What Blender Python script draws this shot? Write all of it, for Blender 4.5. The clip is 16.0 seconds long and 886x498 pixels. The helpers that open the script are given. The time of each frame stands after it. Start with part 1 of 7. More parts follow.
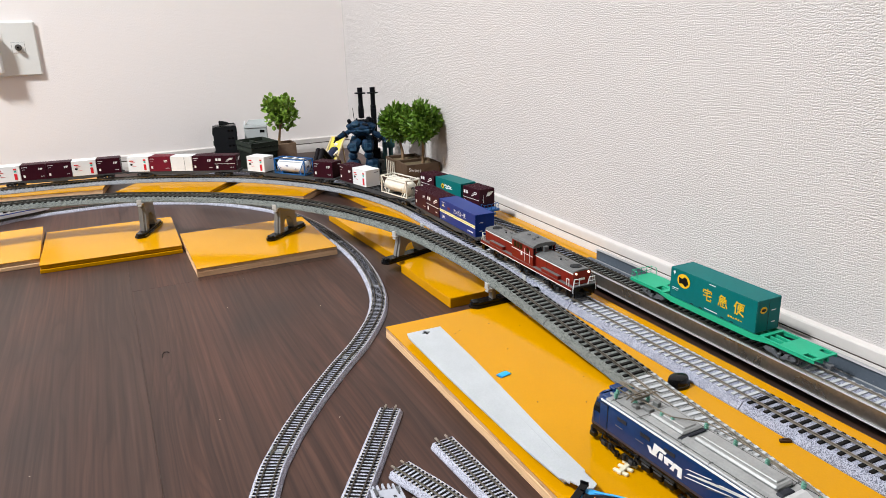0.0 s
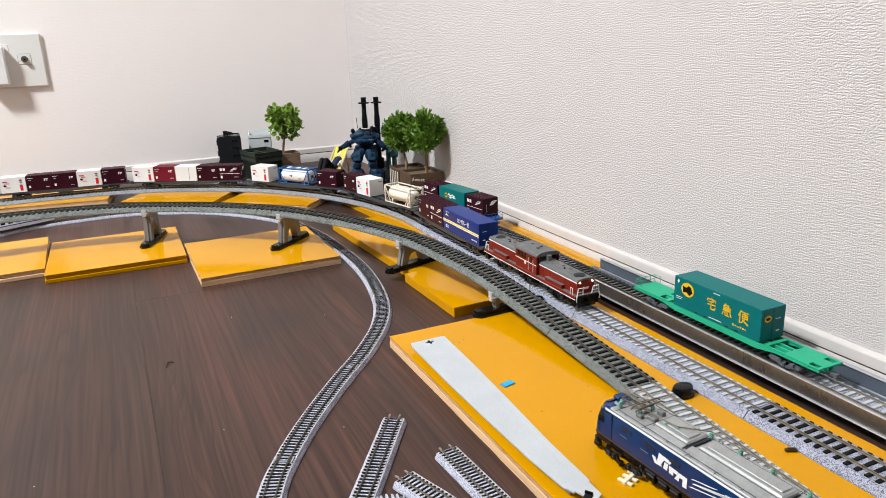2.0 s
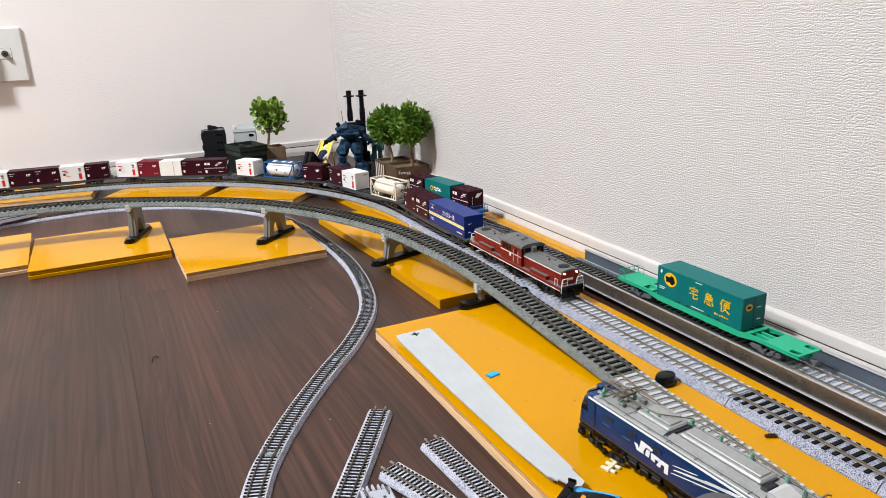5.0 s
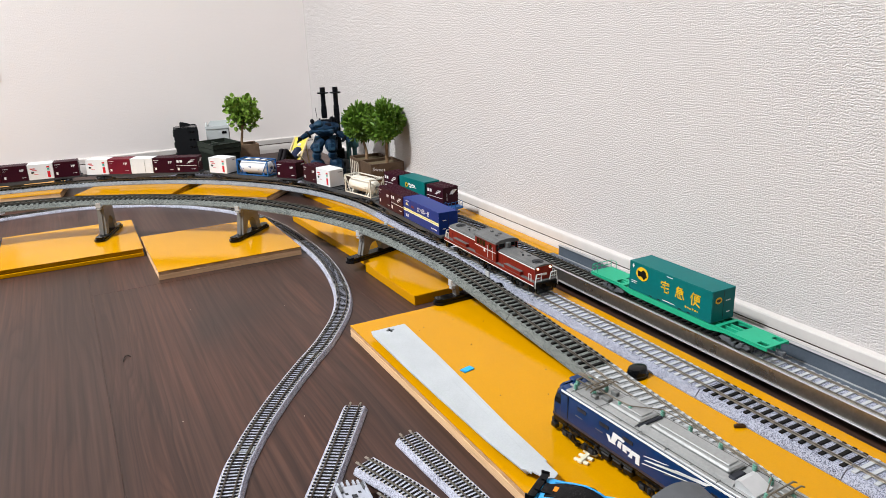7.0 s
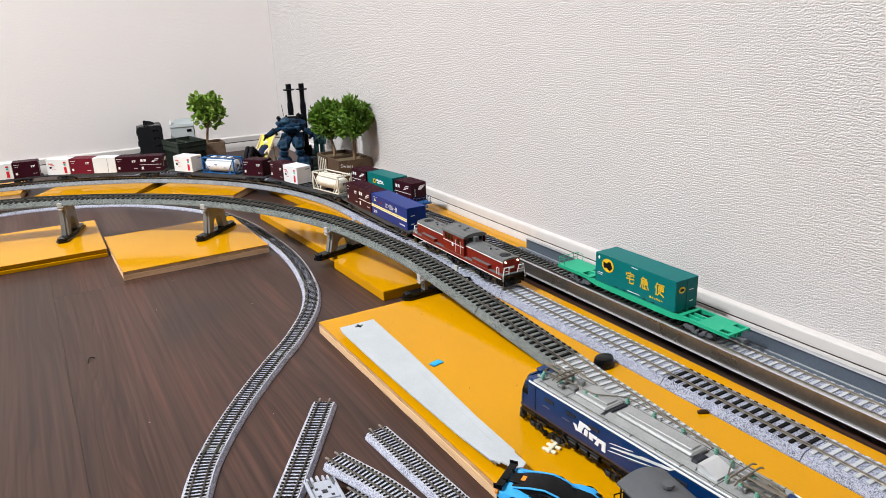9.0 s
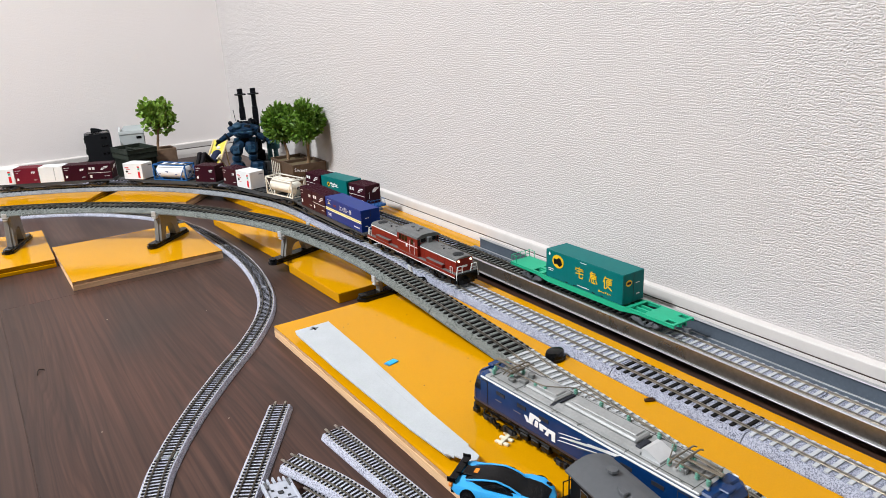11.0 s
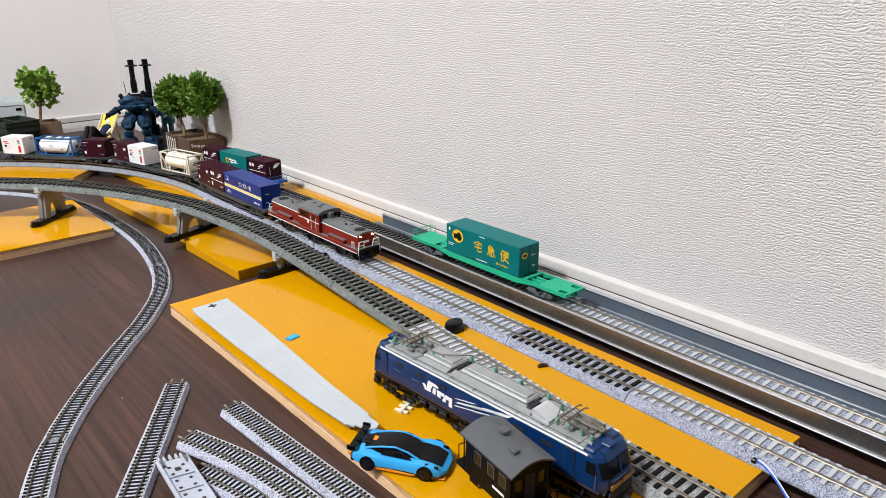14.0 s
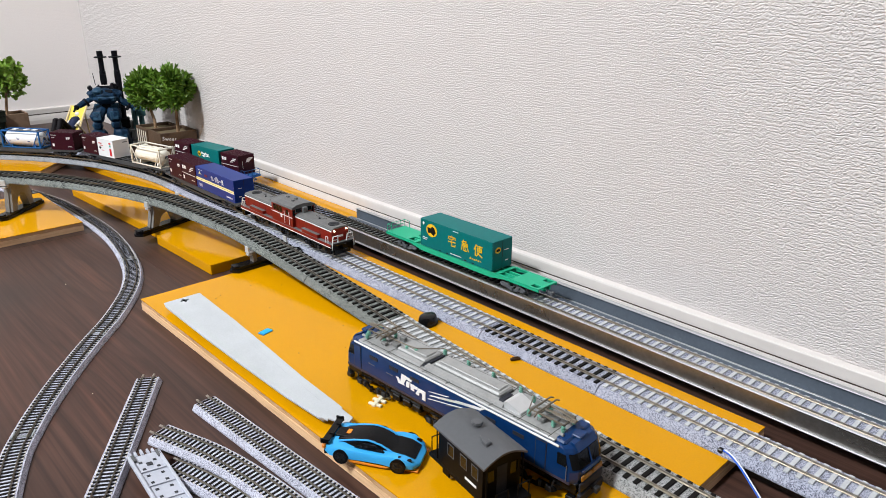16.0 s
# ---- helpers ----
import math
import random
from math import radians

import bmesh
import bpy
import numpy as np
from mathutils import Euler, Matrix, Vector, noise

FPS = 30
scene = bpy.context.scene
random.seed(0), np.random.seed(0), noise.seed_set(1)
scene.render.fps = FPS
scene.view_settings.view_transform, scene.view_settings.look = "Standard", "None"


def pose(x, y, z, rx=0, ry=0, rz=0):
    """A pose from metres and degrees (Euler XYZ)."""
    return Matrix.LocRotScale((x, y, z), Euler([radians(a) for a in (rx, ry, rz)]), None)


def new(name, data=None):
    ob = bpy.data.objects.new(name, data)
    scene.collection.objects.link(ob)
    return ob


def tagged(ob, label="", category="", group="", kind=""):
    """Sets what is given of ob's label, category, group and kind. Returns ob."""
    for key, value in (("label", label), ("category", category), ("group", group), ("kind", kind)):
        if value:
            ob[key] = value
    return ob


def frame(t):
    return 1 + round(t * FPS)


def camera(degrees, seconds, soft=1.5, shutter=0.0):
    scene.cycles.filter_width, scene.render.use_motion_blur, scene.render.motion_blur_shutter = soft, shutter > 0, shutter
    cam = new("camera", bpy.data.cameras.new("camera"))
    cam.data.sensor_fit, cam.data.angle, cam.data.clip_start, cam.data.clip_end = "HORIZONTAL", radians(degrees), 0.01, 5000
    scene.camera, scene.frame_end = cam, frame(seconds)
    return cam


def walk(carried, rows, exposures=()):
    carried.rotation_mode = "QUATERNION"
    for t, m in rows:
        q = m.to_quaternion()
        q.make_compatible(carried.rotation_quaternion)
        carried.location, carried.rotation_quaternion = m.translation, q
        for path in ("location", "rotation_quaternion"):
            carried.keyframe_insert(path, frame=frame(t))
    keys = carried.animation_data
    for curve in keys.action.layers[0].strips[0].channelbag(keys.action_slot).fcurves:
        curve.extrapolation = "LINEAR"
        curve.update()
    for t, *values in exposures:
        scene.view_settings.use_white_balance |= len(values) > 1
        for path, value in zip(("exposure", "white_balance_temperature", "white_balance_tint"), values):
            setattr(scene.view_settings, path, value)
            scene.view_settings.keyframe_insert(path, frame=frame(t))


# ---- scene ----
cam = camera(63.81, 16.0, soft=0.9)
# seconds, eye, pitch, yaw, roll
PATH = [
    (0.0, -0.5194, -0.4318, 0.3286, -17.902, -24.843, -1.643),
    (0.5, -0.5188, -0.4314, 0.3283, -17.741, -24.614, -1.692),
    (1.0, -0.5187, -0.4315, 0.3288, -17.551, -24.427, -1.875),
    (1.5, -0.5190, -0.4323, 0.3292, -17.349, -24.462, -1.908),
    (2.0, -0.5195, -0.4325, 0.3295, -17.191, -24.547, -1.884),
    (2.5, -0.5198, -0.4324, 0.3296, -17.195, -24.760, -1.889),
    (3.0, -0.5190, -0.4329, 0.3290, -17.286, -24.901, -2.032),
    (3.5, -0.5180, -0.4340, 0.3288, -17.459, -24.976, -2.200),
    (4.0, -0.5176, -0.4361, 0.3293, -17.593, -25.095, -2.248),
    (6.5, -0.5174, -0.4374, 0.3283, -17.993, -26.861, -1.804),
    (7.0, -0.5166, -0.4399, 0.3280, -18.016, -27.505, -1.841),
    (7.5, -0.5161, -0.4415, 0.3274, -17.973, -28.065, -1.835),
    (8.0, -0.5158, -0.4424, 0.3271, -18.077, -28.657, -1.891),
    (8.5, -0.5154, -0.4431, 0.3268, -18.187, -29.218, -1.940),
    (9.0, -0.5145, -0.4444, 0.3266, -18.365, -29.908, -2.029),
    (11.5, -0.5123, -0.4592, 0.3275, -18.314, -34.008, -2.595),
    (12.0, -0.5125, -0.4602, 0.3275, -18.337, -34.807, -2.570),
    (12.5, -0.5130, -0.4637, 0.3271, -18.431, -36.201, -2.234),
    (13.0, -0.5128, -0.4694, 0.3261, -19.040, -38.318, -1.621),
    (13.5, -0.5125, -0.4713, 0.3253, -19.591, -39.765, -1.024),
    (14.0, -0.5129, -0.4701, 0.3254, -20.172, -41.026, -0.430),
    (14.5, -0.5135, -0.4704, 0.3257, -20.481, -41.877, 0.025),
    (15.0, -0.5139, -0.4721, 0.3259, -20.564, -42.475, 0.251),
    (15.5, -0.5142, -0.4732, 0.3260, -20.559, -42.901, 0.337),
    (16.0, -0.5145, -0.4731, 0.3258, -20.558, -43.206, 0.403),
]
walk(cam, [(t, pose(x, y, z, 90 + p, 0, w) @ pose(0, 0, 0, 0, 0, r)) for t, x, y, z, p, w, r in PATH],
     [(0.0, 0.0, 6500, 10), (4.0, 0.0, 6500, 10), (9.0, 0.0, 6440, 10), (12.5, 0.0, 6380, 10), (16.0, 0.0, 6400, 10)])

# ---- light ----
world = bpy.data.worlds.new("world")
scene.world = world
world.use_nodes = True
world.node_tree.nodes["Background"].inputs[0].default_value = (0.9, 0.93, 1.0, 1)
world.node_tree.nodes["Background"].inputs[1].default_value = 0.05


def ceiling_lamp(name, at, width, watts, colour):
    """A round lamp flush with the ceiling that shines downwards."""
    d = bpy.data.lights.new(name, "AREA")
    d.shape, d.size, d.energy, d.color = "DISK", width, watts, colour
    o = new(name, d)
    o.matrix_world = pose(*at)
    return o


ceiling_lamp("ceiling_lamp_light", (-2.05, 0.38, 2.42), 0.42, 155, (0.93, 0.983, 1.0))

# ---- the room's measures ----
WX, WY = 0.0785, 1.443          # faces of the two walls
ROOM_X, ROOM_Y, ROOM_Z = -2.8, -2.2, 2.5
BT = 0.0125                    # thickness of the boards


# ---- materials ----
def nodes_of(name):
    m = bpy.data.materials.new(name)
    m.use_nodes = True
    return m, m.node_tree.nodes, m.node_tree.links, m.node_tree.nodes["Principled BSDF"]


def mat(name, col, rough=0.5, metal=0.0, var=0.10, scale=300.0, bump=0.0, big=25.0, coat=0.0, rvar=0.1, island=0.0, obj_rand=0.0, spec=0.22):
    """A surface with grain at a fine and a coarse scale."""
    m, n, l, p = nodes_of(name)
    tc = n.new("ShaderNodeTexCoord")
    a, b = n.new("ShaderNodeTexNoise"), n.new("ShaderNodeTexNoise")
    a.inputs["Scale"].default_value, b.inputs["Scale"].default_value = scale, big
    a.inputs["Detail"].default_value = b.inputs["Detail"].default_value = 3
    for q in (a, b):
        l.new(tc.outputs["Object"], q.inputs["Vector"])
    add = n.new("ShaderNodeMath")
    add.operation = "ADD"
    l.new(a.outputs[0], add.inputs[0]), l.new(b.outputs[0], add.inputs[1])
    last = add.outputs[0]
    for amount, node, out in ((obj_rand, "ShaderNodeObjectInfo", "Random"), (island, "ShaderNodeNewGeometry", "Random Per Island")):
        if amount:
            o = n.new(node)
            ma = n.new("ShaderNodeMath")
            ma.operation = "MULTIPLY_ADD"
            ma.inputs[1].default_value = amount
            l.new(o.outputs[out], ma.inputs[0]), l.new(last, ma.inputs[2])
            last = ma.outputs[0]
    r = n.new("ShaderNodeMapRange")
    r.inputs[1].default_value, r.inputs[2].default_value = 0.6, 1.4 + obj_rand + island
    l.new(last, r.inputs[0])
    mix = n.new("ShaderNodeMix")
    mix.data_type = "RGBA"
    mix.inputs[6].default_value = (*[max(0, c * (1 - var)) for c in col], 1)
    mix.inputs[7].default_value = (*[min(1, c * (1 + var)) for c in col], 1)
    l.new(r.outputs[0], mix.inputs[0])
    l.new(mix.outputs[2], p.inputs["Base Color"])
    rr = n.new("ShaderNodeMapRange")
    rr.inputs[3].default_value, rr.inputs[4].default_value = max(0.02, rough * (1 - rvar)), min(1, rough * (1 + rvar))
    l.new(b.outputs[0], rr.inputs[0]), l.new(rr.outputs[0], p.inputs["Roughness"])
    p.inputs["Metallic"].default_value = metal
    p.inputs["Coat Weight"].default_value = coat
    p.inputs["Specular IOR Level"].default_value = spec if not metal else 0.5
    if bump:
        bu = n.new("ShaderNodeBump")
        bu.inputs["Strength"].default_value, bu.inputs["Distance"].default_value = bump, 0.0006
        l.new(a.outputs[0], bu.inputs["Height"]), l.new(bu.outputs[0], p.inputs["Normal"])
    return m


def ballast_mat(name, dark, light):
    """Moulded gravel: small speckles of two greys with relief."""
    m, n, l, p = nodes_of(name)
    tc, v, ns = n.new("ShaderNodeTexCoord"), n.new("ShaderNodeTexVoronoi"), n.new("ShaderNodeTexNoise")
    v.inputs["Scale"].default_value, ns.inputs["Scale"].default_value = 1600, 90
    l.new(tc.outputs["Object"], v.inputs["Vector"]), l.new(tc.outputs["Object"], ns.inputs["Vector"])
    sep = n.new("ShaderNodeSeparateColor")
    l.new(v.outputs["Color"], sep.inputs[0])
    ad = n.new("ShaderNodeMath")
    ad.operation = "MULTIPLY_ADD"
    ad.inputs[1].default_value = 0.6
    l.new(ns.outputs[0], ad.inputs[0]), l.new(sep.outputs[0], ad.inputs[2])
    ramp = n.new("ShaderNodeValToRGB")
    ramp.color_ramp.elements[0].position, ramp.color_ramp.elements[1].position = 0.25, 1.0
    ramp.color_ramp.elements[0].color, ramp.color_ramp.elements[1].color = (*dark, 1), (*light, 1)
    l.new(ad.outputs[0], ramp.inputs[0]), l.new(ramp.outputs[0], p.inputs["Base Color"])
    p.inputs["Roughness"].default_value = 0.75
    p.inputs["Specular IOR Level"].default_value = 0.15
    bu = n.new("ShaderNodeBump")
    bu.inputs["Strength"].default_value, bu.inputs["Distance"].default_value = 0.8, 0.0005
    l.new(sep.outputs[1], bu.inputs["Height"]), l.new(bu.outputs[0], p.inputs["Normal"])
    return m


def wallpaper_mat(name, pitch, depth, pale):
    """Off-white vinyl wallpaper with raised ribs lying across, pitch metres apart; pale scales its colour to offset a
    wall's lighting.
    """
    m, n, l, p = nodes_of(name)
    geo = n.new("ShaderNodeNewGeometry")
    sep, com = n.new("ShaderNodeSeparateXYZ"), n.new("ShaderNodeCombineXYZ")
    l.new(geo.outputs["Position"], sep.inputs[0])
    along = n.new("ShaderNodeMath")
    along.operation = "ADD"
    l.new(sep.outputs[0], along.inputs[0]), l.new(sep.outputs[1], along.inputs[1])
    l.new(along.outputs[0], com.inputs[0]), l.new(sep.outputs[2], com.inputs[1])

    def tex(sx, sy, detail, dist):
        mp, t = n.new("ShaderNodeMapping"), n.new("ShaderNodeTexNoise")
        mp.inputs["Scale"].default_value = (sx, sy, 1)
        t.inputs["Scale"].default_value, t.inputs["Detail"].default_value, t.inputs["Distortion"].default_value = 1, detail, dist
        l.new(com.outputs[0], mp.inputs[0]), l.new(mp.outputs[0], t.inputs["Vector"])
        return t.outputs[0]
    def calc(op, a, b=None, c=None):
        q = n.new("ShaderNodeMath")
        q.operation = op
        for i, v in enumerate((a, b, c)):
            if v is None:
                continue
            if isinstance(v, (int, float)):
                q.inputs[i].default_value = v
            else:
                l.new(v, q.inputs[i])
        return q.outputs[0]
    # flat ribs lying across, parted by narrow grooves that waver, shift and break off
    fine, wide, waver, sway, shift, gaps = tex(620, 760, 2, 0), tex(3, 3, 3, 0), tex(48, 62, 1, 0), tex(120, 210, 1, 0), tex(420, 300, 1.5, 0), tex(420, 380, 1, 0)
    turn = calc("MULTIPLY_ADD", sep.outputs[2], 1 / pitch, calc("MULTIPLY_ADD", shift, 1.7, calc("MULTIPLY_ADD", sway, 1.7, calc("MULTIPLY", waver, 1.5))))
    off_mid = calc("ABSOLUTE", calc("MULTIPLY_ADD", calc("FRACT", turn), 2.0, -1.0))
    groove, show = n.new("ShaderNodeMapRange"), n.new("ShaderNodeMapRange")
    for node, lo, hi, src in ((groove, 0.10, 1.0, off_mid), (show, 0.30, 0.60, gaps)):
        node.interpolation_type = "SMOOTHSTEP"
        node.inputs[1].default_value, node.inputs[2].default_value = lo, hi
        l.new(src, node.inputs[0])
    h = calc("MULTIPLY_ADD", calc("MULTIPLY", groove.outputs[0], show.outputs[0]), -1.0, calc("MULTIPLY", fine, 1.05))
    bu = n.new("ShaderNodeBump")
    bu.inputs["Strength"].default_value, bu.inputs["Distance"].default_value = 0.70, depth
    l.new(h, bu.inputs["Height"]), l.new(bu.outputs[0], p.inputs["Normal"])
    mix = n.new("ShaderNodeMix")
    mix.data_type = "RGBA"
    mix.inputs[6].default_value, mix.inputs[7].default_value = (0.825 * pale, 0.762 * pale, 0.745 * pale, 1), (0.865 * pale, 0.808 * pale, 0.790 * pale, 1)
    l.new(wide, mix.inputs[0]), l.new(mix.outputs[2], p.inputs["Base Color"])
    p.inputs["Roughness"].default_value = 0.62
    p.inputs["Specular IOR Level"].default_value = 0.3
    return m


def wood_mat(name, dark, light, rough, sx, sy, axis="Y", glob=True, coat=0.0, spec=0.2):
    """Wood with streaks drawn out along one axis."""
    m, n, l, p = nodes_of(name)
    if glob:
        src = n.new("ShaderNodeNewGeometry").outputs["Position"]
    else:
        src = n.new("ShaderNodeTexCoord").outputs["Object"]
    info = n.new("ShaderNodeObjectInfo")
    off = n.new("ShaderNodeVectorMath")
    off.operation = "MULTIPLY_ADD"
    off.inputs[1].default_value = (1, 1, 1)
    k = n.new("ShaderNodeMath")
    k.operation = "MULTIPLY"
    k.inputs[1].default_value = 7.0
    l.new(info.outputs["Random"], k.inputs[0])
    l.new(src, off.inputs[0]), l.new(k.outputs[0], off.inputs[2])
    outs = []
    for f, d, dist in ((1.0, 6, 1.2), (0.22, 2, 2.2), (4.0, 2, 0.2)):
        mp, t = n.new("ShaderNodeMapping"), n.new("ShaderNodeTexNoise")
        sc = {"Y": (sx * f, sy * f, sx * f), "X": (sy * f, sx * f, sx * f), "Z": (sx * f, sx * f, sy * f)}[axis]
        mp.inputs["Scale"].default_value = sc
        t.inputs["Scale"].default_value, t.inputs["Detail"].default_value, t.inputs["Distortion"].default_value = 1, d, dist
        l.new(off.outputs[0], mp.inputs[0]), l.new(mp.outputs[0], t.inputs["Vector"])
        outs.append(t.outputs[0])
    a = n.new("ShaderNodeMath")
    a.operation = "ADD"
    l.new(outs[0], a.inputs[0]), l.new(outs[1], a.inputs[1])
    b = n.new("ShaderNodeMath")
    b.operation = "MULTIPLY_ADD"
    b.inputs[1].default_value = 0.60
    l.new(outs[2], b.inputs[0]), l.new(a.outputs[0], b.inputs[2])
    ramp = n.new("ShaderNodeValToRGB")
    ramp.color_ramp.elements[0].position, ramp.color_ramp.elements[1].position = 0.43, 0.67
    ramp.color_ramp.elements[0].color, ramp.color_ramp.elements[1].color = (*dark, 1), (*light, 1)
    half = n.new("ShaderNodeMath")
    half.operation = "MULTIPLY"
    half.inputs[1].default_value = 0.5
    l.new(b.outputs[0], half.inputs[0]), l.new(half.outputs[0], ramp.inputs[0]), l.new(ramp.outputs[0], p.inputs["Base Color"])
    p.inputs["Roughness"].default_value = rough
    p.inputs["Specular IOR Level"].default_value = spec
    p.inputs["Coat Weight"].default_value = coat
    bu = n.new("ShaderNodeBump")
    bu.inputs["Strength"].default_value, bu.inputs["Distance"].default_value = 0.25, 0.0003
    l.new(outs[0], bu.inputs["Height"]), l.new(bu.outputs[0], p.inputs["Normal"])
    return m


# One wallpaper twice: colour scaled down east, up north, to balance the lamp's light.
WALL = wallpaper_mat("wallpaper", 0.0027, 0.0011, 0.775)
WALL_N = wallpaper_mat("brightened_wallpaper", 0.0030, 0.00016, 1.085)
def floor_mat(name):
    """Dark laminate: long wavy grain lines over warm and grey-brown bands."""
    m, n, l, p = nodes_of(name)
    pos, info = n.new("ShaderNodeNewGeometry").outputs["Position"], n.new("ShaderNodeObjectInfo")

    def calc(op, a, b, c=None):
        k = n.new("ShaderNodeMath")
        k.operation = op
        for i, v in enumerate((a, b, c)):
            if v is None:
                continue
            if isinstance(v, (int, float)):
                k.inputs[i].default_value = v
            else:
                l.new(v, k.inputs[i])
        return k.outputs[0]
    jump = calc("MULTIPLY", info.outputs["Random"], 9.0)
    off = n.new("ShaderNodeVectorMath")
    off.operation = "ADD"
    l.new(pos, off.inputs[0]), l.new(jump, off.inputs[1])

    def field(sx, sy, detail, dist=0.0):
        mp, t = n.new("ShaderNodeMapping"), n.new("ShaderNodeTexNoise")
        mp.inputs["Scale"].default_value = (sx, sy, sx)
        t.inputs["Scale"].default_value, t.inputs["Detail"].default_value, t.inputs["Distortion"].default_value = 1, detail, dist
        l.new(off.outputs[0], mp.inputs[0]), l.new(mp.outputs[0], t.inputs["Vector"])
        return t.outputs[0]

    def mix(fac, a, b, kind="MIX"):
        k = n.new("ShaderNodeMix")
        k.data_type, k.blend_type = "RGBA", kind
        l.new(fac, k.inputs[0])
        for i, v in ((6, a), (7, b)):
            if isinstance(v, tuple):
                k.inputs[i].default_value = (*v, 1)
            else:
                l.new(v, k.inputs[i])
        return k.outputs[2]

    def ramp(v, stops):
        r = n.new("ShaderNodeValToRGB")
        e = r.color_ramp.elements
        while len(e) < len(stops):
            e.new(0.5)
        for q, (at, g) in zip(e, stops):
            q.position, q.color = at, (g, g, g, 1)
        l.new(v, r.inputs[0])
        return r.outputs[0]
    sep = n.new("ShaderNodeSeparateXYZ")
    l.new(off.outputs[0], sep.inputs[0])
    wave = field(6.0, 1.5, 1.5, 0.3)
    jitter = field(38, 3.2, 2)
    base = calc("MULTIPLY_ADD", sep.outputs[0], 104.0, calc("MULTIPLY_ADD", wave, 7.5, calc("MULTIPLY", jitter, 3.6)))
    rings = ramp(calc("FRACT", base, None), [(0.0, 0.60), (0.12, 0.92), (0.40, 1.0), (0.70, 0.90), (0.88, 0.72), (1.0, 0.55)])
    thin = ramp(calc("FRACT", calc("MULTIPLY", base, 2.63), None), [(0.0, 0.70), (0.25, 1.0), (0.7, 0.92), (1.0, 0.65)])
    show = ramp(field(9, 1.4, 2), [(0.36, 0.0), (0.62, 1.0)])
    streak = ramp(field(330, 5.0, 3), [(0.30, 0.0), (0.70, 1.0)])
    band = ramp(field(13, 0.9, 3, 0.5), [(0.38, 0.0), (0.62, 1.0)])
    cloud = ramp(field(7, 3.0, 2), [(0.34, 0.0), (0.58, 1.0)])
    col = mix(band, (0.0720, 0.0382, 0.0290), (0.1120, 0.0500, 0.0352))
    col = mix(cloud, mix(cloud, (0.058, 0.0345, 0.0280), col), col)
    lines = mix(show, rings, mix(show, rings, thin, "MULTIPLY"))
    col = mix(calc("SUBTRACT", 1.0, lines), col, (0.0185, 0.0102, 0.0085))
    col = mix(calc("MULTIPLY", calc("SUBTRACT", 1.0, streak), 0.58), col, (0.016, 0.0090, 0.0075))
    vein = ramp(field(85, 1.8, 3, 0.4), [(0.40, 0.0), (0.62, 1.0)])
    col = mix(calc("MULTIPLY", vein, 0.34), col, (0.0240, 0.0140, 0.0118))
    l.new(col, p.inputs["Base Color"])
    p.inputs["Roughness"].default_value, p.inputs["Specular IOR Level"].default_value = 0.38, 0.20
    bu = n.new("ShaderNodeBump")
    bu.inputs["Strength"].default_value, bu.inputs["Distance"].default_value = 0.2, 0.0002
    l.new(streak, bu.inputs["Height"]), l.new(bu.outputs[0], p.inputs["Normal"])
    return m


FLOOR = floor_mat("dark_floor_wood")
PLY = wood_mat("plywood_edge", (0.46, 0.265, 0.135), (0.74, 0.485, 0.285), 0.7, 14, 600, "Z", False)
PLY_D = wood_mat("dark_ply_layer", (0.22, 0.110, 0.048), (0.56, 0.335, 0.180), 0.75, 60, 500, "Z", False)
YELLOW = mat("yellow_paint", (0.58, 0.262, 0.0002), 0.085, spec=0.15, var=0.05, scale=700, big=9, bump=0.06, rvar=0.25)
# Unseen walls, darkened so that less light bounces back into the corner.
DIMWALL = mat("dimmed_west_wall", (0.20, 0.19, 0.185), 0.9, var=0.05, big=3)
SOUTHWALL = mat("dimmed_south_wall", (0.26, 0.25, 0.245), 0.9, var=0.04, big=3)
WHITE_TRIM = mat("white_trim", (0.640, 0.594, 0.570), 0.45, var=0.05, scale=60, big=6)
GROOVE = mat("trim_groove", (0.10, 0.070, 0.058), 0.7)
# Ceiling out of view, kept duller than white to hold down the fill.
CEIL = mat("dulled_ceiling", (0.58, 0.57, 0.56), 0.9, var=0.03)
BAL_LIGHT = ballast_mat("light_ballast", (0.060, 0.064, 0.095), (0.43, 0.445, 0.545))
BAL_SMALL = ballast_mat("pale_ballast", (0.17, 0.17, 0.22), (0.57, 0.57, 0.67))
BAL_DARK = ballast_mat("dark_ballast", (0.016, 0.019, 0.019), (0.235, 0.25, 0.235))
BAL_FAR = ballast_mat("mid_grey_ballast", (0.11, 0.115, 0.125), (0.34, 0.35, 0.375))
BAL_MID = ballast_mat("grey_ballast", (0.035, 0.038, 0.04), (0.40, 0.40, 0.40))
SLEEPER = mat("brown_sleeper", (0.009, 0.008, 0.0075), 0.5, spec=0.07, var=0.25, obj_rand=0.2)
SLEEPER_G = mat("concrete_sleeper", (0.47, 0.48, 0.50), 0.5, var=0.12, obj_rand=0.2)
RAIL_SMALL = mat("bronzed_rail", (0.15, 0.132, 0.108), 0.34, metal=1.0, var=0.15)
JOINT = mat("grey_joint_moulding", (0.26, 0.27, 0.28), 0.5, var=0.1)
STUD = mat("pale_chair_stud", (0.58, 0.54, 0.48), 0.5, var=0.1)
RAIL_DARK = mat("darkened_rail", (0.24, 0.225, 0.20), 0.30, metal=1.0, var=0.15)
RAILM = mat("nickel_rail", (0.40, 0.365, 0.31), 0.32, metal=1.0, var=0.12)


UPSIDE = mat("pale_grey_moulding", (0.42, 0.43, 0.49), 0.5, var=0.08)


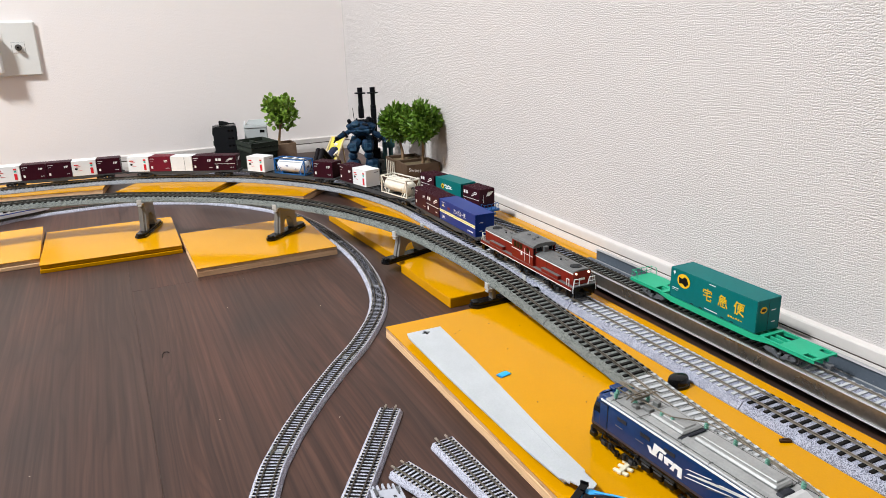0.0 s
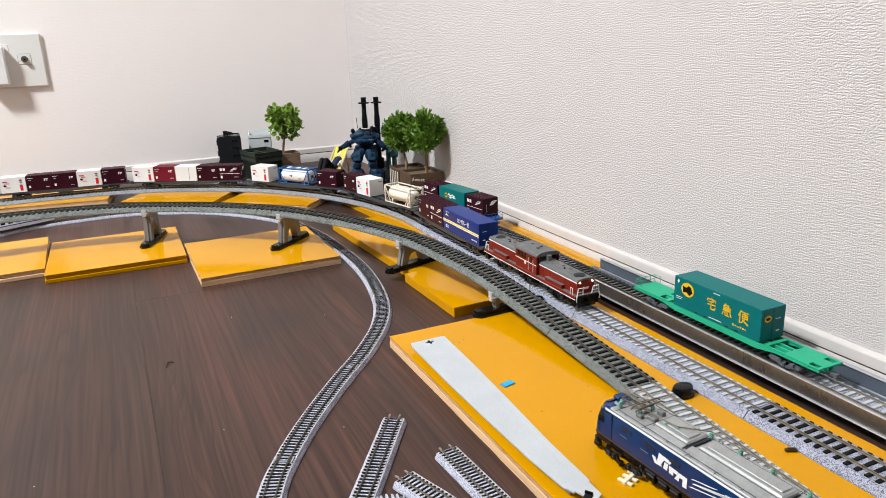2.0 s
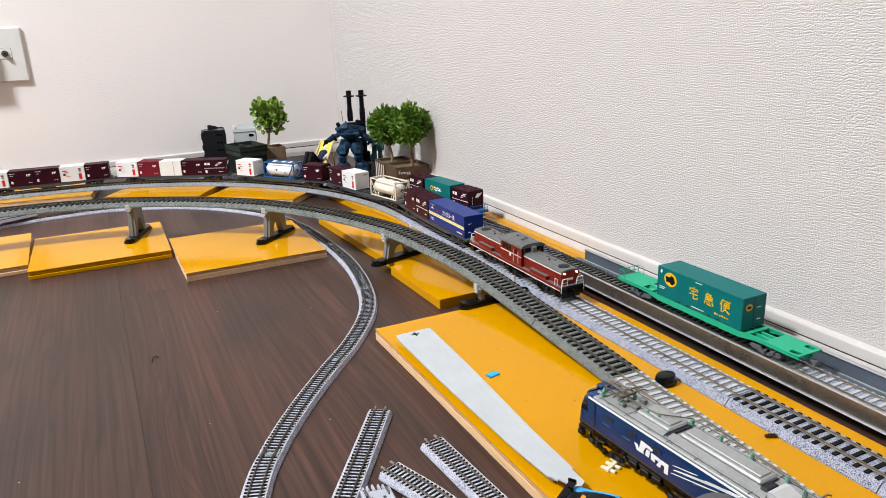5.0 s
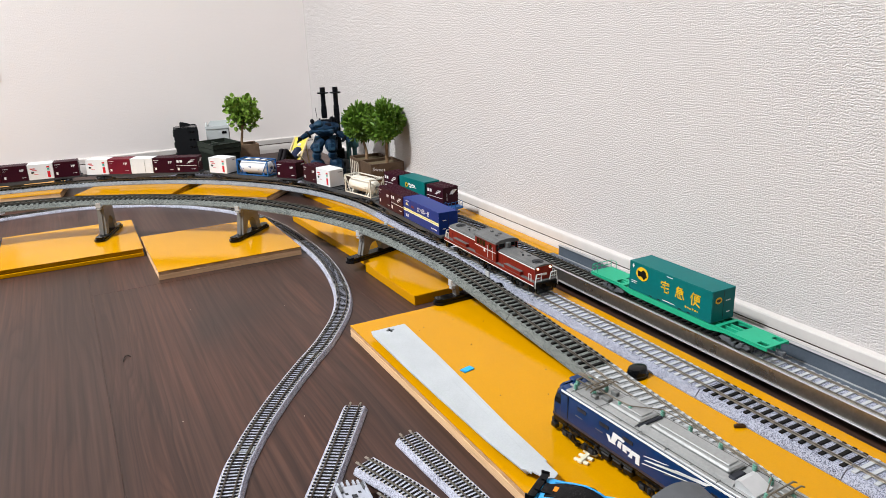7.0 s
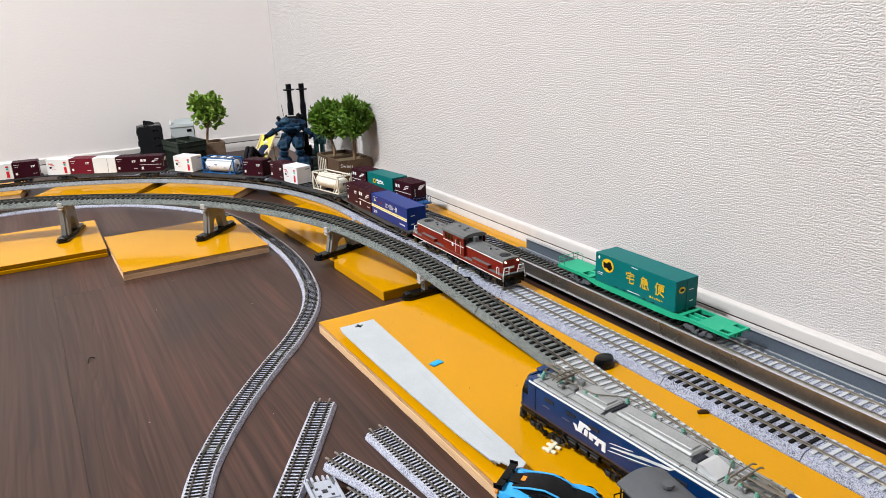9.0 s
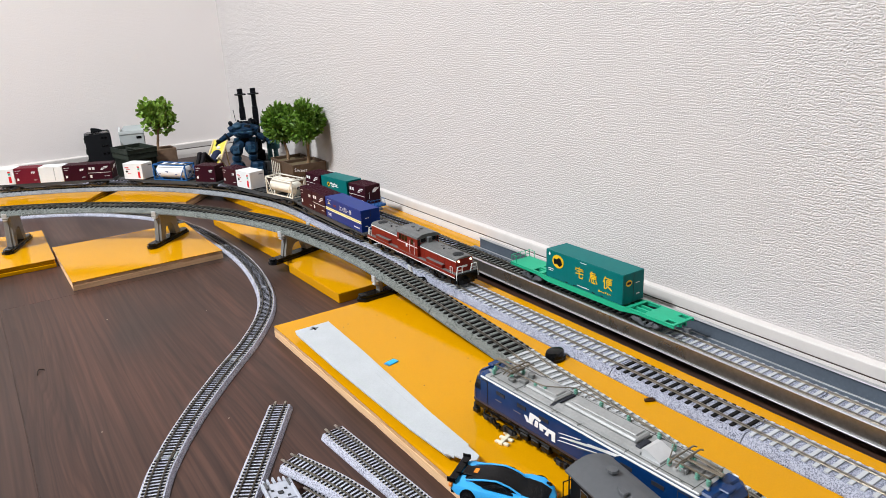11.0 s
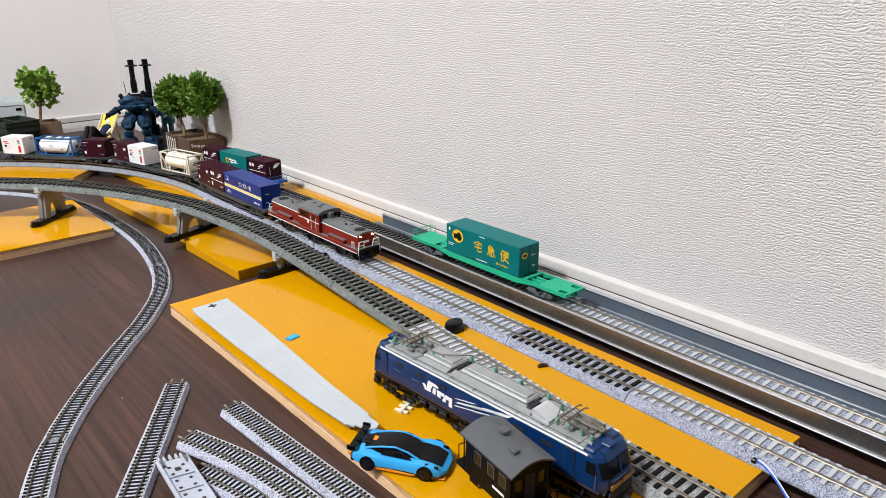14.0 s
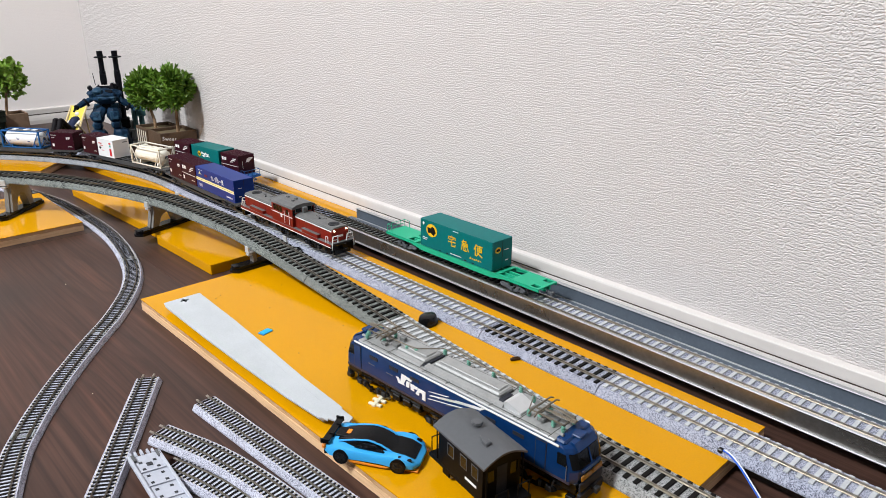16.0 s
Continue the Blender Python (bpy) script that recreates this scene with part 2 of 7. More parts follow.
# ---- mesh helpers ----
class Geo:
    """Gathers faces of one mesh; m moves what is added."""

    def __init__(self, m=None):
        self.v, self.f, self.mi, self.m, self.k = [], [], [], m or Matrix(), 0

    def put(self, vs, fs):
        o = len(self.v)
        self.v += [tuple(self.m @ Vector(v)) for v in vs]
        self.f += [tuple(o + i for i in f) for f in fs]
        self.mi += [self.k] * len(fs)
        return self

    def box(self, x0, x1, y0, y1, z0, z1, b=0.0):
        if b <= 0:
            vs = [(x, y, z) for z in (z0, z1) for y in (y0, y1) for x in (x0, x1)]
            return self.put(vs, [(0, 2, 3, 1), (4, 5, 7, 6), (0, 1, 5, 4), (2, 6, 7, 3), (0, 4, 6, 2), (1, 3, 7, 5)])
        b = min(b, (x1 - x0) * 0.49, (y1 - y0) * 0.49, (z1 - z0) * 0.49)
        bm = bmesh.new()
        bmesh.ops.create_cube(bm, size=1)
        for v in bm.verts:
            v.co = Vector(((x0 + x1) / 2 + v.co.x * (x1 - x0), (y0 + y1) / 2 + v.co.y * (y1 - y0), (z0 + z1) / 2 + v.co.z * (z1 - z0)))
        bmesh.ops.bevel(bm, geom=bm.edges[:], offset=b, segments=1, affect="EDGES")
        bm.verts.index_update()
        self.put([v.co for v in bm.verts], [[v.index for v in f.verts] for f in bm.faces])
        bm.free()
        return self

    def cyl(self, a, b, r0, r1=None, n=16):
        """A capped cone or cylinder from a to b."""
        r1 = r0 if r1 is None else r1
        a, b = Vector(a), Vector(b)
        q = (b - a).to_track_quat("Z", "Y")
        vs = []
        for c, r in ((a, r0), (b, r1)):
            for i in range(n):
                t = 2 * math.pi * i / n
                vs.append(c + q @ Vector((r * math.cos(t), r * math.sin(t), 0)))
        fs = [(i, (i + 1) % n, n + (i + 1) % n, n + i) for i in range(n)]
        return self.put(vs, fs + [tuple(range(n - 1, -1, -1)), tuple(range(n, 2 * n))])

    def tube(self, pts, r, n=6):
        """One round skin swept along a line of points."""
        pts = [Vector(p) for p in pts]
        vs = []
        for i, p in enumerate(pts):
            d = (pts[min(i + 1, len(pts) - 1)] - pts[max(i - 1, 0)]).normalized()
            u = d.cross(Vector((0.31, 0.17, 1.0)) if abs(d.z) < 0.9 else Vector((1.0, 0.13, 0.2))).normalized()
            if i and u.dot(last) < 0:
                u = -u
            last = u = (u - d * u.dot(d)).normalized()
            w = d.cross(u)
            vs += [tuple(p + (u * math.cos(2 * math.pi * k / n) + w * math.sin(2 * math.pi * k / n)) * r) for k in range(n)]
        fs = [(i * n + k, i * n + (k + 1) % n, (i + 1) * n + (k + 1) % n, (i + 1) * n + k) for i in range(len(pts) - 1) for k in range(n)]
        return self.put(vs, fs + [tuple(range(n - 1, -1, -1)), tuple(range(len(vs) - n, len(vs)))])

    def prism(self, poly, a, b, plane="xz"):
        """A polygon in a plane, drawn out from a to b along the third axis."""
        at = {"xz": lambda p, t: (p[0], t, p[1]), "yz": lambda p, t: (t, p[0], p[1]), "xy": lambda p, t: (p[0], p[1], t)}[plane]
        n = len(poly)
        vs = [at(p, a) for p in poly] + [at(p, b) for p in poly]
        fs = [(i, (i + 1) % n, n + (i + 1) % n, n + i) for i in range(n)]
        return self.put(vs, fs + [tuple(range(n - 1, -1, -1)), tuple(range(n, 2 * n))])

    def ball(self, c, r, nu=12, nv=8):
        r = (r, r, r) if isinstance(r, (int, float)) else r
        vs = [(c[0], c[1], c[2] - r[2])]
        for j in range(1, nv):
            ph = -math.pi / 2 + math.pi * j / nv
            for i in range(nu):
                t = 2 * math.pi * i / nu
                vs.append((c[0] + r[0] * math.cos(ph) * math.cos(t), c[1] + r[1] * math.cos(ph) * math.sin(t), c[2] + r[2] * math.sin(ph)))
        vs.append((c[0], c[1], c[2] + r[2]))
        fs = [(0, 1 + (i + 1) % nu, 1 + i) for i in range(nu)]
        for j in range(nv - 2):
            for i in range(nu):
                a, b = 1 + j * nu + i, 1 + j * nu + (i + 1) % nu
                fs.append((a, b, b + nu, a + nu))
        last, o = len(vs) - 1, 1 + (nv - 2) * nu
        return self.put(vs, fs + [(o + i, o + (i + 1) % nu, last) for i in range(nu)])

    def sweep(self, prof, pts, close=True):
        """A profile of (across, up) drawn along points (x, y, z)."""
        n, vs = len(prof), []
        for i, p in enumerate(pts):
            a, b = Vector(pts[max(0, i - 1)]), Vector(pts[min(len(pts) - 1, i + 1)])
            d = (b - a)
            side = Vector((d.y, -d.x, 0)).normalized()
            vs += [(p[0] + side.x * u, p[1] + side.y * u, p[2] + w) for u, w in prof]
        fs = []
        for i in range(len(pts) - 1):
            for j in range(n if close else n - 1):
                k = (j + 1) % n
                fs.append((i * n + j, i * n + k, (i + 1) * n + k, (i + 1) * n + j))
        if close:
            fs += [tuple(range(n)), tuple(range(len(vs) - 1, len(vs) - 1 - n, -1))]
        return self.put(vs, fs)

    def mesh(self, name, mats, smooth=False):
        me = bpy.data.meshes.new(name)
        me.from_pydata(self.v, [], self.f)
        bm = bmesh.new()
        bm.from_mesh(me)
        bmesh.ops.recalc_face_normals(bm, faces=bm.faces[:])
        bm.to_mesh(me)
        bm.free()
        for mt in (mats if isinstance(mats, (list, tuple)) else [mats]):
            me.materials.append(mt)
        me.polygons.foreach_set("material_index", self.mi)
        if smooth:
            me.shade_smooth()
            me.set_sharp_from_angle(angle=radians(38))
        me.update()
        return me


def part(name, geo, mats, parent=None, label="", m=None, smooth=False):
    """One mesh object under a thing or a part."""
    ob = new(name, geo if isinstance(geo, bpy.types.Mesh) else geo.mesh(name, mats, smooth))
    if parent is not None:
        ob.parent = parent
    if m is not None:
        ob.matrix_basis = m
    return tagged(ob, label)


def thing(name, m, label, category, group=""):
    """An empty at a thing's base that carries its parts."""
    ob = new(name)
    ob.empty_display_size = 0.01
    ob.matrix_basis = m
    return tagged(ob, label, category, group)


def solo(name, geo, mats, label, category, m=None, group="", kind="", smooth=False):
    """A thing that is one mesh."""
    return tagged(part(name, geo, mats, None, label, m, smooth), "", category, group, kind)


# ---- floor, walls, ceiling ----
def build_room():
    floor = solo("floor", Geo().box(ROOM_X, WX, ROOM_Y, WY, -0.05, -0.004), GROOVE, "dark brown wood-grain laminate floor", "floor", kind="structure")
    w = 0.303
    for i in range(-8, 3):
        x0 = -0.524 + i * w
        a, b = max(x0, ROOM_X), min(x0 + w, WX)
        if b <= a:
            continue
        ends = [ROOM_Y] + [e for e in (0.532 + (i % 3) * 0.6 - 1.82 * k for k in range(-1, 3)) if ROOM_Y + 0.05 < e < WY - 0.05] + [WY]
        ends = sorted(ends)
        for y0, y1 in zip(ends, ends[1:]):
            part("plank", Geo().box(a + 0.00005, b - 0.00005, y0 + 0.00005, y1 - 0.00005, -0.004, 0, 0.00015), FLOOR, floor)
    t = 0.1
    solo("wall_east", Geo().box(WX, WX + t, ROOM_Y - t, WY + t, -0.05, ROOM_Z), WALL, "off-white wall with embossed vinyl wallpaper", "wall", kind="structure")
    solo("wall_north", Geo().box(ROOM_X - t, WX, WY, WY + t, -0.05, ROOM_Z), WALL_N, "off-white wall, the same embossed wallpaper brightened and given weaker relief", "wall", kind="structure")
    solo("wall_west", Geo().box(ROOM_X - t, ROOM_X, ROOM_Y, WY, -0.05, ROOM_Z), DIMWALL, "unseen wall added in dull grey to limit bounced light", "wall", kind="structure")
    solo("wall_south", Geo().box(ROOM_X - t, WX, ROOM_Y - t, ROOM_Y, -0.05, ROOM_Z), SOUTHWALL, "unseen wall added in dull grey to limit bounced light", "wall", kind="structure")
    solo("ceiling", Geo().box(ROOM_X - t, WX + t, ROOM_Y - t, WY + t, ROOM_Z, ROOM_Z + t), CEIL, "unseen ceiling added in dulled white to limit bounced light", "ceiling", kind="structure")
    # skirting: lower band, dark shadow line, upper band that leans back to the wall
    prof = [(0, 0), (0.0085, 0), (0.0088, 0.0090), (0.0078, 0.0160), (0.0064, 0.0210), (0.0038, 0.0214), (0.0038, 0.0232), (0.0066, 0.0236), (0.0064, 0.0338), (0.0056, 0.0352), (0.0010, 0.0364), (0, 0.0366)]
    e = Geo().prism([(WX - u, z) for u, z in prof], ROOM_Y, WY - 0.0076, "xz")
    n = Geo().prism([(WY - u, z) for u, z in prof], ROOM_X, WX, "yz")
    # Dark strips laid in the groove stand in for the shade there.
    solo("groove_shade_east", Geo().box(WX - 0.0046, WX - 0.0030, ROOM_Y, WY - 0.0046, 0.0212, 0.0232), GROOVE, "dark strip painted as shade in the skirting groove", "trim", kind="structure")
    solo("groove_shade_north", Geo().box(ROOM_X, WX, WY - 0.0046, WY - 0.0030, 0.0212, 0.0232), GROOVE, "dark strip painted as shade in the skirting groove", "trim", kind="structure")
    solo("baseboard_east", e, WHITE_TRIM, "white moulded skirting board with a groove", "baseboard", kind="structure")
    solo("baseboard_north", n, WHITE_TRIM, "white moulded skirting board with a groove", "baseboard", kind="structure")


build_room()


# ---- track lines ----
def line(pts):
    return [Vector(p) for p in pts]


def arc(cx, cy, r, a0, a1, n):
    return [(cx + r * math.cos(radians(a0 + (a1 - a0) * i / n)), cy + r * math.sin(radians(a0 + (a1 - a0) * i / n))) for i in range(n + 1)]


class Line:
    """A track's centre line in plan, with its height along the way."""

    def __init__(self, pts, z):
        self.p = [Vector((a[0], a[1])) for a in pts]
        self.s = [0.0]
        for a, b in zip(self.p, self.p[1:]):
            self.s.append(self.s[-1] + (b - a).length)
        self.z = z
        self.length = self.s[-1]

    def at(self, s):
        i = min(max(int(np.searchsorted(self.s, s)) - 1, 0), len(self.p) - 2)
        a, b = self.p[i], self.p[i + 1]
        d = (b - a).normalized()
        q = a + d * (s - self.s[i])
        z = self.z(q.x, q.y) if callable(self.z) else self.z
        return Vector((q.x, q.y, z)), math.degrees(math.atan2(d.y, d.x))

    def near(self, x, y):
        return min(np.linspace(0, self.length, 2000), key=lambda s: (self.at(s)[0].xy - Vector((x, y))).length)

    def run(self, s0, s1, step):
        n = max(2, int((s1 - s0) / step) + 1)
        return [self.at(s0 + (s1 - s0) * i / (n - 1))[0] for i in range(n)]


def smooth_line(pts, step=0.006):
    """A Catmull-Rom curve through a few points."""
    p = [Vector(a) for a in pts]
    p = [2 * p[0] - p[1]] + p + [2 * p[-1] - p[-2]]
    out = []
    for a, b, c, d in zip(p, p[1:], p[2:], p[3:]):
        n = max(2, int((c - b).length / step))
        for i in range(n):
            t = i / n
            out.append(0.5 * ((2 * b) + (c - a) * t + (2 * a - 5 * b + 4 * c - d) * t * t + (3 * b - a - 3 * c + d) * t ** 3))
    return out + [p[-2]]


HO = dict(top=0.0152, foot=0.0198, h=0.0072, tie=(0.0143, 0.0016), tie_up=0.0012, gauge=0.00825, rail=0.0021, railw=0.00075, pitch=0.0079, step=0.012)
NG = dict(top=0.0091, foot=0.0112, h=0.0050, tie=(0.0078, 0.0009), tie_up=0.0006, gauge=0.0045, rail=0.0013, railw=0.0005, pitch=0.0040, step=0.008)
TIES = {}


def tie_mesh(kind, material):
    key = (kind["gauge"], material.name)
    if key not in TIES:
        a, b = kind["tie"]
        TIES[key] = Geo().box(-b, b, -a, a, -0.001, kind["tie_up"], 0.0002).mesh("sleeper", material)
    return TIES[key]


def track(ln, s0, s1, kind, bal, ties, label, group, gap=0.0004):
    """One section of track with its moulded bed, sleepers and two rails."""
    a, b = s0 + gap, s1 - gap
    mid, _ = ln.at((a + b) / 2)
    th = thing("track_section", Matrix.Translation(mid), label, "model track", group)
    pts = ln.run(a, b, kind["step"])
    pts = [p - mid for p in pts]
    h, t, f = kind["h"], kind["top"], kind["foot"]
    prof = [(-f, 0), (-f, 0.0015), (-t, h), (t, h), (f, 0.0015), (f, 0)]
    part("track_bed", Geo().sweep(prof, pts), bal, th)
    zr = h + kind["tie_up"]
    for sgn in (-1, 1):
        c = sgn * kind["gauge"]
        w, k = kind["railw"] / 2, kind["rail"]
        prof = [(c - 2 * w, zr - 0.0002), (c - 2 * w, zr + 0.0003), (c - w * 0.6, zr + 0.0005), (c - w, zr + k * 0.6), (c - w, zr + k), (c + w, zr + k),
                (c + w, zr + k * 0.6), (c + w * 0.6, zr + 0.0005), (c + 2 * w, zr + 0.0003), (c + 2 * w, zr - 0.0002)]
        part("rail", Geo().sweep(prof, pts), RAIL_SMALL if kind is NG else RAIL_DARK if bal is BAL_DARK else RAILM, th)
    n = int((b - a) / kind["pitch"])
    me = tie_mesh(kind, ties)
    for i in range(n):
        p, hd = ln.at(a + (i + 0.5) * (b - a) / n)
        o = new("sleeper", me)
        o.parent = th
        o.matrix_basis = Matrix.Translation(p - mid + Vector((0, 0, h))) @ pose(0, 0, 0, 0, 0, hd)
    if kind is NG:
        # rows of pale moulded studs at the sleeper ends
        for sgn in (-1, 1):
            g = Geo()
            for i in range(n):
                p, hd = ln.at(a + (i + 0.5) * (b - a) / n)
                q = pose(0, 0, 0, 0, 0, hd) @ Vector((0.0018, sgn * 0.0076, 0))
                c = p - mid + q
                g.box(c.x - 0.0005, c.x + 0.0005, c.y - 0.0005, c.y + 0.0005, h - 0.0002, h + 0.0007)
            tagged(part("stud_strip", g, STUD, th), kind="stuff")
    return th


def lay(ln, cuts, kind, bal, ties, label, group):
    """Track along a line, cut into sections; bal and ties may change from section to section."""
    made = []
    for i, (a, b) in enumerate(zip(cuts, cuts[1:])):
        made.append(track(ln, a, b, kind, bal[i] if isinstance(bal, list) else bal, ties[i] if isinstance(ties, list) else ties, label, group))
    return made


# the loop that the goods train runs on
CX, CY, R_MAIN = -0.6725, 0.640, 0.61

MAIN = Line([(-0.0625, -0.9), (-0.0625, CY)] + arc(CX, CY, R_MAIN, 0, 90, 70)[1:] + [(-1.6, CY + R_MAIN)], BT)
OUTER = Line(smooth_line([(0.0165, -0.9), (0.0165, 0.0), (0.0170, 0.33), (0.0190, 0.44), (0.0165, 0.52), (0.008, 0.60), (-0.0030, 0.68), (-0.0120, 0.745)] + arc(CX, CY, R_MAIN + 0.06, 17, 66, 10)), BT)


def rise(x, y):
    """Underside of the raised line: it climbs from the board past four piers."""
    d = [(-2, BT), (-0.02, BT), (0.10, 0.0222), (0.25, 0.0335), (0.46, 0.0490), (0.70, 0.0590), (0.96, 0.0650), (1.4, 0.0690), (3, 0.070)]
    s = y if y < 0.277 else 0.277 + 0.55 * math.atan2(y - 0.277, x + 0.685)
    for (a, za), (b, zb) in zip(d, d[1:]):
        if a <= s <= b:
            u = (s - a) / (b - a)
            return za + (zb - za) * u
    return BT


RAISED = Line(smooth_line([(-0.1500, -0.62), (-0.1470, -0.30), (-0.1460, -0.24), (-0.1385, -0.16), (-0.1320, -0.087), (-0.1262, 0.0), (-0.1262, 0.1), (-0.1262, 0.2), (-0.1290, 0.277), (-0.1352, 0.335)], 0.01)[:-1] + arc(-0.685, 0.277, 0.55, 11, 110, 63), rise)
NLINE = Line(smooth_line([(-0.51, -0.12), (-0.4571, 0.0249), (-0.4320, 0.0760), (-0.3955, 0.1308), (-0.3515, 0.1872), (-0.3085, 0.2388), (-0.2655, 0.3062), (-0.2400, 0.3781),
                          (-0.2228, 0.4829), (-0.2205, 0.5894), (-0.2305, 0.7256), (-0.270, 0.86), (-0.37, 0.985), (-0.50, 1.052), (-0.611, 1.056), (-0.677, 1.043), (-0.7287, 1.0188), (-0.85, 0.93)]), 0.0)


# ---- boards under the tracks ----
def rough_slab(wx, wy, z0, z1, seed, bite):
    """A slab whose rim is slightly uneven, as a saw and a careless plane leave it."""
    rnd = random.Random(seed)
    rim = []
    a, b, n = wx / 2, wy / 2, 22
    for (x0, y0), (x1, y1) in (((-a, -b), (a, -b)), ((a, -b), (a, b)), ((a, b), (-a, b)), ((-a, b), (-a, -b))):
        for i in range(n):
            t = i / n
            k = 0 if i == 0 else rnd.uniform(0, bite)
            x, y = x0 + (x1 - x0) * t, y0 + (y1 - y0) * t
            rim.append((x - math.copysign(k, x) * (abs(abs(x) - a) < 1e-6), y - math.copysign(k, y) * (abs(abs(y) - b) < 1e-6)))
    return Geo().prism(rim, z0, z1, "xy")


def board(cx, cy, wx, wy, turn, label, edge="ply", z0=0.0, t=BT, double=False):
    """A yellow-topped plywood board; its edge is raw or painted."""
    th = thing("wooden_board", pose(cx, cy, z0, 0, 0, turn), label, "board", "boards under the track")
    e = PLY if edge == "ply" else YELLOW
    a, b = wx / 2, wy / 2
    seed = int(abs(cx * 1000) + abs(cy * 1700))
    if double:
        part("lower_board", Geo().box(-a, a, -b, b, 0, t / 2 - 0.0004, 0.0008), e, th)
        part("upper_board", Geo().box(-a + 0.001, a - 0.001, -b + 0.0015, b, t / 2, t - 0.0008, 0.0008), e, th)
    elif edge == "ply":
        part("lower_ply", rough_slab(wx, wy, 0, t * 0.58, seed, 0.0005), PLY, th)
        part("upper_ply", rough_slab(wx - 0.0006, wy - 0.0006, t * 0.58, t - 0.0008, seed + 1, 0.0009), PLY_D, th)
    else:
        part("core", Geo().box(-a, a, -b, b, 0, t - 0.0008, 0.0006), e, th)
    part("painted_face", rough_slab(wx, wy, t - 0.0008, t, seed + 2, 0.0005 if edge == "ply" else 0.0002), YELLOW, th, "bright yellow painted face")
    return th


board(-0.7355, 0.8100, 0.19, 0.198, 1.5, "yellow board with a layered raw plywood edge lying on the floor", double=True)
board(-0.5400, 0.7690, 0.193, 0.190, -0.4, "yellow board with painted double edge under a bridge pier", edge="paint", double=True)
board(-0.3400, 0.6450, 0.200, 0.196, 0.6, "yellow board with raw plywood edge under a bridge pier", t=BT - 0.0003)
board(-0.0875, 0.3540, 0.195, 0.146, 1.5, "yellow board with yellow edges beside the plank", edge="paint")
board(-0.0900, 0.5850, 0.192, 0.315, 3.5, "long yellow board with yellow edges under the curve", edge="paint", t=BT - 0.0004)
board(-0.1515, -0.0340, 0.254, 0.548, 0.3, "large yellow board with a raw plywood edge under the electric locomotive")
board(-0.2170, 1.0150, 0.190, 0.165, -41, "yellow board with raw plywood edge under the curved track")
board(-0.3985, 1.1480, 0.200, 0.155, -32, "yellow board with layered edges under the curved track", edge="paint", double=True)
board(-0.6310, 1.2600, 0.190, 0.140, -9, "yellow board with raw edge under the track along the wall")
board(-0.8400, 1.2750, 0.215, 0.140, 0, "yellow board with raw edge under the track along the wall")
board(-0.0380, 0.8350, 0.150, 0.180, 6, "yellow board under the curved double track", edge="paint", t=BT - 0.0008)
board(0.0400, 0.4400, 0.060, 0.35, 0, "narrow yellow board between the siding and the skirting", edge="paint", t=BT - 0.0002)

# ---- tracks ----
sm = MAIN.near
cuts = [sm(-0.0625, y) for y in (-0.88, -0.50, -0.194, -0.0625, 0.183, 0.42, 0.64)]
c0 = sm(-0.0625, CY)
q = R_MAIN * radians(22.5)
cuts += [c0 + q * k for k in (1, 2, 3, 4)] + [c0 + 4 * q + 0.246, c0 + 4 * q + 0.492]
lay(MAIN, cuts, HO, [BAL_LIGHT] * 6 + [BAL_FAR] * 8, [SLEEPER_G, SLEEPER_G, SLEEPER, SLEEPER_G, SLEEPER_G] + [SLEEPER] * 9, "grey-ballasted model track with nickel rails on the boards", "main loop track")
so = OUTER.near
ocuts = [so(0.0165, -0.40), so(0.0165, -0.2), so(0.0165, -0.03), so(0.0165, 0.325), so(0.0155, 0.53), so(-0.014, 0.76), so(-0.06, 0.95), so(-0.17, 1.08), OUTER.length]
lay(OUTER, ocuts, HO, [BAL_LIGHT] * 2 + [BAL_DARK] + [BAL_LIGHT] * 5, [SLEEPER_G, SLEEPER_G, SLEEPER, SLEEPER, SLEEPER, SLEEPER, SLEEPER, SLEEPER], "grey-ballasted model track beside the main loop", "siding track")
sr = RAISED.near
rc = [sr(-0.135, y) for y in (-0.60, -0.238, 0.010, 0.135)] + [sr(-0.135, 0.300)]
rq = 0.55 * radians(22.5)
rc += [rc[-1] + rq * k for k in (1, 2, 3, 4)] + [RAISED.length]
lay(RAISED, rc, HO, [BAL_MID, BAL_MID] + [BAL_DARK] * 7, [SLEEPER, SLEEPER_G] + [SLEEPER] * 7, "dark-ballasted raised model track carried on piers", "raised line track")
sn = NLINE.near
nc = [0.0] + [sn(x, y) for x, y in ((-0.4335, 0.070), (-0.335, 0.205), (-0.2430, 0.383), (-0.2225, 0.59), (-0.24, 0.78), (-0.37, 0.985), (-0.56, 1.057))] + [NLINE.length]
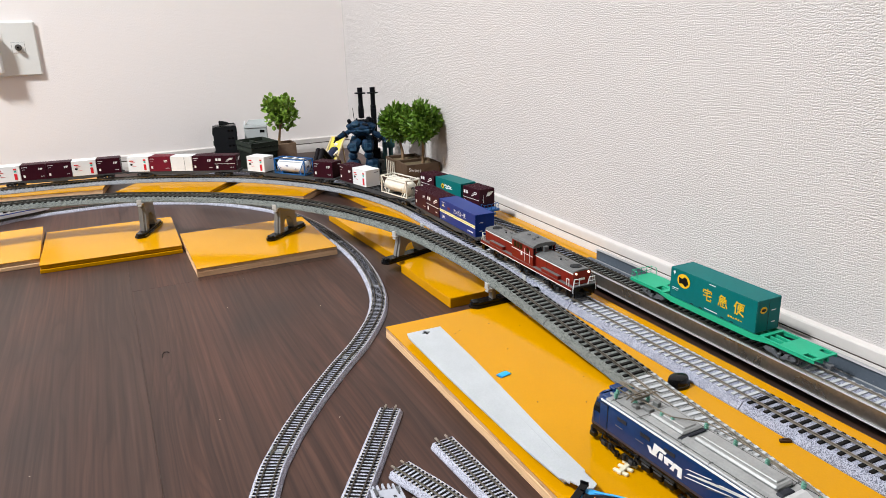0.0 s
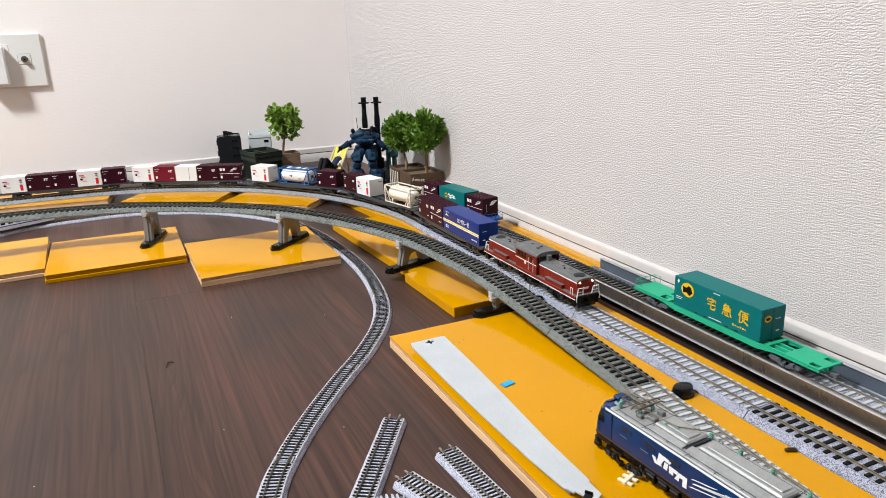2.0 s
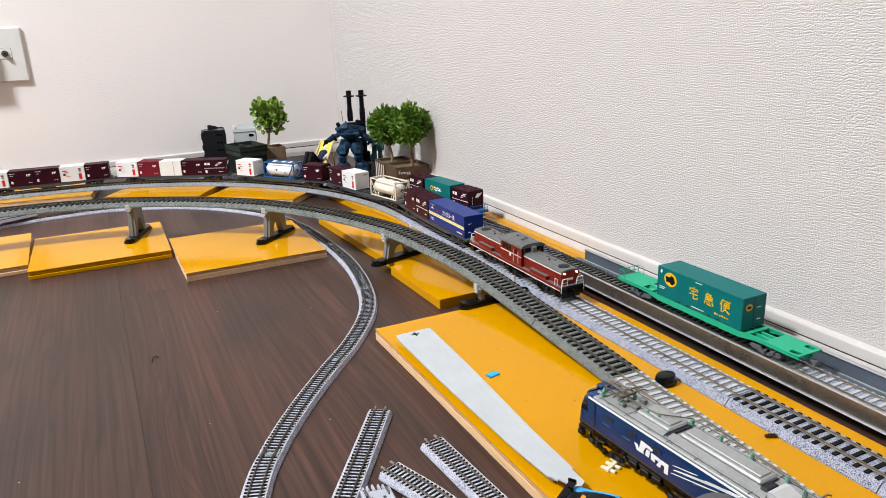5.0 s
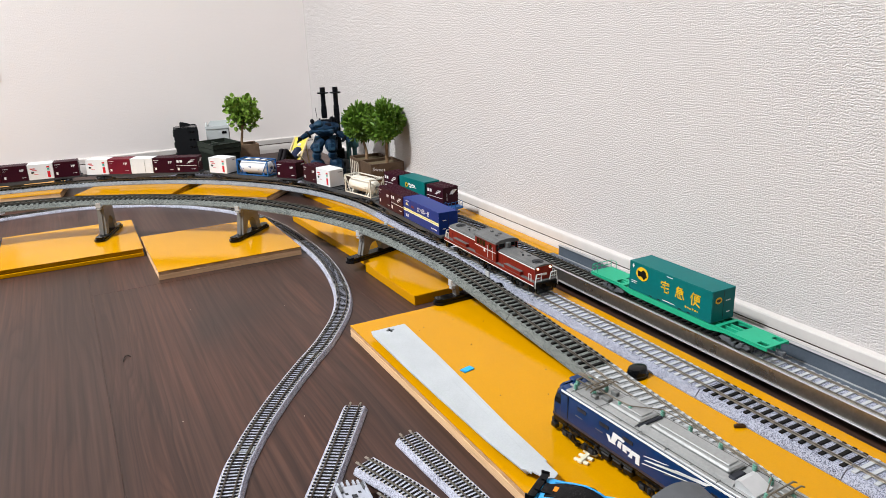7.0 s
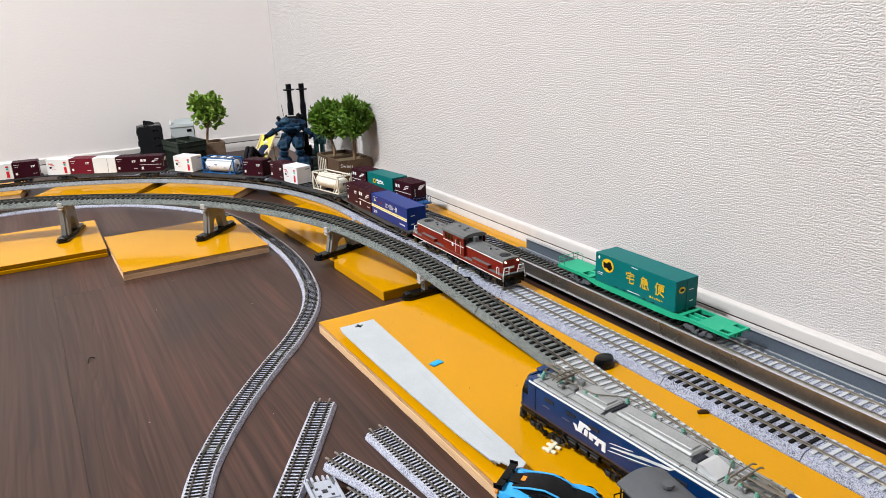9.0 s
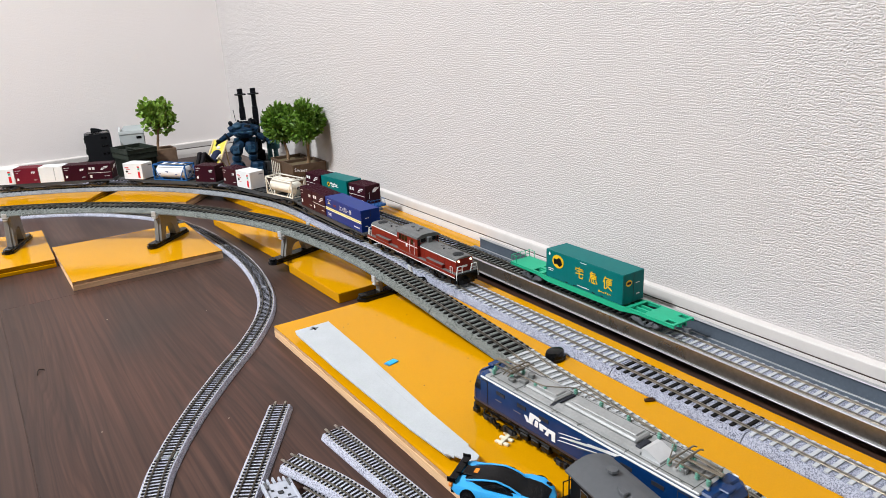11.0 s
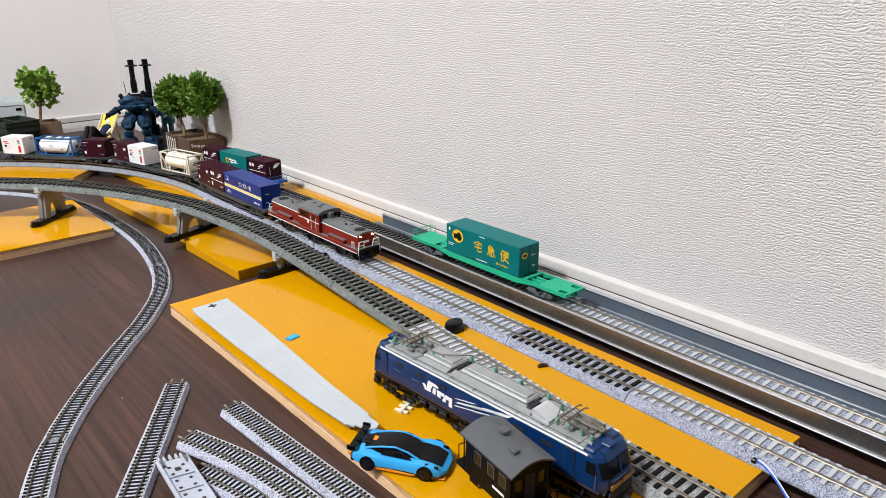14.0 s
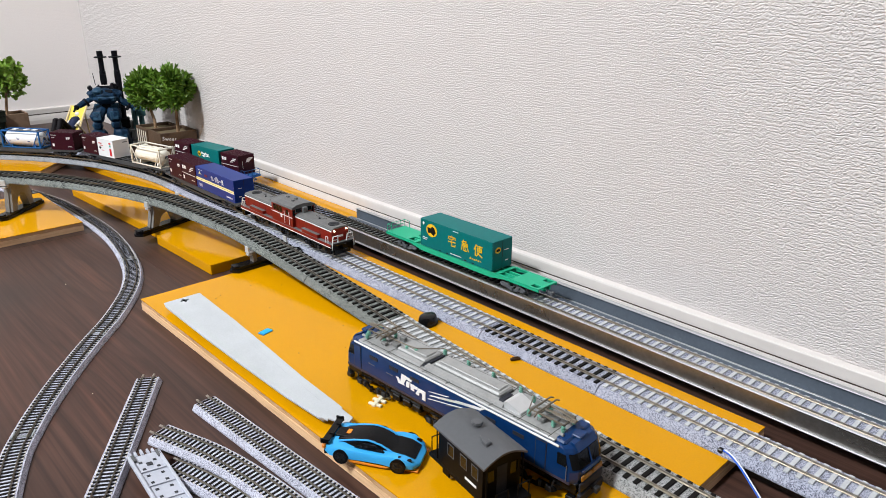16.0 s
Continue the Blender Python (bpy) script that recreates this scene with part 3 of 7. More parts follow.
for sec, s_end in zip(lay(NLINE, nc, NG, BAL_SMALL, SLEEPER, "narrow light-grey model track winding over the floor", "small track on the floor"), nc[1:-1]):
    # a moulded joint: cross bars between the rails and joiners along them
    at, turn = NLINE.at(s_end)
    m = Matrix.Translation(at - sec.location) @ pose(0, 0, 0, 0, 0, turn)
    for u in (-0.0030, 0.0030):
        part("joint_bar", Geo().box(u - 0.0007, u + 0.0007, -0.0036, 0.0036, 0.0050, 0.0060, 0.0002), JOINT, sec, m=m)
    for g in (-1, 1):
        part("rail_joiner", Geo().box(-0.0052, 0.0052, g * 0.0045 - 0.0012, g * 0.0045 + 0.0012, 0.0050, 0.0064, 0.0002), RAIL_SMALL, sec, m=m)
        part("joint_bar", Geo().box(-0.0048, 0.0048, g * 0.0070 - 0.0007, g * 0.0070 + 0.0007, 0.0050, 0.0060, 0.0002), JOINT, sec, m=m)


# ---- bridge girder under the siding ----
BLACK = mat("black_plastic", (0.005, 0.005, 0.0055), 0.20, var=0.2, spec=0.22)
STEEL = mat("grey_girder_paint", (0.27, 0.255, 0.24), 0.28, metal=0.85, var=0.2, big=30)
STEEL_F = mat("dull_flange_grey", (0.42, 0.42, 0.43), 0.42, metal=0.5, var=0.15)
STEEL_B = mat("blue_grey_plate", (0.10, 0.12, 0.15), 0.45, metal=0.2, var=0.15)


def girder():
    y0, y1 = -0.62, 0.322
    th = thing("plate_girder", pose(0.0165, 0, 0), "grey plate girder bridge that carries the siding", "model bridge")
    for sx in (-1, 1):
        x = -0.0212 if sx < 0 else 0.0372
        end = y1 - (0.012 if sx > 0 else 0)
        side = part("side_plate", Geo().box(x - 0.0008, x + 0.0008, y0, end, 0.0126, 0.0262, 0.0003), STEEL if sx < 0 else STEEL_B, th, "")
        w = 0.0016 if sx < 0 else 0.0026
        part("top_flange", Geo().box(x - w, x + w, y0, end, 0.0262, 0.0272, 0.0003), STEEL_F, side)
        part("bottom_flange", Geo().box(x - 0.0030, x + 0.0012, y0, end, 0.0114, 0.0126, 0.0003), STEEL_F, side)
        if sx > 0:
            g = Geo()
            for i in range(150):
                for z in (0.0150, 0.0240):
                    g.box(x - 0.0012, x - 0.0008, end - 0.006 - i * 0.006, end - 0.0048 - i * 0.006, z, z + 0.0012)
            tagged(part("rivet_strip", g, STEEL_B, side), kind="stuff")
    part("deck", Geo().box(-0.0204, 0.0364, y0, y1, 0.0114, 0.0124), STEEL_B, th)
    for y in (-0.60, 0.300):
        part("bearing", Geo().box(-0.020, 0.036, y - 0.012, y + 0.012, 0.0, 0.0114, 0.0005), BLACK, th)


girder()

# ---- piers ----
PIER = mat("grey_pier_plastic", (0.19, 0.180, 0.168), 0.26, var=0.12, spec=0.35)
CLIP = mat("light_clip_plastic", (0.46, 0.46, 0.46), 0.3, spec=0.4)


def pier(x, y, turn, h):
    """A two-legged pier with an arch, on a long black foot; x is across the track."""
    th = thing("bridge_pier", pose(x, y, BT, 0, 0, turn), "grey two-legged model bridge pier on a black foot", "bridge pier", "piers of the raised line")
    L, w = 0.048, 0.0085
    foot = [(-L, -w * 0.35), (-L + 0.005, -w), (L - 0.005, -w), (L, -w * 0.35), (L, w * 0.35), (L - 0.005, w), (-L + 0.005, w), (-L, w * 0.35)]
    base = part("foot", Geo().prism(foot, 0, 0.0035, "xy").prism([(u * 0.96, v * 0.82) for u, v in foot], 0.0035, 0.0065, "xy"), BLACK, th, "glossy black foot")
    part("heel", Geo().box(-L + 0.002, -L + 0.009, -0.0052, 0.0052, 0.0065, 0.0078, 0.0008), BLACK, base)
    z0, d = 0.0062, 0.0055
    n = 8
    a = 0.0115
    spring = z0 + (h - z0) * 0.20
    outer = [(-0.0245, z0), (-0.0190, h - 0.008), (-0.0215, h), (0.0215, h), (0.0190, h - 0.008), (0.0245, z0)]
    inner = [(a + 0.003, z0), (a, spring)] + [(a * math.cos(math.pi * i / n), spring + (h - spring) * 0.42 * math.sin(math.pi * i / n)) for i in range(1, n)] + [(-a, spring), (-a - 0.003, z0)]
    if h > 0.03:
        part("leg_frame", Geo().prism(outer + inner, -d, d, "xz"), PIER, th)
        for sx in (-1, 1):
            part("leg_rib", Geo().prism([(sx * 0.0238, z0), (sx * 0.0262, z0), (sx * 0.0205, h - 0.008), (sx * 0.0184, h - 0.008)], -0.0016, 0.0016, "xz"), PIER, th)
    else:
        part("cross_beam", Geo().box(-0.0215, 0.0215, -d, d, h - 0.0030, h, 0.0005), PIER, th)
        for sx in (-1, 1):
            part("post", Geo().box(sx * 0.0185 - 0.0026, sx * 0.0185 + 0.0026, -0.0040, 0.0040, z0, h - 0.0030, 0.0005), PIER, th)
    for sx in (-1, 1):
        part("clip", Geo().box(sx * 0.0235 - 0.0032, sx * 0.0235 + 0.0032, -0.0045, 0.0045, h - 0.002, h - 0.0004, 0.0004).box(sx * 0.0258 - 0.0008, sx * 0.0258 + 0.0008, -0.0035, 0.0035, h - 0.002, h + 0.0058, 0.0003)
             .box(sx * 0.0235 - 0.003, sx * 0.0235 + 0.003, -0.003, 0.003, h - 0.0055, h - 0.0032, 0.0004), CLIP, th, "light grey retaining clip")


for x, y in ((-0.126, 0.243), (-0.156, 0.4530), (-0.2864, 0.6590), (-0.4847, 0.7839)):
    s = RAISED.near(x, y)
    p, hd = RAISED.at(s)
    pier(p.x, p.y, hd - 90, p.z - BT)

# ---- plank, card and scraps on the large board ----
GREY_PL = mat("light_grey_styrene", (0.44, 0.455, 0.475), 0.42, var=0.10, scale=900, big=45)


def skin(rings):
    """A closed skin over cross-sections with the same number of points."""
    g, n = Geo(), len(rings[0])
    vs = [v for r in rings for v in r]
    fs = [(i * n + j, i * n + (j + 1) % n, (i + 1) * n + (j + 1) % n, (i + 1) * n + j) for i in range(len(rings) - 1) for j in range(n)]
    return g.put(vs, fs + [tuple(range(n - 1, -1, -1)), tuple(range(len(vs) - n, len(vs)))])


def plank():
    """A long tapered styrene channel with a cross-shaped hole, its narrow end snapped off."""
    th = thing("styrene_plate", pose(-0.2555, 0.0545, BT), "long tapered light grey styrene plate with a broken end", "plastic plate")
    cx, cy, k = 0.0020, 0.1355, 0.0015
    slot = [(cx + u * k, cy + v * k) for u, v in ((-1, 3), (-1, 1), (-3, 1), (-3, -1), (-1, -1), (-1, -3), (1, -3), (1, -1), (3, -1), (3, 1), (1, 1), (1, 3))]
    outline = [(-0.0165, 0.1428), (cx - 0.0001, 0.1428)] + [(cx - 0.0001, slot[0][1])] + slot + [(cx + 0.0001, slot[0][1]), (cx + 0.0001, 0.1428), (0.0215, 0.1428), (0.0178, 0.0585), (0.0136, -0.0045), (0.0082, -0.0780), (0.0062, -0.1335),
               (0.0048, -0.1340), (0.0040, -0.1500), (-0.0010, -0.1530), (-0.0065, -0.1500), (-0.0090, -0.1420), (-0.0102, -0.1385), (-0.0118, -0.1402), (-0.0132, -0.1345), (-0.0150, -0.1330), (-0.0178, -0.0900), (-0.0192, -0.0150), (-0.0197, 0.0450), (-0.0188, 0.1330)]
    part("sheet", Geo().prism(outline, 0.0060, 0.0072, "xy"), GREY_PL, th)
    left = [(-0.0186, 0.1320), (-0.0195, 0.0450), (-0.0190, -0.0150), (-0.0176, -0.0900), (-0.0150, -0.1320)]
    right = [(0.0206, 0.1400), (0.0174, 0.0585), (0.0132, -0.0045), (0.0078, -0.0780), (0.0058, -0.1330)]
    for run, w, inset in ((left, 0.0014, 0.0050), (right, -0.0014, 0.0)):
        part("rim", Geo().prism([(u + inset, v) for u, v in run] + [(u + w + inset, v) for u, v in reversed(run)], 0, 0.0060, "xy"), GREY_PL, th)
    # Block under the cross hole; its black stands in for deep shade.
    part("socket", Geo().box(cx - 0.007, cx + 0.007, cy - 0.0065, cy + 0.0065, 0.0, 0.0058, 0.0004), BLACK, th, "black block standing in for shade under the hole")
    for u0, v0, u1, v1 in ((0.0165, 0.075, 0.0040, -0.120), (0.0120, 0.060, 0.0075, -0.010), (0.0060, 0.020, -0.0010, -0.115)):
        part("moulding_line", Geo().prism([(u0, v0), (u0 + 0.0005, v0), (u1 + 0.0005, v1), (u1, v1)], 0.0072, 0.00735, "xy"), GREY_PL, th)


plank()
BLUE_CARD = mat("blue_sticker", (0.02, 0.35, 0.80), 0.4)
CREAM = mat("cream_plastic", (0.72, 0.66, 0.50), 0.5)
DARKBIT = mat("dark_brown_bit", (0.05, 0.025, 0.01), 0.5)


def card():
    th = thing("sticker_piece", pose(-0.2215, 0.0840, BT, 0, 0, 12), "small bright blue plastic piece lying on the board", "plastic piece")
    part("plate", Geo().box(-0.0052, 0.0052, -0.0036, 0.0036, 0, 0.0014, 0.0003), BLUE_CARD, th)
    for i in range(3):
        part("tab", Geo().box(-0.0070, -0.0052, -0.0034 + i * 0.0028, -0.0022 + i * 0.0028, 0, 0.0009), BLUE_CARD, th)
    cl = thing("track_clip", pose(-0.2165, -0.0830, BT, 0, 0, 20), "small cream plastic track clip beside the locomotive", "plastic clip")
    part("bar", Geo().box(-0.009, 0.009, -0.0018, 0.0018, 0, 0.0026, 0.0004), CREAM, cl)
    for x in (-0.0065, 0.0, 0.0065):
        part("prong", Geo().box(x - 0.0014, x + 0.0014, -0.0062, 0.0058, 0, 0.002, 0.0004), CREAM, cl)
    bt = thing("connector_piece", pose(-0.0865, -0.1120, BT, 0, 0, -28), "tiny dark brown connector lying on the board", "plastic piece")
    part("block", Geo().box(-0.0045, 0.0045, -0.0015, 0.0015, 0, 0.0024, 0.0004), DARKBIT, bt)
    part("lug", Geo().box(-0.0028, 0.0028, -0.0008, 0.0008, 0.0024, 0.0033, 0.0002), DARKBIT, bt)
    kn = thing("pier_foot", pose(-0.0965, -0.0070, BT, 0, 0, 4), "rounded black plastic pier foot beside the track", "plastic foot")
    rings = [[(k * 0.0118 * math.cos(2 * math.pi * i / 28), k * 0.0086 * math.sin(2 * math.pi * i / 28), z) for i in range(28)] for z, k in ((0, 1.0), (0.0026, 1.0), (0.0030, 0.90), (0.0076, 0.86), (0.0092, 0.78), (0.0098, 0.6))]
    part("shoe", skin(rings), BLACK, kn, smooth=True)
    hair = [(-0.5045, 0.3050, 0.0006), (-0.5040, 0.3105, 0.0010), (-0.5020, 0.3140, 0.0020), (-0.4985, 0.3150, 0.0012), (-0.4972, 0.3130, 0.0006)]
    solo("wire_scrap", Geo().tube(hair, 0.0005, 5).tube([(-0.5020, 0.3140, 0.002), (-0.5022, 0.3185, 0.0008)], 0.0004, 5), BLACK, "curled scrap of thin black wire on the floor", "wire")
    rnd = random.Random(5)
    for i in range(6):
        x, y = rnd.uniform(-0.62, -0.30), rnd.uniform(0.02, 0.55)
        r = rnd.uniform(0.0002, 0.00045)
        solo("crumb", Geo().ball((x, y, r * 0.6), (r * rnd.uniform(1, 2.5), r, r * 0.6), 6, 4), CREAM, "tiny pale crumb on the dark floor", "crumb", group="crumbs")
    for i in range(9):
        x, y = rnd.uniform(-0.24, -0.15), rnd.uniform(-0.02, 0.20)
        solo("crumb", Geo().ball((x, y, BT + 0.0003), (0.0006, 0.0005, 0.0004), 6, 4), DARKBIT, "tiny dark crumb on the yellow board", "crumb", group="crumbs")


card()

# ---- loose pieces of the small track ----
def loose(pts, z, label, group="loose small track"):
    ln = Line(smooth_line(pts, 0.004), z)
    th = track(ln, 0, ln.length, NG, BAL_SMALL, SLEEPER, label, group)
    mid = ln.at(ln.length / 2)[0]
    for s, d in ((0, -1), (ln.length, 1)):
        p, hd = ln.at(s)
        for g in (-1, 1):
            m = Matrix.Translation(p - mid) @ pose(0, 0, 0, 0, 0, hd)
            part("rail_joiner", Geo().box(min(0, d * 0.004), max(0, d * 0.004), g * 0.0045 - 0.0009, g * 0.0045 + 0.0009, 0.0052, 0.0062, 0.0002).box(-0.0035, 0.0035, g * 0.0045 - 0.0009, g * 0.0045 + 0.0009, 0.0052, 0.0060), RAILM, th, m=m)
    return th


loose([(-0.3330, 0.0905), (-0.4300, -0.0570), (-0.472, -0.121)], 0.0, "straight loose piece of small grey-ballasted track on the floor")
loose([(-0.3135, 0.0245), (-0.3010, -0.1450), (-0.2960, -0.20)], 0.0, "straight loose piece of small grey-ballasted track beside the board")
loose([(-0.3610, -0.0010), (-0.3430, -0.0550), (-0.3335, -0.1080), (-0.3290, -0.163)], 0.006, "curved loose piece of small track on a pile on the floor")
loose([(-0.3670, -0.0380), (-0.3540, -0.0800), (-0.3480, -0.1200), (-0.346, -0.16)], 0.0, "curved loose piece of small track under another piece")
loose([(-0.4100, -0.0700), (-0.386, -0.1000), (-0.36, -0.125)], 0.0, "short loose piece of small track at the edge of the pile")


def upturned():
    """A track piece lying on its back: hollow bed with rows of holes, ribs and joiners."""
    th = thing("upturned_track", pose(-0.3835, -0.0520, 0.004, 3, 8, -3), "pale grey track piece lying upside down on the pile", "model track", "loose small track")
    bed = part("hollow_bed", Geo().box(-0.0104, 0.0104, -0.062, 0.030, 0.0030, 0.0060, 0.0006), UPSIDE, th)
    for x in (-1, 1):
        part("side_wall", Geo().box(x * 0.0100 - 0.0010, x * 0.0100 + 0.0010, -0.062, 0.030, 0.0058, 0.0078, 0.0003), UPSIDE, bed)
    for i in range(10):
        for x in (-0.0048, 0.0048):
            part("lug_hole", Geo().box(x - 0.0011, x + 0.0011, 0.020 - i * 0.0082, 0.0220 - i * 0.0082, 0.0056, 0.0063), HOLE, bed)
        if i % 2:
            part("cross_rib", Geo().box(-0.0092, 0.0092, 0.0170 - i * 0.0082, 0.0177 - i * 0.0082, 0.0058, 0.0070), UPSIDE, bed)
    part("contact_plate", Geo().box(-0.0020, 0.0020, 0.0155, 0.0190, 0.0060, 0.0068, 0.0003), HOLE, bed)
    for x in (-0.0092, 0.0080):
        part("corner_clip", Geo().box(x, x + 0.0025, 0.0225, 0.0300, 0.0060, 0.0078, 0.0003), FRAME_T, bed)
    for x in (-0.0075, -0.0042, 0.0, 0.0042, 0.0075):
        part("joiner", Geo().box(x - 0.0007, x + 0.0007, 0.030, 0.0365 - abs(x) * 0.2, 0.0035, 0.0062, 0.0002), UPSIDE, bed)


HOLE = mat("dark_hole", (0.04, 0.04, 0.045), 0.6)
FRAME_T = mat("dark_clip", (0.10, 0.10, 0.105), 0.5)
upturned()


# ---- turnout plates, feeder wire ----
TURN = mat("turnout_grey", (0.40, 0.41, 0.41), 0.35, var=0.06)


def turnout_plate(pts, zt, label):
    th = thing("turnout_base", pose(0, 0, BT), label, "turnout base", "turnout bases")
    part("base_plate", Geo().prism(pts, 0, zt, "xy"), TURN, th)
    mx, my = sum(p[0] for p in pts) / len(pts), sum(p[1] for p in pts) / len(pts)
    part("motor_cover", Geo().box(mx - 0.0035, mx + 0.0035, my - 0.024, my + 0.024, zt, zt + 0.0025, 0.0009), TURN, th)
    part("seam", Geo().box(mx + 0.006, mx + 0.0065, my - 0.05, my + 0.04, zt, zt + 0.0003), STEEL_B, th)


turnout_plate([(-0.0420, 0.445), (-0.0235, 0.42), (-0.0210, 0.36), (-0.0285, 0.322), (-0.0420, 0.308)], 0.0045, "light grey base plate of a turnout beside the rails")
turnout_plate([(-0.0300, 0.65), (-0.0185, 0.65), (-0.0110, 0.585), (-0.0060, 0.535), (-0.0180, 0.510), (-0.0270, 0.54)], 0.0050, "light grey base plate of a turnout by the parked wagon")
BLUEWIRE = mat("blue_wire", (0.03, 0.12, 0.62), 0.35)
WHITEWIRE = mat("white_wire", (0.75, 0.76, 0.8), 0.35)


def wire():
    th = thing("feeder_cable", pose(0, 0, 0), "thin blue and white feeder cable coming from the track", "cable")
    for i, (c, o) in enumerate(((BLUEWIRE, 0.0), (WHITEWIRE, 0.0016))):
        p = smooth_line([(-0.0800 + o, -0.3000, 0.0165), (-0.0825 + o, -0.3075, 0.0172), (-0.0880 + o, -0.3190, 0.0145), (-0.0955 + o, -0.3330, 0.0085), (-0.1040 + o, -0.3500, 0.0020), (-0.125 + o, -0.39, 0.0010)], 0.004)
        part("blue_wire" if i == 0 else "white_wire", Geo().tube(p, 0.0006, 8), c, th, smooth=True)
    part("plug", Geo().box(-0.0825, -0.0765, -0.3020, -0.2985, 0.0145, 0.0178, 0.0005), BLACK, th)


wire()

# ---- rolling stock ----
K = 1.0                      # scale of the models against one to eighty
MAROON = mat("maroon_container", (0.034, 0.0050, 0.0115), 0.40, spec=0.10, var=0.12, scale=500)
CRIMSON = mat("crimson_container", (0.15, 0.009, 0.022), 0.42, var=0.08)
WHITE_C = mat("white_container", (0.78, 0.79, 0.80), 0.4, var=0.03)
GREEN_C = mat("teal_container", (0.002, 0.138, 0.138), 0.40, spec=0.12, var=0.08)
NAVY_C = mat("blue_container", (0.005, 0.028, 0.185), 0.36, spec=0.15, var=0.06)
MARK = mat("white_print", (0.80, 0.80, 0.80), 0.5, var=0.04)
RED_M = mat("red_print", (0.62, 0.02, 0.03), 0.5)
YEL_M = mat("yellow_print", (0.78, 0.47, 0.012), 0.5)
PALE_Y = mat("pale_yellow_band", (0.82, 0.74, 0.30), 0.5)
DARK_M = mat("black_print", (0.004, 0.004, 0.004), 0.5)
FRAME = mat("dark_grey_frame", (0.026, 0.027, 0.030), 0.5, spec=0.10, var=0.2)
FRAME_L = mat("grey_frame", (0.11, 0.115, 0.125), 0.45, var=0.12)
WHEEL = mat("wheel_steel", (0.16, 0.15, 0.14), 0.4, metal=0.8)
FRAME_G = mat("bright_green_frame", (0.018, 0.38, 0.21), 0.4, var=0.06)
FRAME_B = mat("blue_frame", (0.02, 0.10, 0.30), 0.4, var=0.1)
CREAM_F = mat("cream_tank_paint", (0.74, 0.70, 0.61), 0.42, var=0.06)
TANK_W = mat("white_tank_paint", (0.78, 0.80, 0.84), 0.3, var=0.04)
BLUE_F = mat("blue_tank_frame", (0.012, 0.11, 0.34), 0.4, var=0.08)


def mark(th, mt, side, u0, u1, z0, z1, W, name="marking", d=0.00022):
    """A printed patch on a side (+1, -1: along the body; 'f', 'b': ends) of a box of half width W."""
    g = Geo()
    if side in (1, -1):
        y = side * W
        if side == 1:
            u0, u1 = -u1, -u0
        g.box(u0, u1, min(y, y + side * d), max(y, y + side * d), z0, z1)
    else:
        s = 1 if side == "f" else -1
        g.box(min(s * W, s * (W + d)), max(s * W, s * (W + d)), u0, u1, z0, z1)
    return part(name, g, mt, th)


def box_body(L, W, H):
    """A container's shell in one piece: corner posts and rails stand proud of shallow panels."""
    bm = bmesh.new()
    bmesh.ops.create_cube(bm, size=1)
    for v in bm.verts:
        v.co = Vector((v.co.x * 2 * L, v.co.y * 2 * W, (v.co.z + 0.5) * H))
    bmesh.ops.bevel(bm, geom=bm.edges[:], offset=0.0004, segments=1, affect="EDGES")
    big = [f for f in bm.faces if f.calc_area() > W * H * 0.5 and f.normal.z > -0.5]
    bmesh.ops.inset_individual(bm, faces=big, thickness=0.0009, depth=-0.00025)
    bm.verts.index_update()
    g = Geo().put([v.co.copy() for v in bm.verts], [[v.index for v in f.verts] for f in bm.faces])
    bm.free()
    return g


def pierced(xs, ys, holes, z0, z1):
    """A flat plate over a grid of cuts, with some cells left open."""
    nx, ny = len(xs), len(ys)
    vs = [(x, y, z) for z in (z0, z1) for x in xs for y in ys]
    at = lambda i, j, k: k * nx * ny + i * ny + j
    full = {(i, j) for i in range(nx - 1) for j in range(ny - 1)} - set(holes)
    fs = []
    for i, j in sorted(full):
        fs += [(at(i, j, 1), at(i + 1, j, 1), at(i + 1, j + 1, 1), at(i, j + 1, 1)), (at(i, j, 0), at(i, j + 1, 0), at(i + 1, j + 1, 0), at(i + 1, j, 0))]
        for (a, b), (p, q_) in (((i - 1, j), ((i, j), (i, j + 1))), ((i + 1, j), ((i + 1, j), (i + 1, j + 1))), ((i, j - 1), ((i, j), (i + 1, j))), ((i, j + 1), ((i, j + 1), (i + 1, j + 1)))):
            if (a, b) not in full:
                fs.append((at(*p, 0), at(*q_, 0), at(*q_, 1), at(*p, 1)))
    return Geo().put(vs, fs)


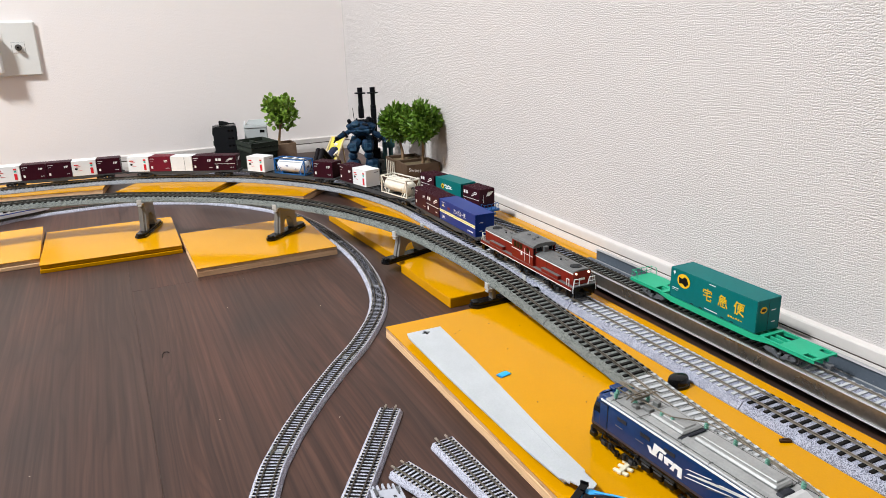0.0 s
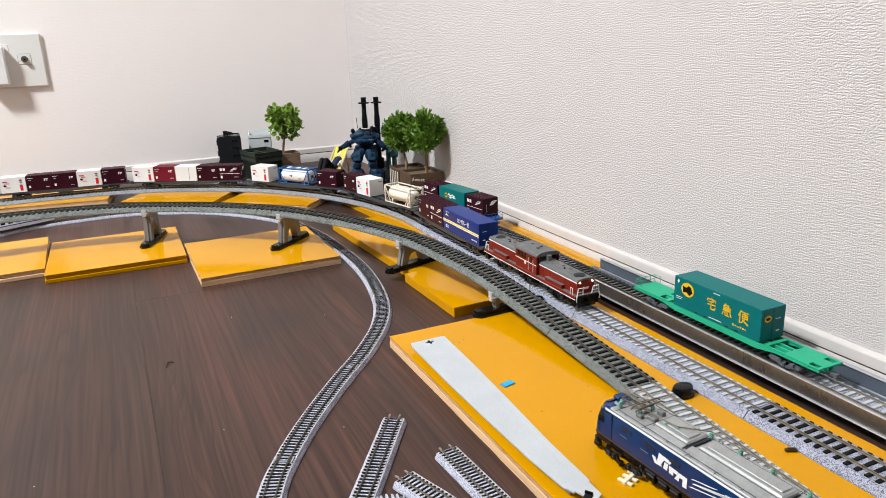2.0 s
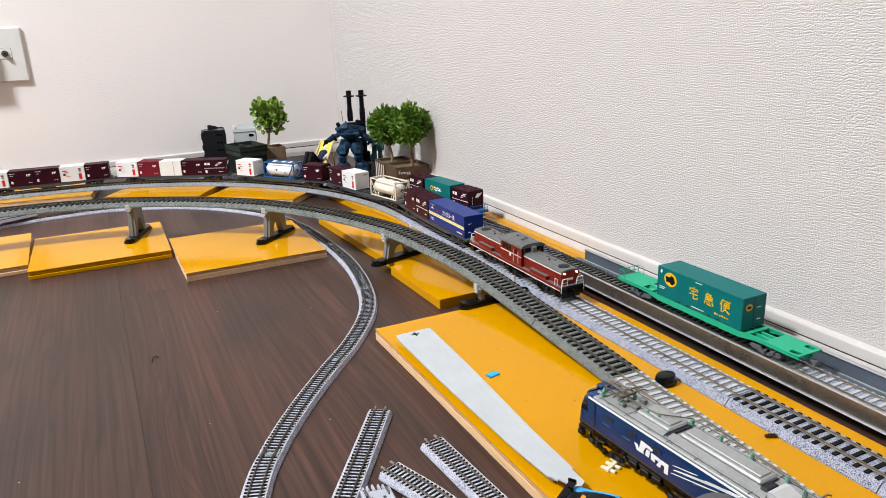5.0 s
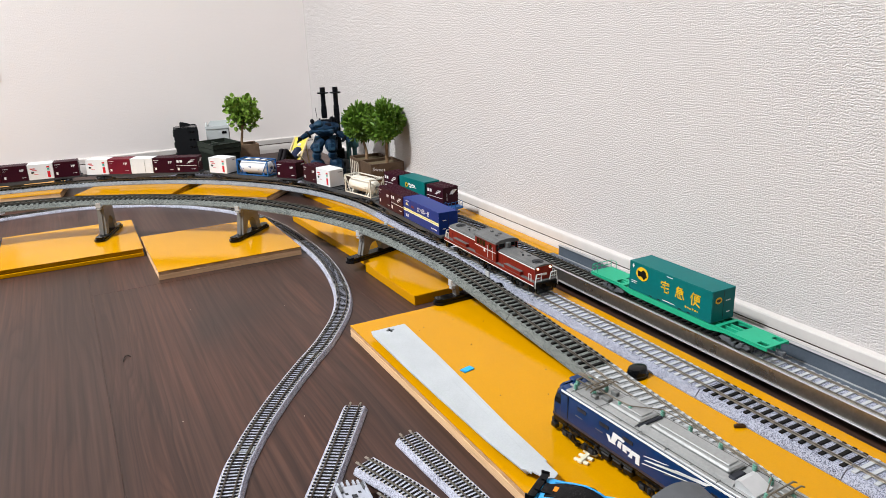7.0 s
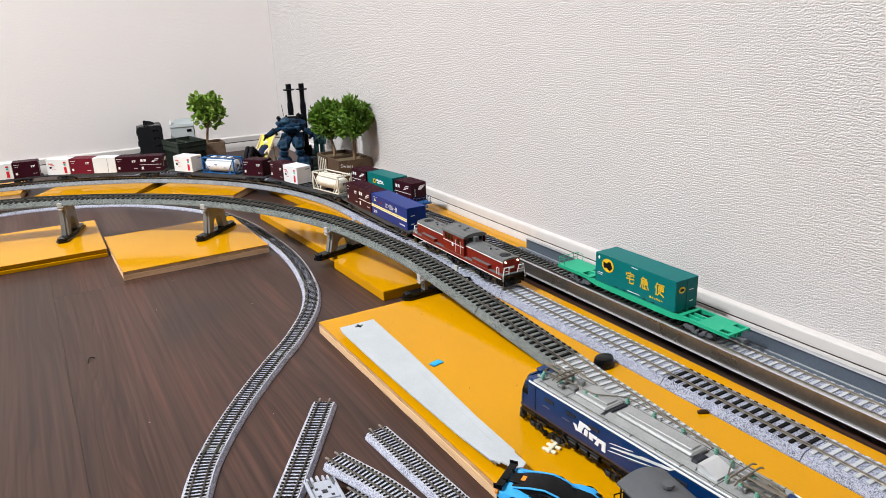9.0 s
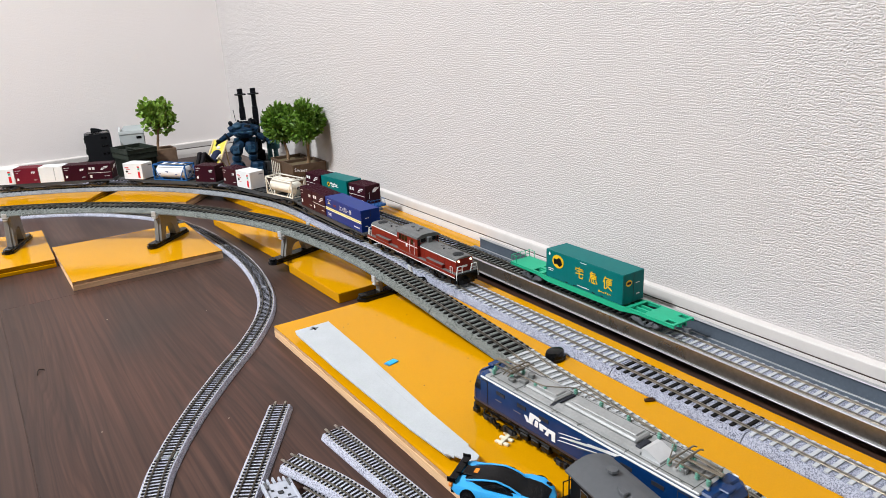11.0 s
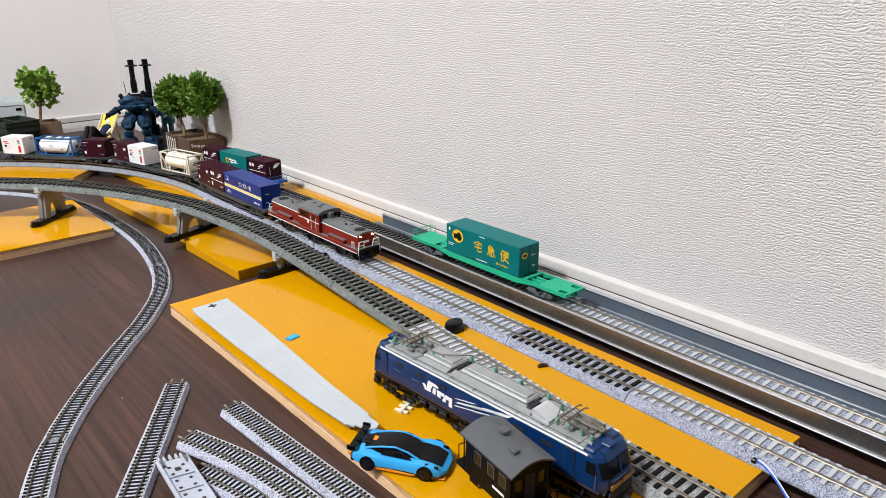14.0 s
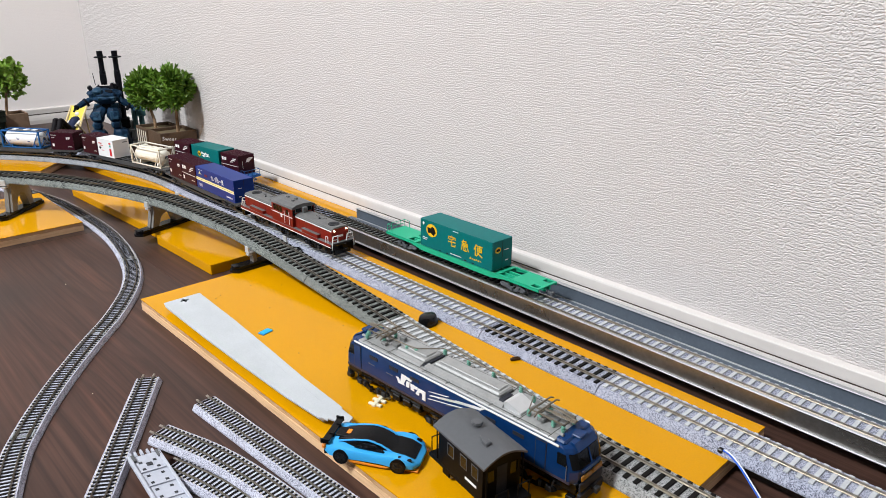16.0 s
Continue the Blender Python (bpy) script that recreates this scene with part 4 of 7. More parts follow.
def container(kind, m):
    """A twelve-foot container of one of the liveries."""
    L, W, H = 0.0232 * K, 0.0153 * K, 0.0312 * K
    lab = {"maroon": "dark maroon goods container with small white marks", "maroon_line": "dark maroon container with a white line and white marks", "white": "white container with a red stripe and red print",
           "plain": "plain white container with a thin door seam", "crimson": "crimson red goods container with small white marks"}[kind]
    th = thing("freight_container", m, lab, "container", "containers on the goods train")
    mt = {"maroon": MAROON, "maroon_line": MAROON, "white": WHITE_C, "plain": WHITE_C, "crimson": CRIMSON}[kind]
    part("shell", box_body(L, W, H), mt, th)
    if kind in ("maroon", "maroon_line", "crimson"):
        n = 15
        wave = [(-L * 0.96 + 2 * L * 0.96 * i / (4 * n), H + (0.0005 if i % 4 in (1, 2) else 0.0001)) for i in range(4 * n + 1)]
        part("corrugated_roof", Geo().prism(wave + [(L * 0.96, H - 0.0004), (-L * 0.96, H - 0.0004)], -W * 0.95, W * 0.95, "xz"), mt, th)
    for s in (1, -1):
        if kind in ("maroon", "crimson"):
            mark(th, MARK, s, -L * 0.9, -L * 0.45, H * 0.84, H * 0.865, W)
            mark(th, MARK, s, -L * 0.85, -L * 0.60, H * 0.70, H * 0.715, W)
            mark(th, MARK, s, L * 0.42, L * 0.50, H * 0.62, H * 0.76, W, "emblem")
            mark(th, MARK, s, L * 0.54, L * 0.74, H * 0.69, H * 0.76, W, "emblem")
            mark(th, MARK, s, L * 0.56, L * 0.66, H * 0.62, H * 0.67, W, "emblem")
            mark(th, MARK, s, -L * 0.84, -L * 0.68, H * 0.20, H * 0.36, W)
            mark(th, MARK, s, L * 0.5, L * 0.82, H * 0.20, H * 0.222, W)
        elif kind == "maroon_line":
            mark(th, MARK, s, -L * 0.96, L * 0.96, H * 0.44, H * 0.465, W, "white_line")
            mark(th, MARK, s, -L * 0.86, -L * 0.66, H * 0.66, H * 0.82, W)
            mark(th, MARK, s, -L * 0.58, -L * 0.36, H * 0.66, H * 0.82, W)
            for u, v, ln_ in ((0.06, 0.60, 0.34), (0.16, 0.69, 0.56), (0.34, 0.78, 0.46)):
                part("emblem", Geo().prism([(-s * L * u, H * v), (-s * L * (u + ln_ * 0.8), H * (v + 0.02)), (-s * L * (u + ln_), H * (v + 0.065)), (-s * L * (u + 0.08), H * (v + 0.055))], s * W, s * (W + 0.0002), "xz"), MARK, th)
            mark(th, MARK, s, -L * 0.84, -L * 0.66, H * 0.14, H * 0.32, W)
            mark(th, MARK, s, L * 0.4, L * 0.8, H * 0.2, H * 0.222, W)
        elif kind == "white":
            mark(th, RED_M, s, L * 0.50, L * 0.72, H * 0.10, H * 0.50, W, "red_stripe")
            mark(th, RED_M, s, L * 0.50, L * 0.72, H * 0.74, H * 0.84, W, "red_stripe")
            mark(th, mat_teal, s, L * 0.53, L * 0.70, H * 0.60, H * 0.71, W)
            mark(th, RED_M, s, -L * 0.80, -L * 0.42, H * 0.70, H * 0.76, W)
            mark(th, RED_M, s, -L * 0.66, -L * 0.30, H * 0.60, H * 0.635, W)
            g = Geo().prism([(-L * 0.78, H * 0.46), (-L * 0.66, H * 0.40), (-L * 0.50, H * 0.47), (-L * 0.56, H * 0.53), (-L * 0.72, H * 0.55)], s * W, s * (W + 0.0002), "xz")
            part("emblem", g, DARK_M, th)
            mark(th, RED_M, s, -L * 0.56, -L * 0.2, H * 0.34, H * 0.36, W)
        else:
            mark(th, FRAME_L, s, L * 0.28, L * 0.30, H * 0.06, H * 0.95, W, "door_seam")
    for e in ("f", "b"):
        mark(th, MARK if "white" != kind != "plain" else FRAME_L, e, W * 0.2, W * 0.8, H * 0.80, H * 0.84, L)
        if kind == "maroon_line":
            g = Geo().prism([(-W * 0.1, H * 0.62), (W * 0.3, H * 0.62), (W * 0.75, H * 0.78), (W * 0.1, H * 0.80)], (1 if e == "f" else -1) * L, (1 if e == "f" else -1) * (L + 0.0002), "yz")
            part("emblem", g, MARK, th)
            mark(th, MARK, e, -W * 0.5, -W * 0.46, H * 0.3, H * 0.7, L)
    return th


mat_teal = mat("teal_print", (0.05, 0.45, 0.36), 0.5)


def glyph(th, mt, x, z, w, h, W, side, bars):
    """A mark made of plain bars."""
    g = Geo()
    for a, b, c, d in bars:
        y0, y1 = sorted((side * W, side * (W + 0.00025)))
        u0, u1 = sorted((-side * (x + a * w), -side * (x + b * w)))
        g.box(u0, u1, y0, y1, z + c * h, z + d * h)
    part("lettering", g, mt, th)


MARK_D = [(.05, .72, .90, .72), (.90, .72, .85, .05), (.85, .05, .66, .12), (.42, 1.0, .42, .60), (.42, .60, .05, .0)]
MARK_E = [(.08, .88, .34, .72), (.08, .05, .55, .28), (.55, .28, .95, .80)]
MARK_F = [(.30, .90, .30, .40), (.30, .40, .05, .02), (.58, .95, .58, .05), (.58, .05, .98, .40)]
MARK_A = [(.50, 1.0, .50, .90), (.05, .88, .95, .88), (.05, .88, .05, .72), (.95, .88, .95, .72), (.74, .73, .24, .64), (.08, .40, .95, .46), (.48, .68, .48, .08), (.48, .06, .92, .06), (.92, .06, .94, .20)]
MARK_B = [(.30, 1.0, .12, .80), (.28, .92, .70, .92), (.70, .92, .58, .78), (.15, .74, .84, .74), (.15, .60, .82, .60), (.12, .46, .84, .46), (.82, .74, .82, .46), (.10, .30, .04, .10), (.30, .32, .30, .06), (.30, .06, .72, .06), (.50, .34, .56, .20), (.84, .32, .96, .10)]
MARK_C = [(.25, 1.0, .03, .58), (.17, .76, .17, .0), (.35, .93, 1.0, .93), (.42, .76, .95, .76), (.42, .60, .95, .60), (.42, .44, .95, .44), (.42, .76, .42, .44), (.95, .76, .95, .44), (.68, .93, .66, .40), (.66, .40, .34, .0), (.44, .28, 1.0, .0)]


def strokes(th, mt, x, z, w, h, W, side, lines, t=0.0006):
    """A mark made of straight strokes, half as thick as t says."""
    g = Geo()
    for a, b, c, d in lines:
        p, q = Vector((x + a * w, z + b * h)), Vector((x + c * w, z + d * h))
        e = (q - p).normalized() * t
        f = Vector((-e.y, e.x))
        g.prism([(-side * v.x, v.y) for v in (p - e - f, q + e - f, q + e + f, p - e + f)], side * W, side * (W + 0.00025), "xz")
    part("lettering", g, mt, th)


def ellipse(cx, cz, rx, rz, n=24):
    return [(cx + rx * math.cos(2 * math.pi * i / n), cz + rz * math.sin(2 * math.pi * i / n)) for i in range(n)]


def long_box(name, m, L, W, H, mt, label, style):
    th = thing(name, m, label, "container")
    part("shell", box_body(L, W, H), mt, th)
    for s in (1, -1):
        if style == "teal":
            cx = -L * 0.66 if s == -1 else L * 0.66
            part("oval_badge", Geo().prism(ellipse(cx, H * 0.67, 0.0090, 0.0076), s * W, s * (W + 0.0002), "xz"), YEL_M, th)
            blot = [(-0.0048, -0.0008), (-0.0030, 0.0024), (-0.0008, 0.0030), (0.0012, 0.0014), (0.0046, 0.0018), (0.0040, -0.0022), (0.0008, -0.0016), (-0.0020, -0.0032)]
            part("badge_shape", Geo().prism([(cx + u * 1.5, H * 0.665 + v * 1.7) for u, v in blot], s * (W + 0.0002), s * (W + 0.0004), "xz"), DARK_M, th)
            for i, x in enumerate((-0.18, 0.18, 0.53)):
                strokes(th, YEL_M, L * x, H * 0.36, 0.0118, 0.0122, W, s, (MARK_A, MARK_B, MARK_C)[i])
            glyph(th, YEL_M, L * 0.42, H * 0.17, 0.018, 0.0020, W, s, [(i * 0.17, i * 0.17 + 0.10, 0.2 * (i % 2), 1 - 0.2 * (i % 3)) for i in range(6)])
            mark(th, MARK, s, -L * 0.05, L * 0.10, H * 0.915, H * 0.935, W)
            mark(th, MARK, s, -L * 0.12, L * 0.18, H * 0.085, H * 0.105, W)
            mark(th, MARK, s, -L * 0.93, -L * 0.78, H * 0.33, H * 0.35, W)
            mark(th, MARK, s, -L * 0.93, -L * 0.80, H * 0.27, H * 0.285, W)
            for u in (-0.45, -0.24, 0.26, 0.47):
                mark(th, DARK_M, s, L * u, L * (u + 0.07), H * 0.030, H * 0.062, W, "fork_pocket")
            for u in (-0.985, 0.955):
                for z in (0.01, 0.93):
                    mark(th, mt, s, L * u, L * (u + 0.03), H * z, H * (z + 0.055), W, "corner_casting")
            g = Geo().prism([(s * L * 0.93, H * 0.86), (s * L * 0.90, H * 0.79), (s * L * 0.87, H * 0.86), (s * L * 0.90, H * 0.93)], s * W, s * (W + 0.0002), "xz")
            part("diamond_mark", g, MARK, th)
        elif style == "navy":
            mark(th, PALE_Y, s, -L + 0.0004, L - 0.0004, H * 0.40, H * 0.52, W, "pale_yellow_band")
            mark(th, MARK, s, -L + 0.0004, L - 0.0004, H * 0.385, H * 0.40, W, "band_edge")
            mark(th, NAVY_C, s, -L + 0.0004, L - 0.0004, H * 0.452, H * 0.462, W, "band_seam", 0.00026)
            for i, ch in enumerate((MARK_D, MARK_E, MARK_D + [(.88, 1.06, .94, .92), (1.0, 1.08, 1.06, .94)], MARK_F, [(.05, .48, .95, .48)], MARK_C)):
                strokes(th, MARK, -L * 0.16 + i * 0.0064, H * 0.62, 0.0054, 0.0066, W, s, ch, 0.00032)
            mark(th, CRIMSON, s, -L * 0.52, -L * 0.36, H * 0.66, H * 0.76, W, "faded_mark")
            g = Geo().prism([(-L * 0.86, H * 0.70), (-L * 0.68, H * 0.70), (-L * 0.74, H * 0.74), (-L * 0.78, H * 0.84), (-L * 0.80, H * 0.75)], s * W, s * (W + 0.0002), "xz")
            part("emblem", g, PALE_Y, th)
            mark(th, MARK, s, -L * 0.86, -L * 0.64, H * 0.88, H * 0.895, W)
            for z in (0.13, 0.18, 0.23):
                mark(th, MARK, s, -L * 0.86, -L * 0.68, H * z, H * (z + 0.018), W)
            for u in (0.60, 0.66, 0.72, 0.78, 0.84):
                mark(th, MARK, s, L * u, L * (u + 0.042), H * 0.13, H * 0.19, W)
        else:
            cx = -L * 0.42 if s == -1 else L * 0.42
            part("oval_badge", Geo().prism(ellipse(cx, H * 0.62, 0.0042, 0.0042), s * W, s * (W + 0.0002), "xz"), YEL_M, th)
            part("badge_shape", Geo().prism(ellipse(cx, H * 0.62, 0.0024, 0.0020, 10), s * (W + 0.0002), s * (W + 0.0004), "xz"), DARK_M, th)
            glyph(th, MARK, cx + 0.0055, H * 0.50, 0.024, 0.0085, W, s, [(0, .9, .55, .75), (.05, .2, .75, .95), (.3, .45, .4, .55), (.5, .62, .75, .92), (.7, .85, .4, .55), (.1, 1, .18, .32), (.2, .4, 0, .18), (.6, .8, .32, .4)])
            mark(th, MARK, s, -L * 0.9, -L * 0.6, H * 0.12, H * 0.17, W)
    for e in ("f", "b"):
        mark(th, MARK, e, -W * 0.6, -W * 0.2, H * 0.62, H * 0.64, L)
        mark(th, MARK, e, -W * 0.6, -W * 0.3, H * 0.24, H * 0.27, L)
        if style == "teal":
            s = 1 if e == "f" else -1
            part("oval_badge", Geo().prism(ellipse(W * 0.45 * -s, H * 0.68, 0.0044, 0.0034, 16), s * L, s * (L + 0.0002), "yz"), YEL_M, th)
            part("badge_shape", Geo().prism(ellipse(W * 0.45 * -s, H * 0.68, 0.0030, 0.0016, 10), s * (L + 0.0002), s * (L + 0.0004), "yz"), DARK_M, th)
        part("door_seam", Geo().box(min((1 if e == "f" else -1) * L, (1 if e == "f" else -1) * (L + 0.0001)), max((1 if e == "f" else -1) * L, (1 if e == "f" else -1) * (L + 0.0001)), -0.0002, 0.0002, 0.001, H - 0.001), FRAME, th)
    return th


def tank_container(m, frame_mt, tank_mt, label, cream=False):
    """A tank in an open frame the length of a twenty-foot container."""
    th = thing("tank_container", m, label, "tank container", "tank containers on the goods train")
    L, W, H, r = 0.0378 * K, 0.0152 * K, 0.0315 * K, (0.0122 if cream else 0.0139) * K
    q = 0.0011
    for x in (-1, 1):
        fr = Geo()
        for y in (-1, 1):
            fr.box(x * L - q, x * L + q, y * (W - q) - q, y * (W - q) + q, 0, H, 0.0002)
        for z in (q, H - q):
            fr.box(x * L - q, x * L + q, -W, W, z - q, z + q, 0.0002)
        end = part("end_frame", fr, frame_mt, th)
        for y in (-1, 1):
            part("brace", Geo().cyl((x * L, y * (W - q), H - q), (x * (L - 0.016), y * (W - q), q), 0.0008, n=6), frame_mt, end)
            part("brace", Geo().cyl((x * L, y * (W - q), q), (x * L, 0, H * 0.5), 0.0006, n=6), frame_mt, end)
    for y in (-1, 1):
        for z in ((q, H - q) if not cream else (q, H - q)):
            part("long_rail", Geo().box(-L, L, y * (W - q) - q * 0.8, y * (W - q) + q * 0.8, z - q * 0.8, z + q * 0.8, 0.0002), frame_mt, th)
    zc = H * 0.5
    prof = [(-L + 0.0015, 0.35), (-L + 0.0030, 0.75), (-L + 0.006, 0.95), (-L + 0.009, 1.0), (L - 0.009, 1.0), (L - 0.006, 0.95), (L - 0.0030, 0.75), (L - 0.0015, 0.35)]
    tk = skin([[(x, k * r * math.cos(2 * math.pi * i / 24), zc + k * r * math.sin(2 * math.pi * i / 24)) for i in range(24)] for x, k in prof])
    tank = part("tank", tk, tank_mt, th, smooth=True)
    part("walkway", Geo().box(-L * 0.75, L * 0.75, -0.0055, 0.0055, zc + r - 0.0003, zc + r + 0.0012, 0.0003), FRAME_L if not cream else tank_mt, tank)
    for x in (-0.5, 0.1, 0.55):
        part("hatch", Geo().box(L * x - 0.004, L * x + 0.004, -0.0045, 0.0045, zc + r + 0.0010, zc + r + 0.0024, 0.0004), MARK if not cream else tank_mt, tank)
    for x in (-1, 1):
        part("saddle", Geo().prism([(-0.011, 0), (0.011, 0), (0.008, zc - r * 0.7), (-0.008, zc - r * 0.7)], x * L * 0.62 - 0.0015, x * L * 0.62 + 0.0015, "yz"), frame_mt, th)
        part("end_valve", Geo().cyl((x * (L - 0.002), 0, zc), (x * L, 0, zc), 0.003, n=10), FRAME_L, tank)
    if cream:
        for y in (-1, 1):
            part("insulation_band", Geo().box(-L * 0.55, L * 0.55, y * r - 0.0008, y * r + 0.0008, zc - 0.003, zc + 0.001, 0.0003), tank_mt, tank)
            part("wire_eye", Geo().box(-0.001, 0.001, y * (r + 0.0002) - 0.0004, y * (r + 0.0002) + 0.0004, zc - 0.0005, zc + 0.0005), YEL_M, tank)
    else:
        for y in (-1, 1):
            for u, w, z in ((-0.25, 0.006, 0.0015), (-0.18, 0.003, -0.0008), (0.35, 0.004, -0.004), (-0.65, 0.003, -0.003)):
                part("marking", Geo().box(L * u, L * u + w, y * (r * 0.985) - 0.0003, y * (r * 0.985) + 0.0003, zc + z, zc + z + 0.0012), NAVY_C, tank)
    return th


def bogie(th, x, mt=None, wb=0.0115, n=2, out=0.0125):
    """A four-wheeled bogie with side frames, springs, axles and wheels."""
    r = 0.0054 * K
    mt = mt or FRAME
    b = part("bogie", Geo().box(-0.004, 0.004, -0.008, 0.008, 0.0052, 0.0085, 0.0004), mt, th, m=pose(x, 0, 0))
    for y in (-1, 1):
        side = [(-wb - 0.006, 0.0062), (-wb - 0.004, 0.0082), (-0.006, 0.0082), (-0.003, 0.0045), (0.003, 0.0045), (0.006, 0.0082), (wb + 0.004, 0.0082), (wb + 0.006, 0.0062), (wb + 0.003, 0.0040), (wb - 0.003, 0.0040), (0.0045, 0.0022), (-0.0045, 0.0022), (-wb + 0.003, 0.0040), (-wb - 0.003, 0.0040)]
        part("side_frame", Geo().prism(side, y * out - 0.0009, y * out + 0.0009, "xz"), mt, b)
        part("spring", Geo().cyl((0, y * (out + 0.0012), 0.0028), (0, y * (out + 0.0012), 0.0066), 0.0018, n=8), mt, b)
        if out > 0.014:
            for ax in (-wb, wb):
                part("axle_box", Geo().box(ax - 0.0024, ax + 0.0024, y * (out + 0.0006) - 0.0012, y * (out + 0.0006) + 0.0012, 0.0036, 0.0078, 0.0005), FRAME, b)
                part("spring_coil", Geo().cyl((ax * 0.55, y * (out + 0.001), 0.0045), (ax * 0.55, y * (out + 0.001), 0.0085), 0.0012, n=8), FRAME, b)
    xs = [-wb, wb] if n == 2 else [-wb, 0, wb]
    for ax in xs:
        for y in (-1, 1):
            part("wheel", Geo().cyl((ax, y * 0.0072, r), (ax, y * 0.0096, r), r, n=18).cyl((ax, y * 0.0066, r), (ax, y * 0.0072, r), r * 1.12, n=18).cyl((ax, y * 0.0096, r), (ax, y * 0.0102, r), r * 0.4, n=10), WHEEL, b, smooth=True)
        part("axle", Geo().cyl((ax, -0.0125, r), (ax, 0.0125, r), 0.0009, n=8), WHEEL, b)
    return b


def coupler(th, x, d, mt=None):
    part("coupler", Geo().box(min(x, x + d * 0.006), max(x, x + d * 0.006), -0.0013, 0.0013, 0.0076, 0.0100, 0.0003).box(x + d * 0.006 - 0.0016, x + d * 0.006 + 0.0016, -0.0024, 0.0024, 0.0066, 0.0106, 0.0004), mt or FRAME_L, th)


def flat_wagon(m, mt, label, L=0.125 * K, deck_z=0.0128, group="container wagons", rails=False, decked=False, under=None):
    """A skeletal container flat: fish-bellied side sills, cross members, end platforms, two bogies."""
    th = thing("container_wagon", m, label, "wagon", group)
    W, zt = 0.0150 * K, deck_z
    for y in (-1, 1):
        sill = [(-L, zt), (L, zt), (L, zt - 0.0026), (L * 0.62, zt - 0.0028), (L * 0.45, zt - 0.0062), (-L * 0.45, zt - 0.0062), (-L * 0.62, zt - 0.0028), (-L, zt - 0.0026)]
        part("side_sill", Geo().prism(sill, y * W - y * 0.0014, y * W, "xz"), mt, th)
        part("centre_beam", Geo().box(-L, L, y * 0.0035 - 0.0010, y * 0.0035 + 0.0010, zt - 0.0045, zt - 0.0006), mt, th)
    n = 16
    for i in range(n + 1):
        x = -L + 2 * L * i / n
        if decked and abs(x) > L - 0.056:
            continue
        part("cross_member", Geo().box(x - 0.0008, x + 0.0008, -W + 0.0014, W - 0.0014, zt - 0.0026, zt - 0.0004), mt, th)
    for x in (-1, 1):
        a, b = sorted((x * L, x * (L - 0.017)))
        if decked:
            ys = [-W, -W + 0.0022, -W + 0.0085, -0.0022, 0.0022, W - 0.0085, W - 0.0022, W]
            if x < 0:
                xs = [-L, -L + 0.0030, -L + 0.0125, -L + 0.0330, -L + 0.0370, -L + 0.0550, -L + 0.0590]
                holes = [(1, 1), (1, 5), (4, 1), (4, 2), (4, 3), (4, 4), (4, 5)]
            else:
                xs = [L - 0.056, L - 0.050, L - 0.040, L - 0.036, L]
                holes = [(1, 1), (1, 2), (1, 4), (1, 5)]
            part("end_platform", pierced(xs, ys, holes, zt - 0.0004, zt + 0.0008), mt, th)
        else:
            part("end_platform", Geo().box(a, b, -W, W, zt - 0.0004, zt + 0.0006, 0.0002), mt, th)
        part("side_step", Geo().box(x * L * 0.78 - 0.0015, x * L * 0.78 + 0.0015, -W - 0.0006, W + 0.0006, zt - 0.0075, zt - 0.0055, 0.0002), FRAME_L, th)
        bogie(th, x * L * 0.70, under)
        coupler(th, x * L, x, under)
    for y in (-1, 1):
        part("brake_gear", Geo().box(-0.016, 0.012, y * 0.009 - 0.003, y * 0.009 + 0.003, zt - 0.0085, zt - 0.0045, 0.0006), FRAME_L, th)
    if rails:
        x = L
        for y in (-1, 1):
            part("end_rail", Geo().tube([(x - 0.010, y * (W - 0.001), zt), (x - 0.010, y * (W - 0.001), zt + 0.0095), (x - 0.001, y * (W - 0.001), zt + 0.0095), (x - 0.001, y * (W - 0.001), zt)], 0.0004, 5), mt, th)
        part("end_rail", Geo().tube([(x - 0.001, -W + 0.001, zt + 0.0095), (x - 0.001, W - 0.001, zt + 0.0095)], 0.0004, 5).tube([(x - 0.001, -W + 0.001, zt + 0.005), (x - 0.001, W - 0.001, zt + 0.005)], 0.0004, 5), mt, th)
        for y in (-0.5, 0, 0.5):
            part("rail_post", Geo().cyl((x - 0.001, y * W, zt), (x - 0.001, y * W, zt + 0.0095), 0.0004, n=5), mt, th)
    return th


def on_line(ln, s, half, dz=0.0105, flip=True):
    """The pose of a vehicle whose bogies stand at s -/+ half; its x axis points to smaller s."""
    a, b = ln.at(s - half)[0], ln.at(s + half)[0]
    d = a - b if flip else b - a
    q = (a + b) / 2
    tilt = math.degrees(math.atan2(d.z, d.xy.length))
    return pose(q.x, q.y, q.z + dz, 0, -tilt, math.degrees(math.atan2(d.y, d.x)))


# ---- the goods train, the siding's wagons ----
RAILZ = 0.0105
CONT_Z = 0.0134


def load(ln, s_mid, half, offset, dz=CONT_Z):
    """The pose of a load that stands offset metres ahead of a wagon's middle."""
    return on_line(ln, s_mid, half) @ pose(offset, 0, dz)


DECKGREY = mat("weathered_deck_grey", (0.060, 0.061, 0.064), 0.55, spec=0.10, var=0.25, scale=200)
GL = 0.1275                   # a wagon's half length over its couplers
S1 = MAIN.near(-0.0625, 0.175)
LOCO_S = S1 + 0.1125
W_S = [S1 + 0.225 + GL * (2 * k + 1) for k in range(5)]
for k, s in enumerate(W_S):
    flat_wagon(on_line(MAIN, s, 0.085), DECKGREY, "dark grey skeletal container wagon of the goods train", L=0.121)
P = 0.0472
h = 0.085
long_box("freight_container", load(MAIN, W_S[0], h, 0.0555), 0.0585, 0.0153, 0.0322, NAVY_C, "long blue container with a pale yellow band", "navy")
